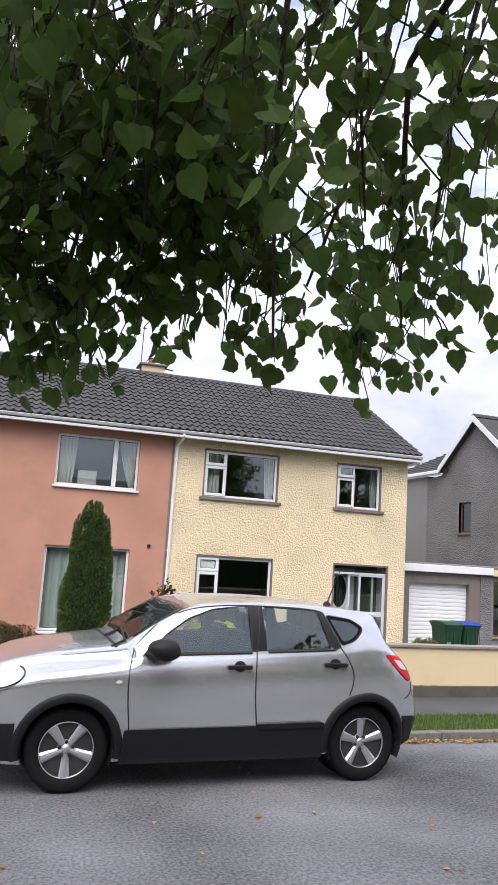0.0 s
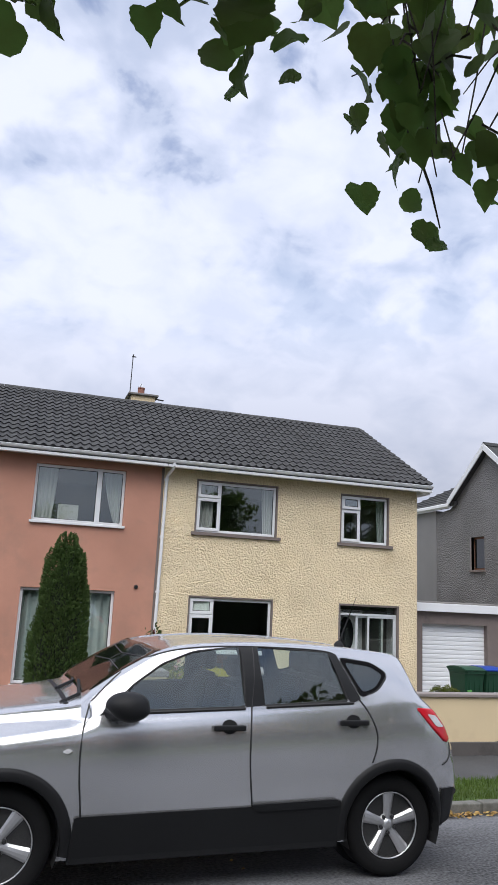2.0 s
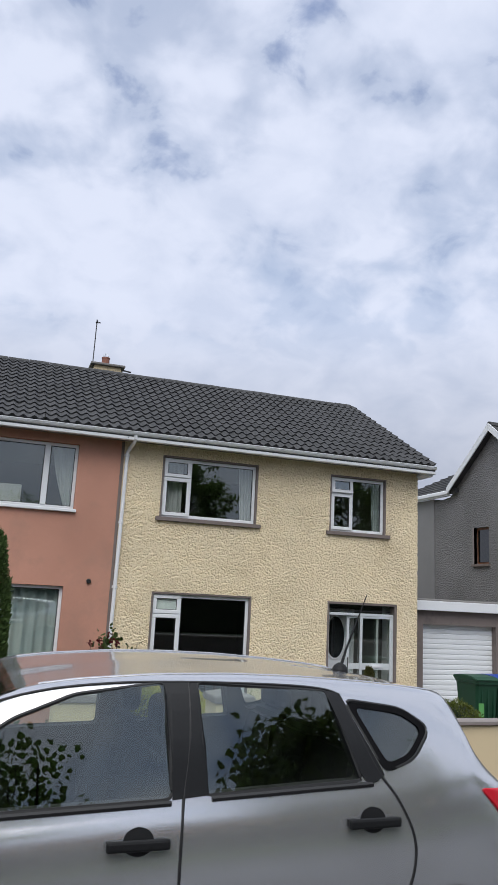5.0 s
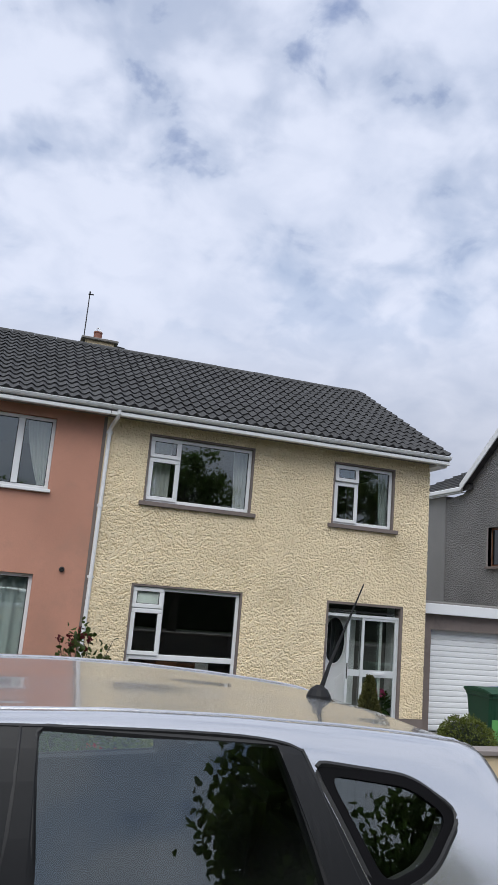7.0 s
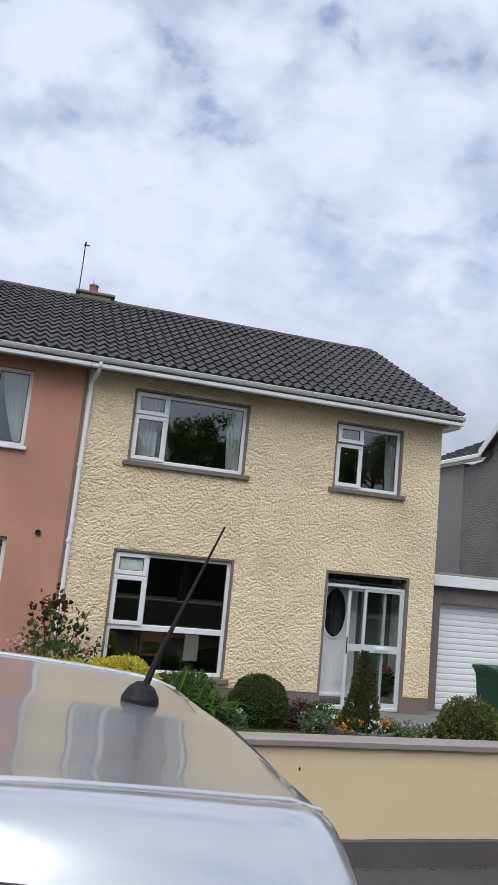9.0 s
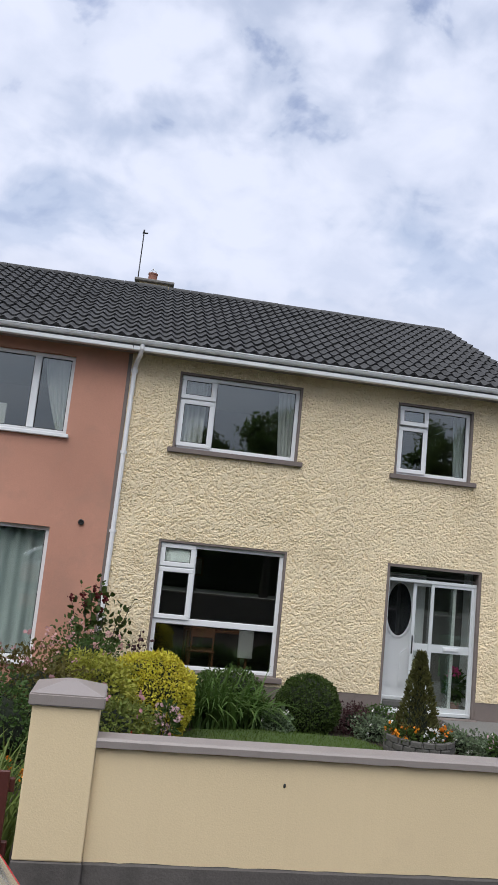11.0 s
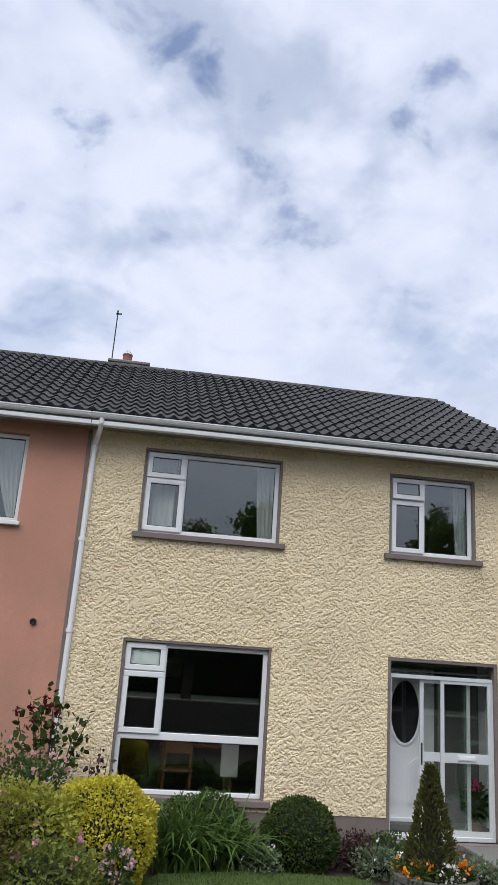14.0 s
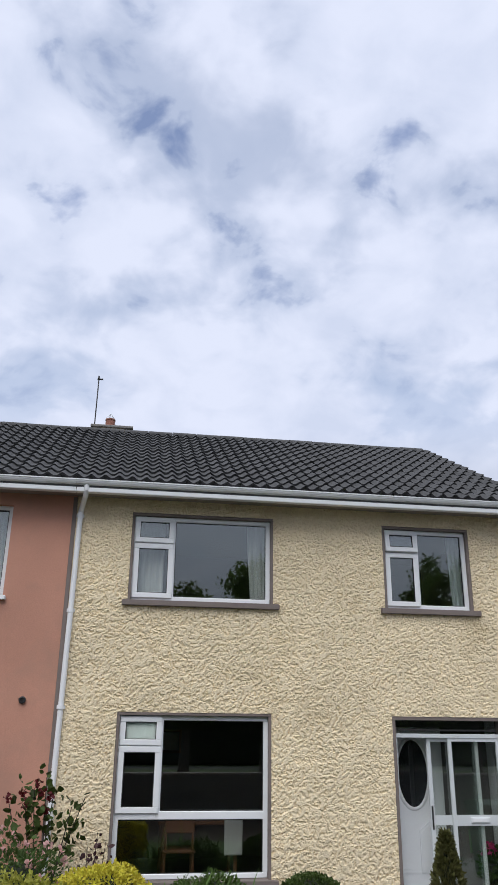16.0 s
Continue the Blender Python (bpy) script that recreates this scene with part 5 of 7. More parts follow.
for s in (-1, 1):
    poly = [(dx + s * 0.05, 0.02), (dx + s * 0.33, 0.02)] + [(dx + s * (0.33 - 0.28 * u), 0.66 - 0.16 * u ** 1.6 * 1.0) for u in (0, 0.3, 0.6, 0.85, 1.0)]
    bm = prism(bmesh.new(), poly, BY - 0.014, BY - 0.001)
    part("panel", bm, M_DOORW, door)
    small = [(dx + (x - dx) * 0.86 + s * 0.027, 0.34 + (z - 0.34) * 0.86) for x, z in poly]
    part("panel_field", prism(bmesh.new(), small, BY - 0.020, BY - 0.0141), M_DOORW, door)
part("weather_bar", boxed(dx - 0.42, dx + 0.42, BY - 0.035, BY - 0.001, -0.20, -0.14, 0.01), M_DOORW, door)
mat_ob = thing("doormat", (7.95, F + 0.26, -0.29), "dark doormat with a black and white edge", "doormat")
part("mat", boxed(7.70, 8.30, F + 0.20, BY - 0.04, -0.29, -0.272, 0.004), M_GASKET, mat_ob)
for k in range(9):
    part("edge_patch", boxed(7.70 + 0.066 * k, 7.733 + 0.066 * k, F + 0.165, F + 0.20, -0.29, -0.272), M_WHITE, mat_ob)

# living room things seen dimly behind the glass
tbl = thing("dining_table", (5.3, F + 1.5, -0.2), "brown wooden table standing behind the window", "table")
part("tabletop", boxed(4.75, 5.85, F + 1.1, F + 1.9, 0.50, 0.545, 0.01), M_WOOD, tbl)
for x in (4.82, 5.78):
    for y in (F + 1.16, F + 1.84):
        part("leg", tube(bmesh.new(), [(x, y, -0.2), (x, y, 0.50)], [0.022, 0.03], 8), M_WOOD, tbl)
chr_ = thing("dining_chair", (5.0, F + 0.95, -0.2), "brown wooden chair at the table", "chair")
part("seat", boxed(4.80, 5.22, F + 0.75, F + 1.15, 0.22, 0.26, 0.015), M_WOOD, chr_)
for x in (4.83, 5.19):
    for y in (F + 0.78, F + 1.12):
        part("leg", tube(bmesh.new(), [(x, y, -0.2), (x, y, 0.22)], 0.018, 8), M_WOOD, chr_)
part("backrest", boxed(4.82, 5.20, F + 0.74, F + 0.77, 0.45, 0.66, 0.012), M_WOOD, chr_)
for x in (4.84, 5.18):
    part("back_post", tube(bmesh.new(), [(x, F + 0.755, 0.26), (x, F + 0.755, 0.66)], 0.016, 8), M_WOOD, chr_)
single("towel", boxed(5.62, 5.86, F + 1.05, F + 1.09, 0.15, 0.62, 0.01), M_NET, "white cloth hanging from the table", "cloth")
pic = thing("picture", (4.95, F + 3.15, 1.4), "small framed picture on the back wall", "picture")
part("picture_frame", boxed(4.75, 5.15, F + 3.16, F + 3.198, 1.3, 1.65, 0.006), M_WOOD, pic)
part("sheet", boxed(4.79, 5.11, F + 3.15, F + 3.16, 1.34, 1.61), M_PAPER, pic)

# ---- garage ----
GY = 17.2
garage = thing("garage", (11.0, GY, -0.4), "flat-roofed garage with taupe front and white roller door", "garage")
bm = wall_boxes(bmesh.new(), X1 + 0.001, 12.13, -0.5, 1.80, GY, GY + 0.2, [(9.99, 11.79, -0.5, 1.50)])
part("front_wall", bm, M_TAUPE, garage)
part("pier", boxed(12.131, 12.47, GY - 0.03, GY + 0.25, -0.5, 1.80, 0.006), M_GREYDASH, garage, "pale pebbledash pier")
part("fascia", boxed(X1 + 0.03, 12.45, GY - 0.14, GY - 0.10, 1.79, 1.985, 0.006), M_WHITE, garage, "white fascia board")
part("flat_roof", boxed(X1 + 0.01, 13.35, GY - 0.11, GY + 6.0, 1.88, 2.03, 0.02), M_LEAD, garage)
part("soffit", boxed(X1 + 0.01, 12.45, GY - 0.1, GY - 0.001, 1.80, 1.815), M_WHITE, garage)
rd = part("roller_door", boxed(9.97, 11.81, GY + 0.16, GY + 0.18, -0.36, 1.52), M_WHITE, garage, "white ribbed roller door")
lath = xprism(bmesh.new(), [(GY + 0.16, 0.0), (GY + 0.143, 0.012), (GY + 0.14, 0.05), (GY + 0.143, 0.088), (GY + 0.16, 0.1)], 9.98, 11.80)
lm = finish(lath, "lath", M_WHITE)
for k in range(18):
    ob = adopt(new("lath", lm), rd)
    ob.location = (0, 0, -0.35 + k * 0.104)
part("side_wall", boxed(12.27, 12.47, GY + 0.251, GY + 5.9, -0.5, 1.87), M_GREYDASH, garage)

# neighbour's lean-to with a brown window
lean = thing("lean_to", (12.95, GY, -0.4), "small grey lean-to with a dark brown framed window", "lean-to")
part("wall", wall_boxes(bmesh.new(), 12.471, 14.4, -0.5, 1.76, GY + 0.02, GY + 0.2, [(12.56, 13.6, 0.16, 1.62)]), M_GREYFLAT, lean)
part("fascia", boxed(12.455, 14.4, GY - 0.12, GY - 0.09, 1.765, 1.935, 0.006), M_CREAM, lean, "cream fascia board")
part("window_frame", frame_bars(12.56, 13.6, 0.16, 1.62, GY + 0.06, GY + 0.12, 0.05), M_WOOD, lean)
pane("pane", 12.61, 13.55, 0.21, 1.57, GY + 0.09, lean)
part("window_sill", boxed(12.52, 13.64, GY - 0.04, GY + 0.06, 0.11, 0.158, 0.006), M_GREYFLAT, lean)
part("roof", boxed(13.36, 14.4, GY - 0.10, GY + 2, 1.77, 1.9), M_LEAD, lean)
for x in (12.9, 13.2):
    part("glazing_bar", boxed(x - 0.015, x + 0.015, GY + 0.065, GY + 0.11, 0.21, 1.57), M_WOOD, lean)

# ---- grey house beyond ----
GX = 13.4
grey = thing("house", (16.5, 19.5, -0.5), "grey pebbledash house with white bargeboards and a small dark window", "house")
hole = (19.58, 20.22, 3.02, 3.98)
bm = bmesh.new()
for y0, y1, z0, z1 in ((16.6, hole[0], -0.5, 4.45), (hole[1], 22.1, -0.5, 4.45), (hole[0], hole[1], -0.5, hole[2]), (hole[0], hole[1], hole[3], 4.45)):
    box(bm, GX, GX + 0.28, y0, y1, z0, z1)
bmesh.ops.remove_doubles(bm, verts=bm.verts, dist=1e-5)
part("gable_wall", bm, M_GREYDASH, grey)
bm = bmesh.new()
xprism(bm, [(16.6, 4.45), (22.1, 4.45), (22.1, 4.85), (21.3, 4.93), (19.25, 6.47), (17.0, 4.72)], GX, GX + 0.28)
part("gable_head", bm, M_GREYDASH, grey)
part("side_wall", boxed(GX - 0.03, GX + 0.25, 22.101, 24.6, -0.5, 4.95), M_GREYFLAT, grey, "smooth grey rendered wall")
part("front_wall", boxed(GX + 0.281, 21.0, 16.6, 16.88, -0.5, 4.45), M_GREYDASH, grey)
part("rear_wall", boxed(GX, 21.0, 24.601, 24.88, -0.5, 4.95), M_GREYDASH, grey)
bm = bmesh.new()
xprism(bm, [(16.1, 4.20), (19.25, 6.62), (19.25, 6.50), (16.1, 4.08)], GX - 0.2, 21.0)
xprism(bm, [(19.252, 6.62), (21.15, 5.16), (21.15, 5.04), (19.252, 6.50)], GX - 0.2, 21.0)
part("roof", bm, M_TILE, grey, "dark tiled roof")
bm = bmesh.new()
prism(bm, [(GX - 0.12, 5.10), (GX + 2.6, 6.35), (GX + 2.6, 6.2), (GX - 0.12, 4.98)], 20.9, 24.9)
part("rear_roof", bm, M_TILE, grey)
# tile courses of the visible slopes
bm = bmesh.new()
for k in range(9):
    u = k / 9
    xx, zz = GX - 0.12 + 2.72 * u, 5.10 + 1.25 * u
    box(bm, xx, xx + 0.03, 20.9, 24.9, zz - 0.005, zz + 0.035)
part("tile_course", bm, M_TILE, grey)
bm = bmesh.new()
xprism(bm, [(16.1, 4.21), (19.25, 6.63), (19.25, 6.43), (16.1, 4.01)], GX - 0.23, GX - 0.201)
xprism(bm, [(19.251, 6.63), (21.17, 5.16), (21.17, 4.96), (19.251, 6.43)], GX - 0.23, GX - 0.201)
part("bargeboard", bm, M_WHITE, grey, "white bargeboard")
bm = bmesh.new()
box(bm, GX - 0.22, GX - 0.10, 21.171, 24.9, 4.97, 5.09, 0.02)
part("gutter", bm, M_WHITE, grey)
part("soffit", boxed(GX - 0.1, GX - 0.031, 21.171, 24.9, 4.955, 4.97), M_WHITE, grey)
win = part("window", boxed(GX + 0.10, GX + 0.16, hole[0], hole[1], hole[2], hole[3]), M_WOOD, grey, "dark brown framed window")
p = part("pane", boxed(GX + 0.092, GX + 0.098, hole[0] + 0.06, hole[1] - 0.06, hole[2] + 0.06, hole[3] - 0.06), M_SMOOTHGLASS, win)
part("window_sill", boxed(GX - 0.06, GX + 0.1, hole[0] - 0.06, hole[1] + 0.06, hole[2] - 0.06, hole[2], 0.005), M_TAUPE, grey)
part("reveal", boxed(GX - 0.008, GX + 0.09, hole[1], hole[1] + 0.06, hole[2], hole[3], 0.003), M_COPING, grey)
part("ridge_tiles", xprism(bmesh.new(), [(19.13, 6.56), (19.18, 6.65), (19.25, 6.68), (19.32, 6.65), (19.37, 6.56)], GX - 0.2, 21.0), M_TILE, grey)

# ---- garden wall, pillar, gate ----
gw = thing("garden_wall", (7.5, 9.9, 0), "cream painted garden wall with grey-brown coping and dark painted foot", "wall")


def rough_strip(x0, x1, y0, y1, z0, z1, step=0.06, amp=0.004, seed=1):
    """A long bar with slightly uneven lower and upper edges."""
    bm = bmesh.new()
    n = int((x1 - x0) / step)
    rr = random.Random(seed)
    rows = []
    for i in range(n + 1):
        x = x0 + (x1 - x0) * i / n
        d0, d1, dy = rr.uniform(-amp, amp), rr.uniform(-amp, amp) * 0.4, rr.uniform(-amp, amp) * 0.3
        rows.append([bm.verts.new(v) for v in ((x, y0 + dy, z0 + d0), (x, y1, z0), (x, y1, z1 - 0.01), (x, y1 - 0.01, z1), (x, y0 + 0.012 + dy, z1 + d1), (x, y0 + dy, z1 - 0.012 + d1))])
    for a, b in zip(rows, rows[1:]):
        for k in range(6):
            bm.faces.new((a[k], a[(k + 1) % 6], b[(k + 1) % 6], b[k]))
    bm.faces.new(rows[0])
    bm.faces.new(rows[-1])
    return bm


part("wall_face", rough_strip(3.671, 14.0, 9.79, 9.885, 0.185, 0.737, amp=0.003), M_CREAM, gw)
# added out of view, dark so the window's reflection of the wall dims
part("wall_back", boxed(3.675, 14.0, 9.8855, 9.902, -0.55, 0.737), M_FOOT, gw, "dark plate added on the unseen garden side")
part("wall_foot", rough_strip(3.675, 14.0, 9.782, 9.885, -0.55, 0.184, amp=0.003, seed=2), M_FOOT, gw, "dark grey painted foot")
part("coping", rough_strip(3.662, 14.0, 9.758, 9.912, 0.738, 0.782, amp=0.0022, seed=3), M_COPING, gw, "grey-brown painted coping")
bm = bmesh.new()
bmesh.ops.create_uvsphere(bm, u_segments=8, v_segments=6, radius=0.012)
for v in bm.verts:
    v.co = (4.667 + v.co.x * 0.6, 9.79 + v.co.y * 0.5, 0.596 + v.co.z)
part("nail_stain", bm, M_GASKET, gw)
# crumbling mortar along the foot
bm = bmesh.new()
rr = random.Random(8)
for _ in range(150):
    x = rr.uniform(3.7, 9.0)
    s = rr.uniform(0.003, 0.011)
    c = Vector((x, 9.775 - rr.uniform(-0.005, 0.04), 0.022))
    vs = bmesh.ops.create_icosphere(bm, subdivisions=1, radius=s)["verts"]
    for v in vs:
        v.co = c + Vector((v.co.x * 1.8, v.co.y * 0.8, v.co.z * 0.45)) * rr.uniform(0.8, 1.2)
tagged(part("mortar_crumbs", bm, M_PATH, gw), kind="stuff")

pil = thing("gate_pillar", (3.51, 9.92, 0), "cream gate pillar with a pointed grey-brown cap", "pillar")
part("shaft", boxed(3.330, 3.670, 9.755, 10.095, 0.19, 0.925, 0.008, 2), M_CREAM, pil)
part("shaft_foot", boxed(3.326, 3.674, 9.751, 10.099, -0.4, 0.189, 0.006), M_FOOT, pil)
bm = bmesh.new()
c0 = [(3.310, 9.735), (3.690, 9.735), (3.690, 10.115), (3.310, 10.115)]
lo = [bm.verts.new((x, y, 0.926)) for x, y in c0]
hi = [bm.verts.new((x, y, 0.985)) for x, y in c0]
top = [bm.verts.new((3.500 + (x - 3.500) * 0.12, 9.925 + (y - 9.925) * 0.12, 1.035)) for x, y in c0]
bm.faces.new(lo)
bm.faces.new(top)
for a, b in ((lo, hi), (hi, top)):
    for k in range(4):
        bm.faces.new((a[k], a[(k + 1) % 4], b[(k + 1) % 4], b[k]))
bmesh.ops.bevel(bm, geom=list(bm.edges), offset=0.006, segments=2, affect="EDGES")
part("cap", bm, M_COPING, pil, "grey-brown painted cap")
gate = thing("wooden_gate", (2.8, 9.92, 0), "maroon painted wooden gate beside the pillar", "gate")
for k in range(9):
    part("slat", boxed(2.34 + 0.103 * k, 2.43 + 0.103 * k, 9.90, 9.92, 0.06, 0.56 + 0.02 * math.sin(k * 0.39), 0.005), M_GATE, gate)
for z in (0.14, 0.45):
    part("rail", boxed(2.34, 3.28, 9.921, 9.95, z, z + 0.07, 0.005), M_GATE, gate)
pil2 = copy_thing(pil, Matrix.Translation((2.13, 9.92, 0)))
gw2 = thing("garden_wall", (-1.0, 9.9, 0), "salmon painted low garden wall", "wall")
part("wall_face", rough_strip(-9.0, 1.95, 9.795, 9.985, -0.5, 0.40, amp=0.003, seed=5), M_PINK, gw2)
part("coping", rough_strip(-9.0, 1.955, 9.745, 10.03, 0.404, 0.47, amp=0.006, seed=6), M_COPING, gw2)


# ---- wheelie bins ----
def bin_(x, y, lid_mat, label, sticker):
    b = thing("wheelie_bin", (x, y, -0.345), label, "wheelie bin", "bins by the garage")
    z0 = -0.345
    bm = bmesh.new()
    rings = []
    for h, w, d in ((0.03, 0.184, 0.24), (0.06, 0.188, 0.25), (0.80, 0.22, 0.315), (0.93, 0.228, 0.335), (0.935, 0.24, 0.355), (0.985, 0.24, 0.355)):
        rings.append([bm.verts.new((x + sx * w, y + sy * d, z0 + h)) for sx, sy in ((-1, -0.86), (-0.86, -1), (0.86, -1), (1, -0.86), (1, 0.86), (0.86, 1), (-0.86, 1), (-1, 0.86))])
    for p, q in zip(rings, rings[1:]):
        for k in range(8):
            bm.faces.new((p[k], p[(k + 1) % 8], q[(k + 1) % 8], q[k]))
    bm.faces.new(rings[0])
    bm.faces.new(rings[-1])
    part("body", bm, M_BIN, b)
    for k in (-0.12, 0.0, 0.12):
        part("rib", boxed(x + k - 0.012, x + k + 0.012, y - 0.325, y - 0.26, z0 + 0.1, z0 + 0.9), M_BIN, b)
    bm = xprism(bmesh.new(), [(y - 0.37, z0 + 0.986), (y + 0.37, z0 + 0.986), (y + 0.37, z0 + 1.03), (y + 0.1, z0 + 1.065), (y - 0.2, z0 + 1.05), (y - 0.375, z0 + 1.005)], x - 0.25, x + 0.25)
    bmesh.ops.bevel(bm, geom=list(bm.edges), offset=0.012, segments=2, affect="EDGES")
    part("lid", bm, lid_mat, b)
    part("handle", tube(bmesh.new(), [(x - 0.19, y + 0.40, z0 + 0.98), (x + 0.19, y + 0.40, z0 + 0.98)], 0.016, 8), M_BIN, b)
    for s in (-1, 1):
        w = part("bin_wheel", bmesh.new(), M_GASKET, b)
        bm = bmesh.new()
        a = [bm.verts.new((x + s * 0.20, y + 0.27 + 0.1 * math.cos(q * 0.3927), z0 + 0.1 + 0.1 * math.sin(q * 0.3927))) for q in range(16)]
        c = [bm.verts.new((x + s * 0.24, v.co.y, v.co.z)) for v in a]
        bm.faces.new(a)
        bm.faces.new(c)
        for q in range(16):
            bm.faces.new((a[q], a[(q + 1) % 16], c[(q + 1) % 16], c[q]))
        bmesh.ops.recalc_face_normals(bm, faces=bm.faces)
        bm.to_mesh(w.data)
        bm.free()
    if sticker == "side":
        st = part("sticker", boxed(x - 0.20, x - 0.10, y - 0.345, y - 0.330, z0 + 0.30, z0 + 0.62), M_STICK, b, "light green sticker")
    else:
        st = part("sticker", boxed(x - 0.02, x + 0.14, y - 0.345, y - 0.330, z0 + 0.45, z0 + 0.57), M_PAPER, b, "pale label")
    return b


bin_(9.73, 15.0, M_BINLID, "dark green wheelie bin with a light green sticker", "side")
bin_(10.25, 15.1, M_BLUE, "dark green wheelie bin with a blue lid", "front")
# ---- plants ----
def template(kind):
    """Verts and faces of one leaf, along +x, about one unit long."""
    if kind == "heart":
        half = [(-0.09, 0.14), (-0.06, 0.34), (0.06, 0.47), (0.17, 0.50), (0.24, 0.55), (0.40, 0.50), (0.48, 0.51), (0.62, 0.38), (0.70, 0.36), (0.82, 0.19), (0.92, 0.12)]
        o = [(0, 0)] + half + [(1.08, 0.0)] + [(x + 0.015, -y) for x, y in half[::-1]]
        v = [(x, y, 0.20 * abs(y) - 0.14 * x * x) for x, y in o]
        k = len(half)
        mid = [(0.22, 0, 0.0), (0.5, 0, -0.03), (0.8, 0, -0.08)]
        m0 = len(v)
        v += mid
        tip = k + 1
        f = [(0, m0, 3, 2, 1), (m0, m0 + 1, 7, 6, 5, 4, 3), (m0 + 1, m0 + 2, 10, 9, 8, 7), (m0 + 2, tip, 11, 10)]
        n = len(o)
        f += [tuple((n - i) % n if i < n else i for i in q)[::-1] for q in ((0, m0, 3, 2, 1), (m0, m0 + 1, 7, 6, 5, 4, 3), (m0 + 1, m0 + 2, 10, 9, 8, 7), (m0 + 2, tip, 11, 10))]
    elif kind == "oval":
        v = [(0, 0, 0), (0.35, 0.28, 0.07), (0.75, 0.2, 0.03), (1, 0, -0.08), (0.75, -0.2, 0.03), (0.35, -0.28, 0.07)]
        f = [(0, 1, 2, 3), (0, 3, 4, 5)]
    elif kind == "spray":
        v = [(0, 0, 0), (0.5, 0.22, 0.05), (1, 0.06, -0.05), (1, -0.06, -0.05), (0.5, -0.22, 0.05)]
        f = [(0, 1, 2, 3, 4)]
    else:
        v = [(0, 0, 0), (0.4, 0.5, 0.15), (0.9, 0.35, 0.1), (0.9, -0.35, 0.1), (0.4, -0.5, 0.15)]
        f = [(0, 1, 2, 3, 4)]
    return np.array(v, float), f


def scatter(name, pos, out, size, kind, material, parent, seed=1, jitter=0.9, label="", droop=0.0, stuff=True, width=1.0):
    """Leaves at pos, each pointing roughly along out."""
    rs = np.random.RandomState(seed)
    tv, tf = template(kind)
    tv = tv * np.array([1, width, 1])
    n = len(pos)
    d = out + rs.normal(size=(n, 3)) * jitter
    d[:, 2] -= droop
    d /= np.linalg.norm(d, axis=1, keepdims=True) + 1e-9
    r = rs.normal(size=(n, 3))
    y = np.cross(d, r)
    y /= np.linalg.norm(y, axis=1, keepdims=True) + 1e-9
    z = np.cross(d, y)
    s = size * rs.uniform(0.6, 1.25, n)
    V = pos[:, None, :] + s[:, None, None] * (tv[None, :, 0:1] * d[:, None, :] + tv[None, :, 1:2] * y[:, None, :] + tv[None, :, 2:3] * z[:, None, :])
    k = len(tv)
    faces = [tuple(i * k + j for j in f) for i in range(n) for f in tf]
    ob = raw(name, V.reshape(-1, 3).tolist(), faces, material, parent, label)
    if stuff:
        tagged(ob, kind="stuff")
    return ob


def blob(rs, n, c, r, shell=0.55, lump=0.12, flat=-9.0):
    """Points and outward ways in the outer part of a lumpy ellipsoid."""
    d = rs.normal(size=(n, 3))
    d /= np.linalg.norm(d, axis=1, keepdims=True)
    q = shell + (1 - shell) * rs.uniform(0, 1, n) ** 0.6
    w = np.array([1 + lump * 2.2 * noise.noise(Vector((a[0] * 2.3 + c[0], a[1] * 2.3 + c[1], a[2] * 2.3))) for a in d])
    p = np.array(c) + d * np.array(r) * (q * w)[:, None]
    keep = p[:, 2] > flat
    return p[keep], d[keep]


def core(parent, c, r, material):
    """A near-black solid that closes a dense shrub: its inner shade as colour."""
    bm = bmesh.new()
    bmesh.ops.create_icosphere(bm, subdivisions=3, radius=1)
    for v in bm.verts:
        k = 1 + 0.18 * noise.noise(v.co * 3)
        v.co = Vector(c) + Vector((v.co.x * r[0], v.co.y * r[1], v.co.z * r[2])) * k
    return part("inner_mass", bm, material, parent)


def stems(parent, base, tips, r=0.012, material=None):
    for i, tip in enumerate(tips):
        b, e = Vector(base), Vector(tip)
        m = (b + e) / 2 + Vector((0.03 * math.sin(i * 2.1), 0.03 * math.cos(i * 1.7), 0.02))
        part("stem", tube(bmesh.new(), [b, m, e], [r, r * 0.7, r * 0.35], 5), material or M_BARK, parent)


# near-black colour that paints the shade deep inside foliage
M_INNERSHADE = surface("inner shade colour", (0.012, 0.018, 0.008), 0.95, 0.3, 8, 60, 0.3)


def shrub(name, c, r, n, size, kind, material, label, category="shrub", shell=0.6, lump=0.12, seed=1, inner=0.78, ground=-0.36, jitter=0.9):
    rs = np.random.RandomState(seed)
    t = thing(name, (c[0], c[1], ground), label, category)
    p, d = blob(rs, n, c, r, shell, lump, ground)
    scatter("foliage", p, d, size, kind, material, t, seed, jitter)
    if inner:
        core(t, (c[0], c[1], max(c[2], ground + r[2] * inner * 0.6)), [k * inner for k in r], M_INNERSHADE)
    stems(t, (c[0], c[1], ground), [(c[0] + 0.5 * r[0] * math.cos(a), c[1] + 0.5 * r[1] * math.sin(a), c[2] + 0.2 * r[2]) for a in (0.3, 2.1, 3.9, 5.2)])
    return t


def flowers(parent, rs_seed, c, r, n, size, material, label):
    rs = np.random.RandomState(rs_seed)
    p, d = blob(rs, n, c, r, 0.85, 0.2)
    vs = np.repeat(p, 6, axis=0) + rs.normal(size=(len(p) * 6, 3)) * size * 0.35
    return scatter("blossom", vs, np.repeat(d, 6, axis=0), size, "petal", material, parent, rs_seed, 0.8, label)


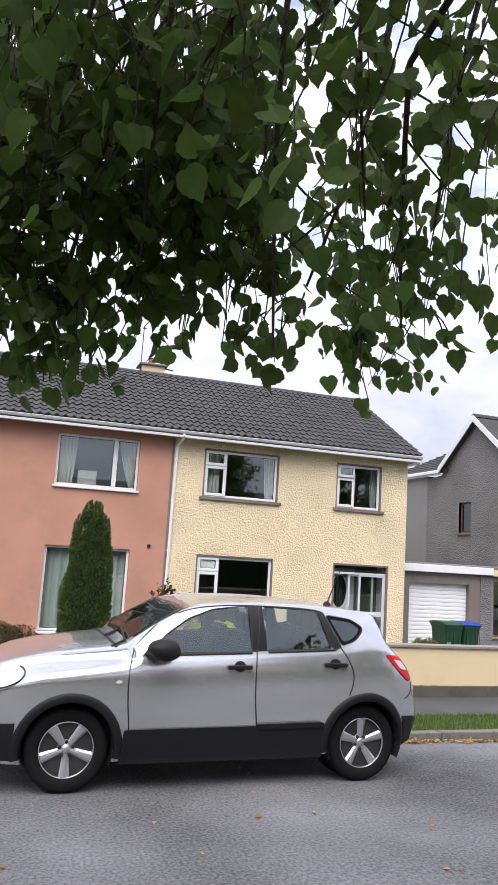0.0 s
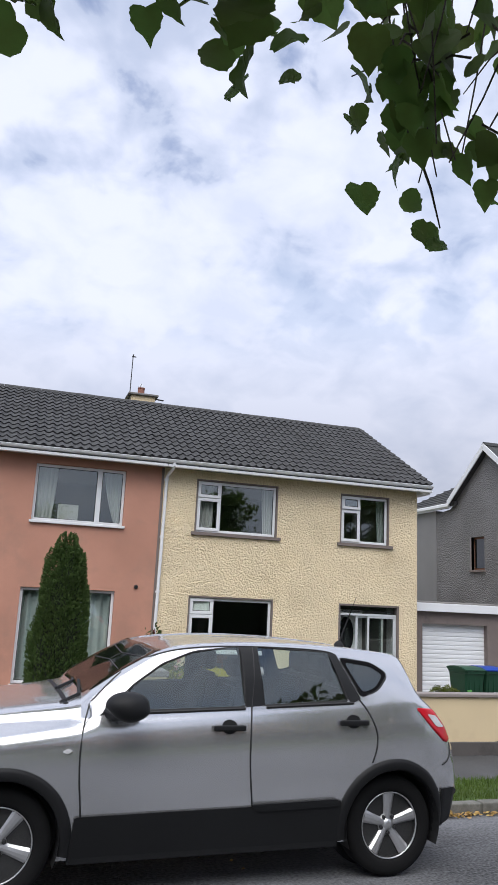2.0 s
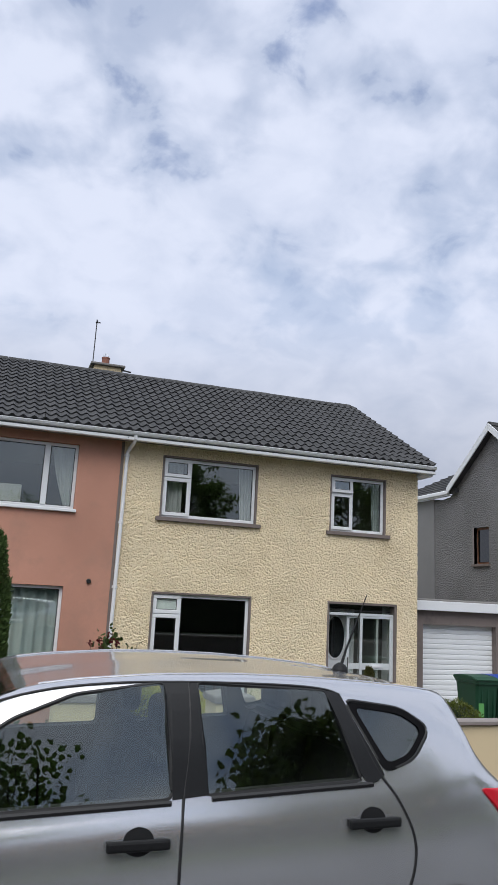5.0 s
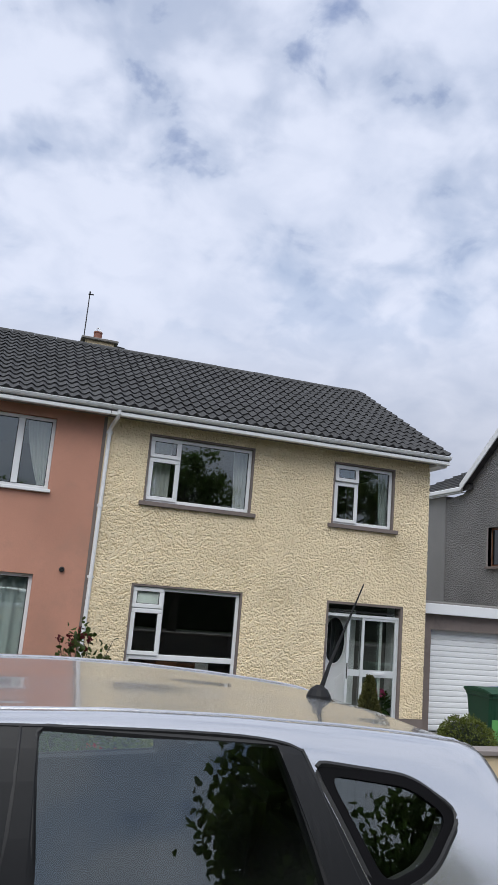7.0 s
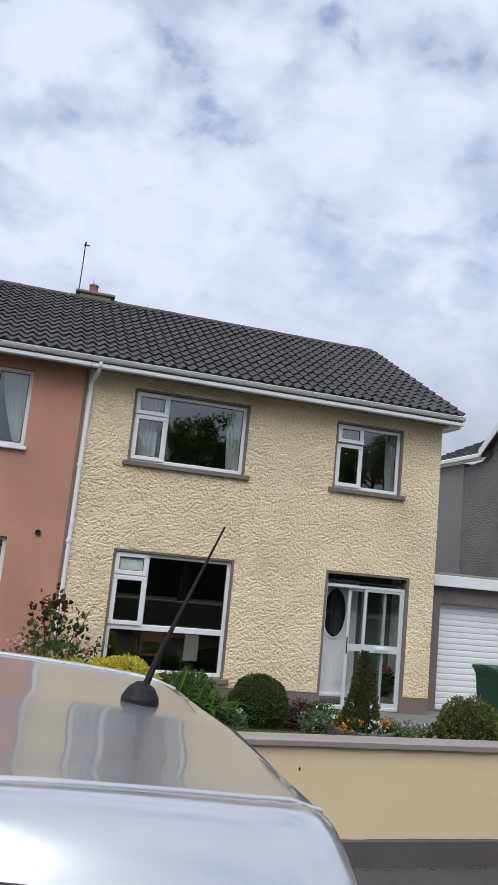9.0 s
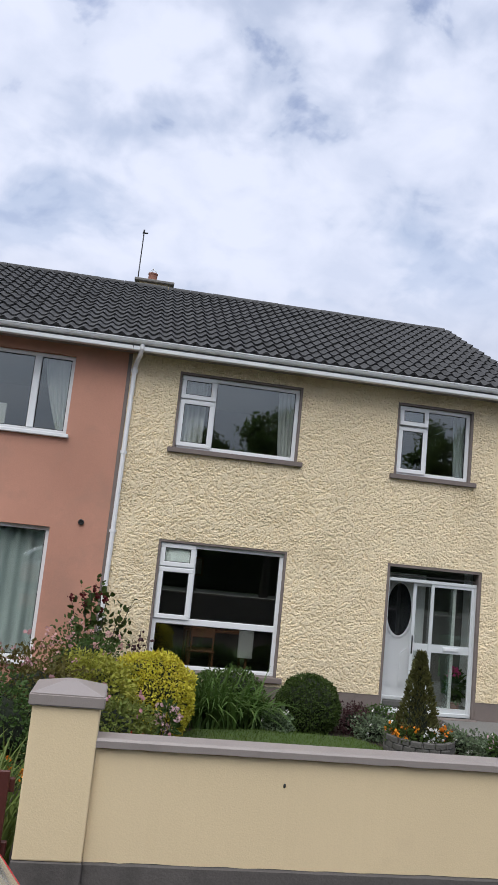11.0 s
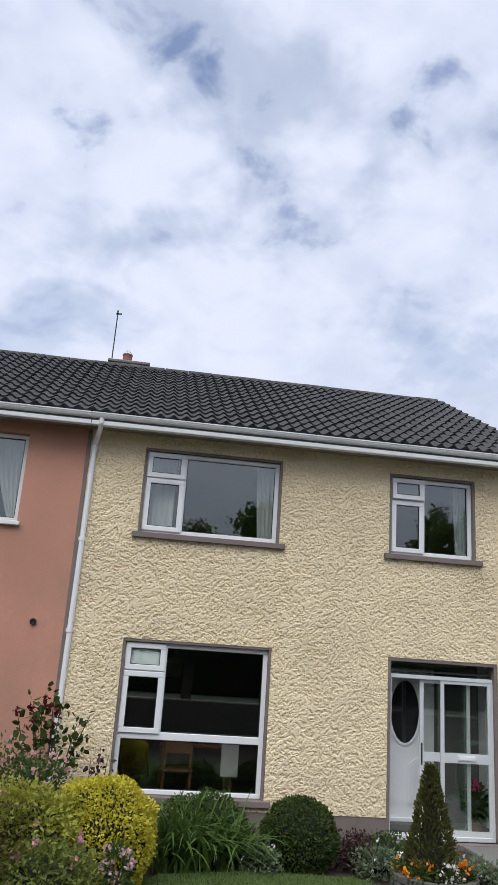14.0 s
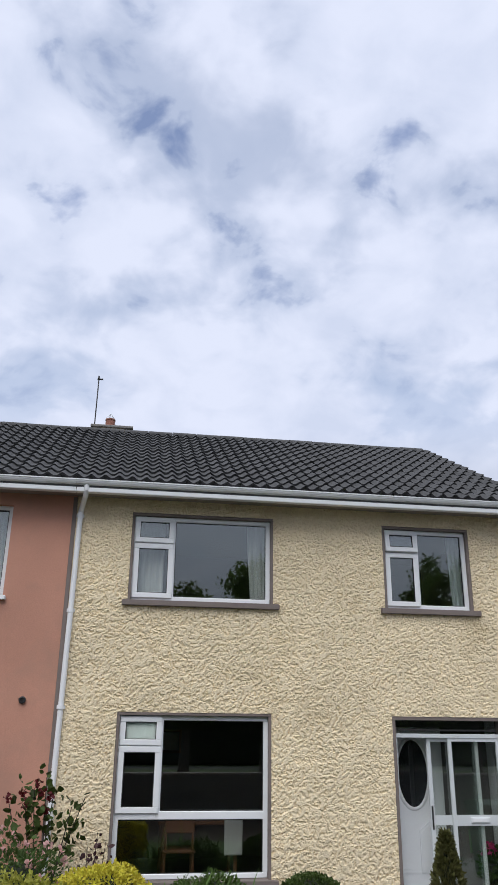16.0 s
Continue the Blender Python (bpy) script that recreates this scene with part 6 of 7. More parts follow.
# clipped round bush, golden bush, strap-leaf clump
shrub("round_bush", (6.23, 15.5, -0.06), (0.41, 0.41, 0.39), 9000, 0.034, "oval", M_DEEP, "clipped dark green round bush by the lawn", seed=2, lump=0.04, shell=0.86, inner=0.86)
g = shrub("golden_bush", (4.16, 14.6, 0.08), (0.50, 0.50, 0.52), 15000, 0.036, "oval", M_GOLD, "golden yellow variegated bush", seed=3, lump=0.07, shell=0.84, inner=0.84)
g = shrub("variegated_bush", (3.52, 14.2, 0.08), (0.48, 0.45, 0.50), 8500, 0.046, "oval", leafmat("pale yellow green leaf", (0.34, 0.35, 0.06), 0.5, 0.03, 0.3), "yellow-green variegated shrub among the flowers", seed=4, lump=0.2, shell=0.6, inner=0.66)
g = shrub("flowering_bush", (2.95, 13.6, 0.05), (0.55, 0.5, 0.62), 5200, 0.046, "oval", leafmat("olive rust leaf", (0.14, 0.13, 0.035), 0.6, 0.05, 0.3), "loose olive and rust bush with small pink flowers", seed=5, lump=0.3, shell=0.5, inner=0.6)
flowers(g, 51, (2.98, 13.55, 0.15), (0.60, 0.5, 0.66), 46, 0.038, leafmat("dusty pink petals", (0.52, 0.30, 0.31), 0.35, 0.02, 0.3), "small pink flowers")
g = shrub("flowering_bush", (3.35, 15.0, 0.20), (0.5, 0.4, 0.55), 3600, 0.045, "oval", M_GREEN, "green bush with faded pink roses", seed=6, lump=0.3, shell=0.5, inner=0.6)
flowers(g, 52, (3.3, 14.9, 0.32), (0.6, 0.4, 0.5), 80, 0.04, leafmat("faded pink petals", (0.58, 0.34, 0.33), 0.3, 0.02, 0.3), "faded pink flowers")
g = shrub("leafy_bush", (3.75, 13.65, -0.10), (0.45, 0.35, 0.33), 3600, 0.05, "oval", leafmat("olive yellow leaf", (0.15, 0.17, 0.04), 0.6, 0.04, 0.3), "olive green leafy plant with a few pink flowers", seed=7, lump=0.25, shell=0.5, inner=0.62)
flowers(g, 53, (3.75, 13.5, 0.0), (0.45, 0.35, 0.36), 16, 0.035, M_PINKF, "pink flowers")
for i, (x, y, z, m, lab, nn) in enumerate(((3.95, 13.55, -0.24, M_REDF, "low red bedding flowers", 34), (4.12, 13.8, -0.24, M_PINKF, "low pink bedding flowers", 14), (3.2, 13.1, -0.15, M_REDF, "low red bedding flowers", 26), (2.85, 12.0, -0.1, M_ORANGE, "orange red bedding flowers", 20), (3.22, 12.75, -0.02, M_REDF, "low rust red bedding flowers", 30), (3.75, 13.0, -0.14, M_REDF, "low rust red bedding flowers", 22), (4.02, 13.1, -0.2, M_PINKF, "low pink bedding flowers", 14))):
    b = shrub("bedding_plant", (x, y, z), (0.26, 0.2, 0.13), 700, 0.045, "oval", M_GREEN, lab + " with green leaves", "flower", seed=20 + i, lump=0.2, shell=0.4, inner=0)
    flowers(b, 60 + i, (x, y, z + 0.04), (0.27, 0.2, 0.12), nn, 0.03, m, lab)
b = shrub("phlox", (4.33, 13.95, -0.05), (0.13, 0.12, 0.22), 300, 0.05, "oval", M_GREEN, "pale pink flower heads on a green plant", "flower", seed=31, shell=0.3, inner=0)
flowers(b, 71, (4.33, 13.95, 0.02), (0.14, 0.12, 0.13), 40, 0.026, leafmat("pale pink petals", (0.75, 0.52, 0.56), 0.2, 0.02, 0.3), "pale pink flower heads")
shrub("purple_shrub", (6.86, 15.55, -0.22), (0.24, 0.22, 0.22), 1500, 0.035, "oval", M_PURPLE, "small dark purple-brown shrub", seed=8, lump=0.3, shell=0.4, inner=0.5)
shrub("purple_shrub", (5.65, 15.95, -0.22), (0.26, 0.2, 0.2), 1200, 0.035, "oval", M_PURPLE, "small dark purple-brown shrub", seed=9, lump=0.3, shell=0.4, inner=0.5)
for i, (x, y, r) in enumerate(((7.05, 15.3, 0.28), (8.0, 14.9, 0.30), (8.35, 14.6, 0.25), (5.75, 15.2, 0.2))):
    b = shrub("silver_plant", (x, y, -0.26), (r, r, 0.17), 1500, 0.05, "spray", M_GREYL, "low silver-green bedding plant", seed=40 + i, lump=0.3, shell=0.3, inner=0.5)
    flowers(b, 80 + i, (x, y, -0.2), (r, r, 0.16), 9, 0.02, M_WHITEF, "tiny white flowers")
b = shrub("bedding_plant", (8.28, 14.25, -0.15), (0.2, 0.16, 0.18), 500, 0.045, "oval", M_GREEN, "green plant with pale pink flowers by the drive", "flower", seed=46, shell=0.3, inner=0)
flowers(b, 90, (8.28, 14.25, -0.08), (0.2, 0.15, 0.13), 26, 0.03, leafmat("lilac petals", (0.62, 0.42, 0.5), 0.2, 0.02, 0.3), "pale lilac flowers")
shrub("box_bush", (8.62, 14.0, 0.02), (0.42, 0.40, 0.40), 6500, 0.034, "oval", leafmat("olive green leaf", (0.12, 0.15, 0.03), 0.5, 0.02, 0.25), "rounded olive green bush by the drive", seed=10, lump=0.1, shell=0.84, inner=0.84)
# low hedges and mixed edging behind the wall
for i, (x, y, r, z) in enumerate(((6.4, 15.95, 0.3, -0.25), (7.3, 15.9, 0.3, -0.26), (7.7, 15.5, 0.28, -0.26), (9.2, 14.3, 0.35, -0.25), (2.6, 11.5, 0.4, 0.0), (2.75, 12.6, 0.45, 0.12))):
    shrub("edging_plant", (x, y, z), (r, r * 0.8, 0.2 if i < 4 else 0.42), 1300 if i < 4 else 2600, 0.042, "oval", M_GREEN if i % 2 else M_DEEP, "low mixed green border plant", seed=100 + i, lump=0.3, shell=0.4, inner=0.6)


def strap_clump(name, c, n, length, width, material, label, seed=1, spread=0.16, lean=1.0):
    t = thing(name, (c[0], c[1], c[2]), label, "ornamental grass")
    rr = random.Random(seed)
    vs, fs = [], []
    for _ in range(n):
        a = rr.uniform(0, 6.283)
        ln = length * rr.uniform(0.6, 1.15)
        b = (c[0] + rr.gauss(0, spread), c[1] + rr.gauss(0, spread), c[2])
        reach = rr.uniform(0.25, 0.8) * lean
        k = len(vs)
        seg = 7
        ca, sa = math.cos(a), math.sin(a)
        for i in range(seg + 1):
            u = i / seg
            out = ln * reach * (u ** 1.5)
            up = ln * (u * (1.05 - 0.15 * reach) - 0.95 * reach * u ** 2.4)
            w = width * (1 - u ** 2) * (0.5 + 0.5 * min(1, u * 5))
            vs += [(b[0] + ca * out - sa * w, b[1] + sa * out + ca * w, b[2] + up), (b[0] + ca * out + sa * w, b[1] + sa * out - ca * w, b[2] + up - 0.2 * w)]
            if i:
                q = k + 2 * i
                fs.append((q - 2, q - 1, q + 1, q))
    tagged(raw("strap_leaves", vs, fs, material, t), kind="stuff")
    return t


shrub("leafy_bush", (5.22, 15.75, -0.1), (0.5, 0.42, 0.40), 5200, 0.045, "oval", M_DEEP, "dark green bush behind the strap leaves", seed=18, lump=0.15, shell=0.7, inner=0.8)
strap_clump("strap_leaf_clump", (4.98, 15.3, -0.38), 300, 1.05, 0.019, M_BLADE, "large arching clump of green strap leaves", 3, 0.13, 1.05)
strap_clump("strap_leaf_clump", (5.42, 15.4, -0.38), 200, 0.92, 0.017, M_BLADE, "arching clump of green strap leaves", 4, 0.12, 1.05)
strap_clump("straw_grass", (3.35, 13.3, -0.34), 90, 0.55, 0.009, leafmat("straw leaf", (0.42, 0.36, 0.16), 0.3, 0.02, 0.25), "dry straw-coloured grass tuft", 5, 0.12, 1.3)
strap_clump("straw_grass", (3.52, 12.25, -0.28), 120, 0.66, 0.008, leafmat("pale straw leaf", (0.46, 0.40, 0.17), 0.3, 0.02, 0.25), "dry straw-coloured grass tuft", 15, 0.14, 1.4)
strap_clump("strap_leaf_clump", (3.02, 10.75, -0.25), 170, 1.0, 0.011, leafmat("yellow green strap", (0.15, 0.20, 0.05), 0.4, 0.02, 0.3), "tall strap leaves beside the gate", 6, 0.14, 0.7)
strap_clump("strap_leaf_clump", (2.6, 10.8, -0.25), 120, 0.95, 0.011, M_BLADE, "tall strap leaves beside the gate", 7, 0.14, 0.7)

# cone conifer in a stone planter
pl = thing("stone_planter", (7.26, 14.3, -0.34), "round weathered stone-block planter on the lawn", "planter")
bm = bmesh.new()
lathe(bm, [(0.36, 0.0), (0.37, 0.22), (0.31, 0.22), (0.30, 0.16)], (7.26, 14.3, -0.34), 30)
part("ring", bm, M_LEAD, pl)
bm = bmesh.new()
box(bm, -0.062, 0.062, -0.028, 0.028, -0.032, 0.032, 0.008)
me = finish(bm, "planter_stone", M_STONE)
for row in range(4):
    for k in range(17):
        a = 2 * math.pi * (k + 0.5 * (row % 2)) / 17
        ob = adopt(new("planter_stone", me), pl)
        r = 0.365 + random.uniform(-0.006, 0.010)
        ob.matrix_basis = Matrix.Translation((7.26 + r * math.cos(a), 14.3 + r * math.sin(a), -0.30 + row * 0.067)) @ Matrix.Rotation(a + math.pi / 2 + random.uniform(-0.05, 0.05), 4, "Z")


def cone_tree(name, x, y, z0, z1, r, n, size, material, label, seed, belly=0.25, inner=0.82, power=1.35, columnar=False):
    """A dense upright conifer of fine upright sprays."""
    t = thing(name, (x, y, z0), label, "conifer")
    rs = np.random.RandomState(seed)
    u = rs.uniform(0, 1, n) ** 0.85
    prof = (1 - 0.5 * u ** 1.3) * np.sqrt(np.clip((1 - u) / 0.13, 0.03, 1)) if columnar else np.where(u < belly, 0.72 + 0.28 * np.sin(u / belly * np.pi / 2), np.clip(1 - (np.maximum(u - belly, 0) / (1 - belly)) ** power, 0.0, 1))
    a = rs.uniform(0, 2 * np.pi, n)
    wob = np.array([1 + 0.26 * noise.noise(Vector((math.cos(q) * 1.7, math.sin(q) * 1.7, v * 5 + seed))) for q, v in zip(a, u)])
    rad = r * (prof * wob) * rs.uniform(0.82, 1.05, n) + 0.015
    p = np.stack([x + rad * np.cos(a), y + rad * np.sin(a), z0 + u * (z1 - z0) * (1 + (0.05 * np.sin(a * 5 + rad * 40) if columnar else 0))], 1)
    d = np.stack([np.cos(a) * 0.6, np.sin(a) * 0.6, np.full(n, 0.9)], 1)
    scatter("foliage", p, d, size, "spray", material, t, seed, 0.35)
    # near-black core: the shade between the sprays, put into colour
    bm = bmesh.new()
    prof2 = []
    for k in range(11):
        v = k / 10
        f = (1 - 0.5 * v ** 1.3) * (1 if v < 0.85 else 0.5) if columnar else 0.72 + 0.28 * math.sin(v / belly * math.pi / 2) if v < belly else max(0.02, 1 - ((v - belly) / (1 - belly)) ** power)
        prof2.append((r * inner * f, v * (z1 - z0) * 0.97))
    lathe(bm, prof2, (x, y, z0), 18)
    part("inner_mass", bm, M_INNERSHADE, t)
    part("trunk", tube(bmesh.new(), [(x, y, z0 - 0.05), (x, y, z0 + 0.5)], 0.04, 8), M_BARK, t)
    return t


cone_tree("thuja", 1.22, 12.2, -0.32, 2.52, 0.45, 34000, 0.045, M_THUJA, "tall narrow dark green thuja before the salmon house", 12, columnar=True)
cone_tree("dwarf_conifer", 7.22, 14.3, -0.14, 0.84, 0.20, 3800, 0.05, leafmat("bronze green needles", (0.085, 0.085, 0.028), 0.5, 0.025, 0.2), "small bronze-green conical conifer in a stone planter", 13, belly=0.2, inner=0.6, power=1.15)
for i, (dx_, dy_, m, lab) in enumerate(((-0.22, -0.18, M_ORANGE, "orange marigolds"), (0.22, -0.16, M_ORANGE, "orange marigolds"), (0.05, -0.26, M_WHITEF, "white flowers"), (-0.3, 0.02, M_ORANGE, "orange marigolds"))):
    b = shrub("bedding_plant", (7.26 + dx_, 14.3 + dy_, -0.06), (0.11, 0.09, 0.08), 260, 0.04, "oval", M_DEEP, lab + " growing in the stone planter", "flower", seed=120 + i, shell=0.3, inner=0, ground=-0.18)
    flowers(b, 130 + i, (7.26 + dx_, 14.3 + dy_, -0.01), (0.11, 0.08, 0.07), 12, 0.03, m, lab)

# climbing rose by the downpipe
rose = thing("climbing_rose", (3.42, 16.35, -0.38), "leggy climbing rose with dark red blooms", "rose")
tips = [(3.30, 16.25, 1.08), (3.42, 16.3, 1.18), (3.52, 16.3, 1.05), (3.05, 16.2, 0.95), (3.72, 16.3, 0.88), (3.86, 16.3, 0.98), (3.2, 16.25, 1.05)]
stems(rose, (3.42, 16.35, -0.38), tips, 0.012)
rs = np.random.RandomState(77)
pp = []
for tip in tips:
    for k in range(30):
        u = rs.uniform(0.55, 1.04)
        pp.append(np.array((3.42, 16.35, -0.38)) * (1 - u) + np.array(tip) * u + rs.normal(size=3) * 0.06)
pp = np.array(pp)
scatter("foliage", pp, np.zeros_like(pp), 0.09, "oval", M_DEEP, rose, 77, 1.0, width=1.6)
rr = np.array([(3.20, 16.2, 1.02), (3.24, 16.18, 0.92), (3.40, 16.2, 1.04), (3.48, 16.2, 0.98), (3.03, 16.2, 0.98), (3.34, 16.2, 1.12), (3.44, 16.22, 0.86)])
vs = np.repeat(rr, 16, axis=0) + rs.normal(size=(len(rr) * 16, 3)) * 0.018
scatter("blossom", vs, np.zeros_like(vs), 0.04, "petal", M_DARKRED, rose, 78, 1.0, "dark red blooms")
r2 = thing("rose_bush", (3.98, 16.4, -0.38), "thin rose bush beside the window", "rose")
tips = [(4.02, 16.35, 0.62), (4.12, 16.3, 0.55), (3.92, 16.35, 0.48)]
stems(r2, (3.98, 16.4, -0.38), tips, 0.009)
pp = np.array([np.array((3.98, 16.4, -0.38)) * (1 - u) + np.array(tp) * u + rs.normal(size=3) * 0.045 for tp in tips for u in rs.uniform(0.6, 1.02, 12)])
scatter("foliage", pp, np.zeros_like(pp), 0.07, "oval", M_PURPLE, r2, 79, 1.0, width=1.2)

# salmon house garden: brown hedge and silver plant
shrub("bronze_hedge", (-0.05, 12.6, 0.15), (0.62, 0.5, 0.48), 6500, 0.04, "oval", M_RUST, "rounded bronze-green hedge before the house", seed=14, lump=0.12, shell=0.8, inner=0.8)
shrub("silver_plant", (0.05, 11.3, 0.05), (0.35, 0.3, 0.3), 1800, 0.05, "spray", M_GREYL, "soft grey-green bush by the wall", seed=15, lump=0.2, shell=0.5, inner=0.7)
shrub("leafy_bush", (0.75, 12.3, -0.1), (0.35, 0.3, 0.3), 2200, 0.05, "oval", leafmat("lime green leaf", (0.20, 0.26, 0.05), 0.4, 0.02, 0.3), "light green low bush", seed=16, lump=0.2, shell=0.5, inner=0.7)
shrub("leafy_bush", (1.75, 12.4, -0.05), (0.4, 0.3, 0.4), 2600, 0.05, "oval", M_GREEN, "green low bush beside the thuja", seed=17, lump=0.2, shell=0.5, inner=0.7)
pp_ = thing("pot_plant", (8.93, F + 0.3, -0.29), "potted plant with a bright pink flower in the porch", "pot plant")
part("pot", lathe(bmesh.new(), [(0.07, 0), (0.09, 0.14), (0.10, 0.15)], (8.93, F + 0.27, -0.29), 16), M_CLAY, pp_)
rs = np.random.RandomState(5)
p, d = blob(rs, 260, (8.93, F + 0.27, 0.1), (0.13, 0.1, 0.22), 0.3)
scatter("foliage", p, d, 0.08, "oval", M_DEEP, pp_, 5)
p, d = blob(rs, 60, (8.90, F + 0.25, 0.30), (0.07, 0.06, 0.07), 0.5)
scatter("blossom", p, d, 0.05, "petal", leafmat("bright pink petals", (0.7, 0.08, 0.28), 0.2, 0.02, 0.3), pp_, 6, label="bright pink flower")


# ---- street trees ----
def limb(bm, a, b, r0, r1, rr, bend=0.12, seg=5):
    a, b = Vector(a), Vector(b)
    ln = (b - a).length
    off = Vector((rr.uniform(-1, 1), rr.uniform(-1, 1), rr.uniform(-0.3, 0.6))) * bend * ln
    pts = [a.lerp(b, i / seg) + off * math.sin(math.pi * i / seg) for i in range(seg + 1)]
    tube(bm, pts, [r0 + (r1 - r0) * i / seg for i in range(seg + 1)], 7)
    return pts


# the lime whose drooping boughs hang over the start of the way
lime = thing("lime_tree", (1.3, -1.9, 0.1), "street lime tree with drooping boughs of broad dark green leaves", "tree", "street trees")
rr = random.Random(21)
bm = bmesh.new()
tube(bm, [(1.3, -1.9, 0.0), (1.28, -1.9, 0.3), (1.25, -1.88, 1.2), (1.3, -1.85, 2.6), (1.25, -1.9, 4.0), (1.3, -1.9, 5.4)], [0.24, 0.19, 0.16, 0.14, 0.10, 0.03], 14)
part("trunk", bm, M_BARK, lime)
bm = bmesh.new()
for i in range(22):
    # main boughs reach out over the road, then droop
    x = -1.2 + 4.0 * (i + rr.uniform(0.1, 0.9)) / 22
    y = rr.uniform(0.9, 2.05)
    z = rr.uniform(3.0, 3.9)
    start = (1.3 + rr.uniform(-0.05, 0.05), -1.9, rr.uniform(2.7, 4.6))
    limb(bm, start, (x, y, z), 0.034, 0.009, rr, 0.10, 6)
part("bough", bm, M_BARK, lime)


HEM = [(-0.9, 2.55), (-0.35, 2.45), (-0.2, 2.40), (0.05, 2.40), (0.12, 2.52), (0.2, 2.58), (0.35, 2.58), (0.45, 2.60), (0.56, 2.60), (0.68, 2.64), (0.82, 2.54), (0.95, 2.64), (1.05, 2.50), (1.1, 2.49), (1.2, 2.60), (1.3, 2.72), (1.45, 2.78), (1.7, 2.84), (2.4, 2.7)]
bm = bmesh.new()
hang = []
for k in range(150):
    upper = k >= 105
    hx = rr.uniform(-0.5, 0.62) if upper else rr.uniform(-0.5, 2.1)
    if k < 9:
        hx = 1.02 + 0.016 * k
    elif hx > 1.0 and rr.random() < 0.55:
        continue
    elif not upper and 0.6 < hx < 1.0 and rr.random() < 0.6:
        continue
    if hx > 1.25 and rr.random() < 0.45:
        hx = rr.uniform(-0.5, 0.7)
    y = rr.uniform(1.9, 2.1) if k < 9 else rr.uniform(1.5, 1.85)
    near = (y + 0.464) / 2.464
    x = -0.113 + (hx + 0.113) * near
    z1 = 1.971 + (knots(hx, HEM) - 1.971) * near + (0.12 if k < 9 else 0.07) + (0.0 if k < 9 or rr.random() < 0.4 else abs(rr.gauss(0, 0.30)))
    if upper:
        z1 += rr.uniform(0.08, 0.5)
    z0 = z1 + rr.uniform(0.45, 1.2)
    top = Vector((x + rr.uniform(-0.18, 0.18), y + rr.uniform(-0.1, 0.1), z0))
    foot = Vector((x, y, z1))
    limb(bm, top, foot, rr.uniform(0.002, 0.004), 0.0014, rr, 0.10, 6)
    for j in range(rr.randint(7, 12)):
        u = rr.random() ** 0.7
        hang.append(top.lerp(foot, u) + Vector((rr.gauss(0, 0.06), rr.gauss(0, 0.06), rr.gauss(0, 0.04))))
    for j in range(3):
        u = rr.uniform(0.3, 0.95)
        a = top.lerp(foot, u)
        b = a + Vector((rr.uniform(-0.15, 0.15), rr.uniform(-0.1, 0.1), rr.uniform(-0.14, 0.02)))
        tube(bm, [a, a.lerp(b, 0.5) + Vector((0, 0, 0.015)), b], [0.003, 0.0025, 0.0015], 4)
        for q in range(3):
            hang.append(b + Vector((rr.gauss(0, 0.035), rr.gauss(0, 0.035), rr.gauss(-0.02, 0.03))))
# denser sprays nearer the trunk, and the drooping boughs that carry them
for k in range(150):
    y = rr.uniform(0.8, 1.5)
    d = y + 0.464
    up = 0.36 + 0.75 * rr.random() ** 0.75
    side = rr.uniform(-0.75, 0.80)
    if side > 0.10 and rr.random() < 0.35:
        continue
    x = -0.113 + d * (0.31 + side)
    foot = Vector((x, y, 1.971 + d * up + 0.05))
    top = foot + Vector((rr.uniform(-0.2, 0.2), rr.uniform(-0.25, 0.05), rr.uniform(0.35, 0.8)))
    limb(bm, top, foot, rr.uniform(0.002, 0.004), 0.0014, rr, 0.10, 5)
    for j in range(rr.randint(9, 15)):
        u = rr.random() ** 0.7
        hang.append(top.lerp(foot, u) + Vector((rr.gauss(0, 0.07), rr.gauss(0, 0.07), rr.gauss(0, 0.05))))
tagged(part("hanging_twig", bm, M_BARK, lime), kind="stuff")
for x0, z0, x1, z1, r in ((0.21, 3.69, -0.03, 2.72, 0.013), (0.45, 3.74, 0.13, 3.04, 0.012), (0.43, 3.69, 0.49, 2.49, 0.010), (0.86, 3.86, 0.67, 2.78, 0.012), (0.84, 3.38, 0.95, 2.62, 0.010), (1.13, 3.98, 1.0, 2.96, 0.012), (0.18, 3.68, 0.15, 2.74, 0.011), (0.63, 3.78, 0.76, 2.92, 0.009), (-0.04, 3.67, -0.11, 2.98, 0.011)):
    bm = bmesh.new()
    y = rr.uniform(1.25, 1.55)
    tip = Vector((x1, y + 0.05, z1))
    pts = limb(bm, (x0, y - 0.15, z0), tip, r, r * 0.35, rr, 0.07, 8)
    limb(bm, (1.28, -1.85, rr.uniform(3.4, 4.6)), (x0, y - 0.15, z0), 0.03, r, rr, 0.06, 6)
    for j in range(5):
        a = pts[2 + j]
        b = a + Vector((rr.uniform(-0.3, 0.3), rr.uniform(-0.1, 0.1), rr.uniform(-0.3, -0.1)))
        limb(bm, a, b, r * 0.4, 0.002, rr, 0.1, 4)
        for q in range(7):
            hang.append(a.lerp(b, rr.random()) + Vector((rr.gauss(0, 0.05), rr.gauss(0, 0.05), rr.gauss(-0.02, 0.04))))
    part("drooping_bough", bm, M_BARK, lime)
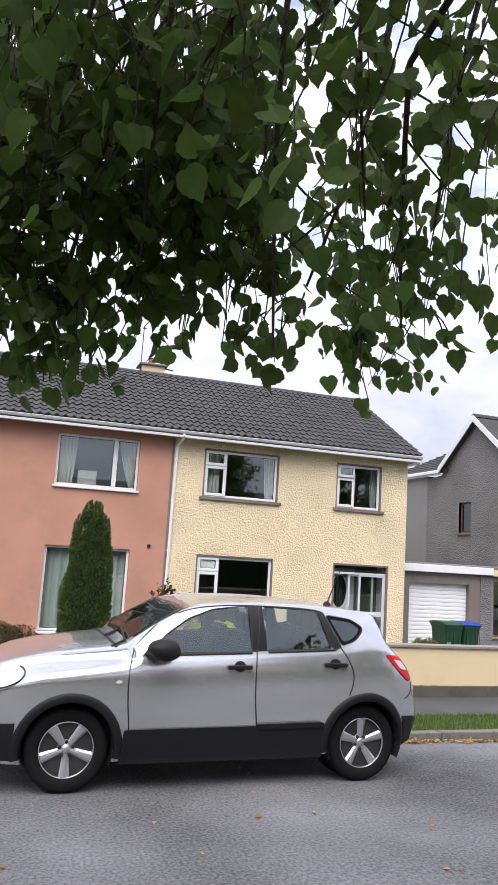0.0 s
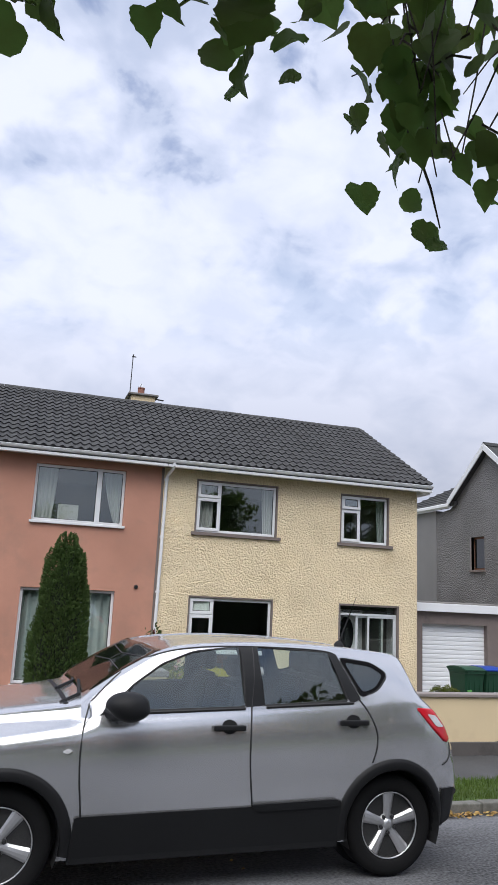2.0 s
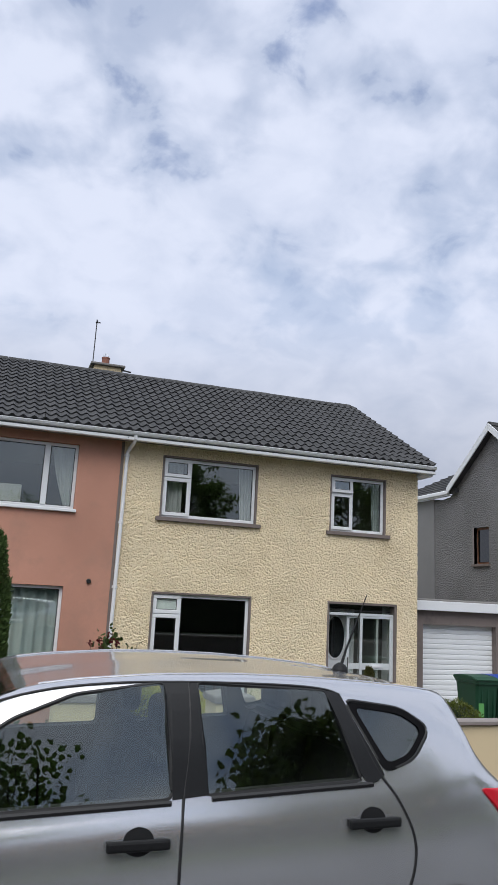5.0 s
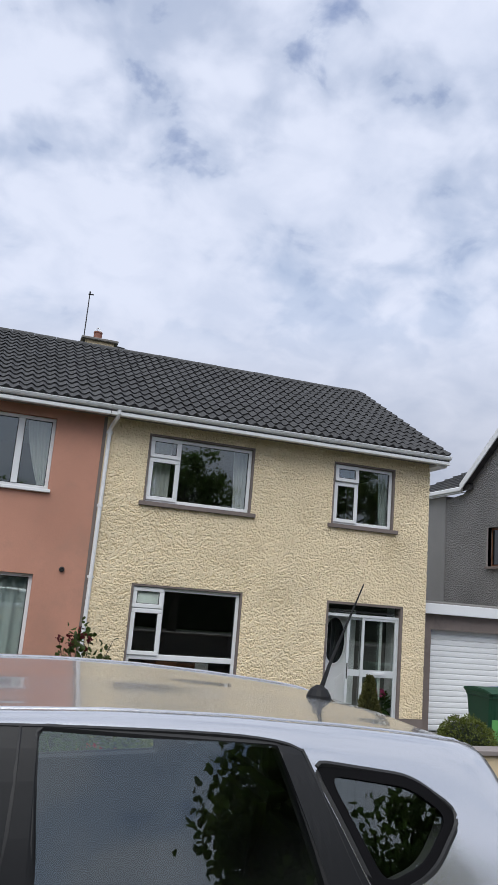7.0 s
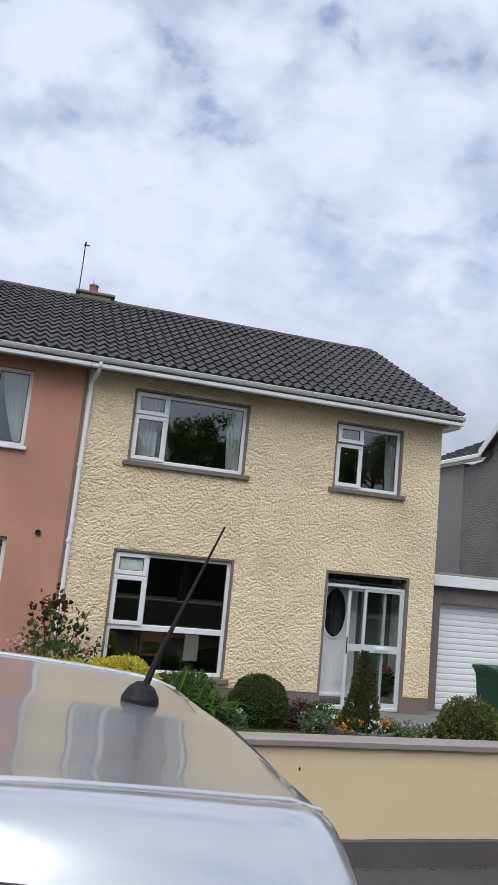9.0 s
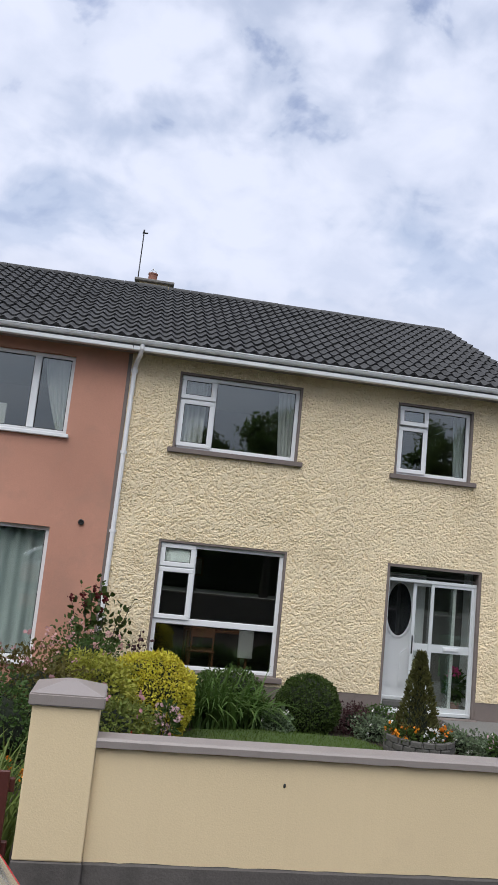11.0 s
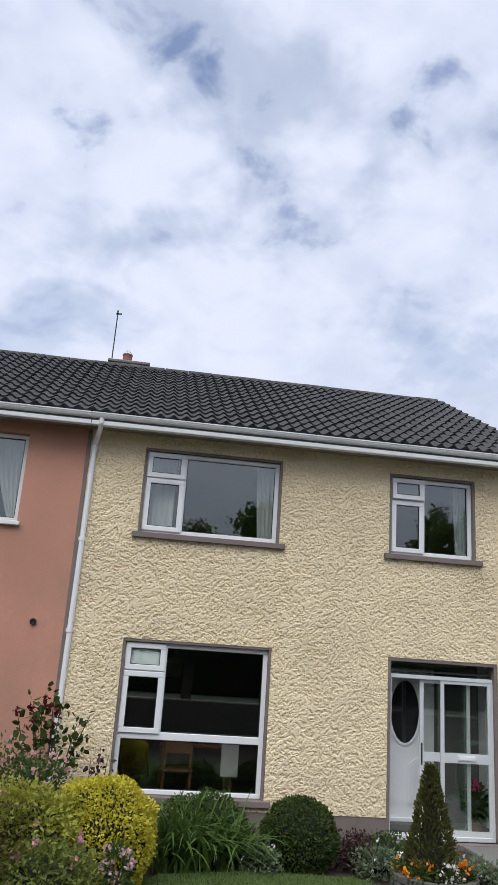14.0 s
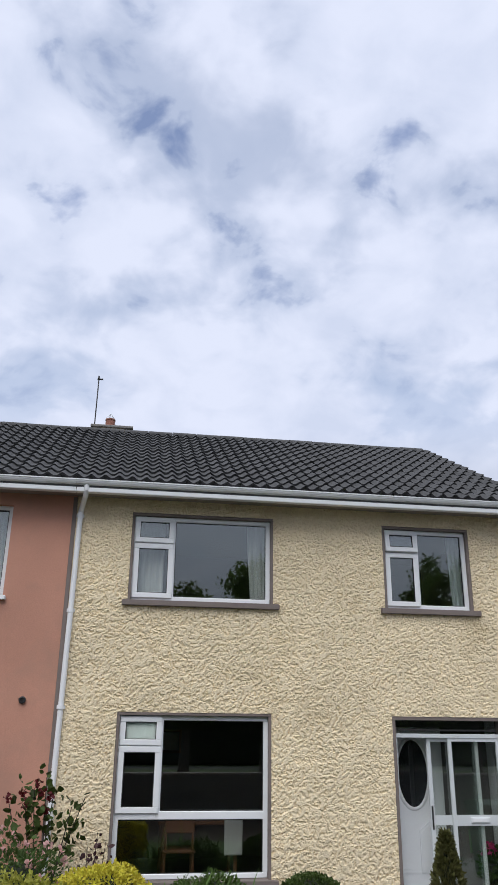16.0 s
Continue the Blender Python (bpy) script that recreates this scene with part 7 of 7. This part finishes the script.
# leaves of the hem: the lowest and foremost are single, the rest joined
hang.sort(key=lambda p: p.z - 0.5 * p.y)
tv, tf = template("heart")
single_me = []
for v in range(4):
    rs = np.random.RandomState(300 + v)
    q = tv.copy()
    q[:, 2] += 0.06 * np.sin(q[:, 0] * 3 + v) + 0.05 * rs.normal(size=len(q)) * 0.5
    q[:, 1] *= 0.82 + 0.09 * v + 0.06 * np.sin(q[:, 0] * 9 + v * 2)
    q[:, 2] += (0.25 - 0.12 * v) * np.abs(q[:, 1])
    me = bpy.data.meshes.new("leaf")
    me.from_pydata((q * 0.060).tolist(), [], tf)
    me.materials.append(M_LIME)
    me.shade_smooth()
    single_me.append(me)
for i, p in enumerate(hang[:280]):
    ob = adopt(new("leaf", single_me[i % 4]), lime)
    way = Vector((rr.gauss(0, 0.45), rr.gauss(0, 0.45), -1.0)).normalized()
    rot = way.to_track_quat("X", "Z").to_matrix().to_4x4() @ Matrix.Rotation(rr.uniform(0, 6.283), 4, "X")
    ob.matrix_basis = Matrix.Translation(p) @ rot @ Matrix.Scale(rr.uniform(0.65, 1.15), 4)
rest = np.array([tuple(p) for p in hang[280:]])
scatter("foliage", rest, np.tile((0, 0, -1.0), (len(rest), 1)), 0.060, "heart", M_LIME, lime, 33, 0.5)
# the upper crown
rs = np.random.RandomState(34)
p, d = blob(rs, 6500, (0.9, -1.7, 4.4), (1.9, 1.9, 1.4), 0.40, 0.3, 3.0)
scatter("crown", p, d * 0.4, 0.075, "heart", M_LIME, lime, 35, 0.8, droop=0.7)
n2 = 380
p2 = np.stack([rs.uniform(-1.0, 1.4, n2), 1.2 + 0.9 * rs.uniform(0, 1, n2) ** 0.8, 2.95 + 0.9 * rs.uniform(0, 1, n2)], 1)
scatter("crown_edge", p2, np.tile((0, 0, -1.0), (n2, 1)), 0.066, "heart", M_LIME, lime, 36, 0.6)


def street_tree(x, y, h, r, label, seed):
    """A tree along the street: trunk, limbs, and a ragged crown of many leaf clumps."""
    t = thing("street_tree", (x, y, 0.1), label, "tree", "street trees")
    rr = random.Random(seed)
    bm = bmesh.new()
    tube(bm, [(x, y, 0.0), (x, y, 0.4), (x + 0.05, y, 1.6), (x - 0.04, y + 0.05, h * 0.55), (x, y, h * 0.93)], [0.24, 0.18, 0.15, 0.09, 0.02], 12)
    part("trunk", bm, M_BARK, t)
    bm = bmesh.new()
    P, D = [], []
    for k in range(34):
        u = 0.28 + 0.68 * k / 34
        a = k * 2.4 + rr.uniform(-0.3, 0.3)
        reach = r * (math.sin(math.pi * min(1, (u - 0.15) / 0.95)) ** 0.7) * rr.uniform(0.7, 1.08)
        e = Vector((x + reach * math.cos(a), y + reach * math.sin(a), h * u + rr.uniform(0.2, 0.7)))
        limb(bm, (x, y, h * u * 0.85 + 0.1), e, 0.05, 0.008, rr, 0.1, 4)
        for j in range(5):
            c = Vector((x, y, h * u * 0.9)).lerp(e, rr.uniform(0.5, 1.04)) + Vector((rr.gauss(0, 0.22), rr.gauss(0, 0.22), rr.gauss(0, 0.22)))
            for q in range(110):
                P.append((c.x + rr.gauss(0, 0.2), c.y + rr.gauss(0, 0.2), c.z + rr.gauss(0, 0.17)))
    part("limbs", bm, M_BARK, t)
    P = np.array(P)
    scatter("crown", P, np.tile((0, 0, -0.5), (len(P), 1)), 0.10, "heart", M_LIME, t, seed, 0.8)
    return t


street_tree(6.25, -0.95, 5.9, 0.68, "slender leafy street tree across the road", 64)
street_tree(9.2, -1.8, 7.6, 2.3, "leafy street tree across the road", 61)
street_tree(17.2, -1.8, 7.8, 2.4, "leafy street tree further along the road", 62)
street_tree(-7.6, -1.8, 7.4, 2.4, "leafy street tree further along the road", 63)

# fallen leaves on road and kerb
rs = np.random.RandomState(9)
pts = []
for _ in range(60):
    x, y = rs.uniform(-2, 6), rs.uniform(1.5, 6.8)
    pts.append((x, y, road_z(y) + 0.012))
for _ in range(240):
    x = rs.choice([4.1, 4.4, 4.7, 5.1, 5.3, 5.6]) + rs.normal() * 0.14
    y = KERB - abs(rs.normal()) * 0.05 - 0.01
    pts.append((x, y, road_z(y) + 0.015 + rs.uniform(0, 0.02)))
pts = np.array(pts)
flat = np.stack([rs.normal(size=len(pts)), rs.normal(size=len(pts)), rs.normal(size=len(pts)) * 0.15], 1)
ob = scatter("fallen_leaves", pts, flat * 3, 0.05, "oval", M_FALLEN, None, 10, 0.1)
tagged(ob, "scattered dry brown leaves on the road and in the gutter", "fallen leaves", kind="stuff")
# ---- houses across the street, behind the way ----
def far_house(x, y, wall, label):
    h = thing("house", (x, y, 0.1), label, "house", "houses across the street")
    w, d, z = 6.6, 7.0, 4.75
    holes = [(x - 2.6, x - 0.7, 0.8, 2.2), (x + 0.9, x + 1.9, 0.1, 2.2), (x - 2.5, x - 0.8, 3.3, 4.5), (x + 0.8, x + 2.3, 3.3, 4.5)]
    bm = wall_boxes(bmesh.new(), x - w / 2, x + w / 2, 0.0, z, y - 0.3, y, holes)
    box(bm, x - w / 2, x + w / 2, y - d, y - d + 0.3, 0.0, z)
    box(bm, x - w / 2, x - w / 2 + 0.3, y - d + 0.301, y - 0.301, 0.0, z)
    box(bm, x + w / 2 - 0.3, x + w / 2, y - d + 0.301, y - 0.301, 0.0, z)
    part("wall", bm, wall, h)
    bm = bmesh.new()
    xprism(bm, [(y + 0.4, z - 0.1), (y - d / 2, z + 1.5), (y - d - 0.4, z - 0.1), (y - d - 0.4, z - 0.3), (y - d / 2, z + 1.3), (y + 0.4, z - 0.3)], x - w / 2 - 0.15, x + w / 2 + 0.15)
    part("roof", bm, M_TILE, h)
    for a, b, c, e in holes:
        fr = part("window", frame_bars(a, b, c, e, y - 0.15, y - 0.08, 0.07), M_WHITE, h)
        part("pane", boxed(a + 0.07, b - 0.07, y - 0.12, y - 0.114, c + 0.07, e - 0.07), M_SMOOTHGLASS, fr)
    return h


far_house(-9.0, -13, M_CREAM, "plain cream house across the street")
far_house(-1.5, -13, M_GREYFLAT, "plain grey house across the street")
far_house(6.0, -13, M_PINK, "plain pink house across the street")
far_house(13.5, -13, M_CREAM, "plain cream house across the street")
far_house(21.0, -13, M_GREYFLAT, "plain grey house across the street")

# hedge behind the near footpath, added out of view to darken window reflections
hd = thing("hedge", (4.0, -6.2, 0.1), "unseen dark green hedge added to darken reflections", "hedge")
rs = np.random.RandomState(88)
n = 9000
p = np.stack([rs.uniform(-14, 22, n), -6.2 + 0.5 * rs.choice([-1, 1], n) * rs.uniform(0.5, 1.0, n), 0.1 + 1.9 * rs.uniform(0, 1, n)], 1)
k = n // 3
p[:k, 2] = 2.0 + 0.15 * rs.normal(size=k)
p[:k, 1] = -6.2 + rs.uniform(-0.5, 0.5, k)
scatter("foliage", p, np.tile((0, 0.8, 0.4), (n, 1)), 0.15, "oval", M_DEEP, hd, 89, 0.8)
# near-black box behind the hedge leaves, painted shade
part("inner_mass", boxed(-14, 22, -6.6, -5.8, 0.1, 1.95, 0.1), M_INNERSHADE, hd)
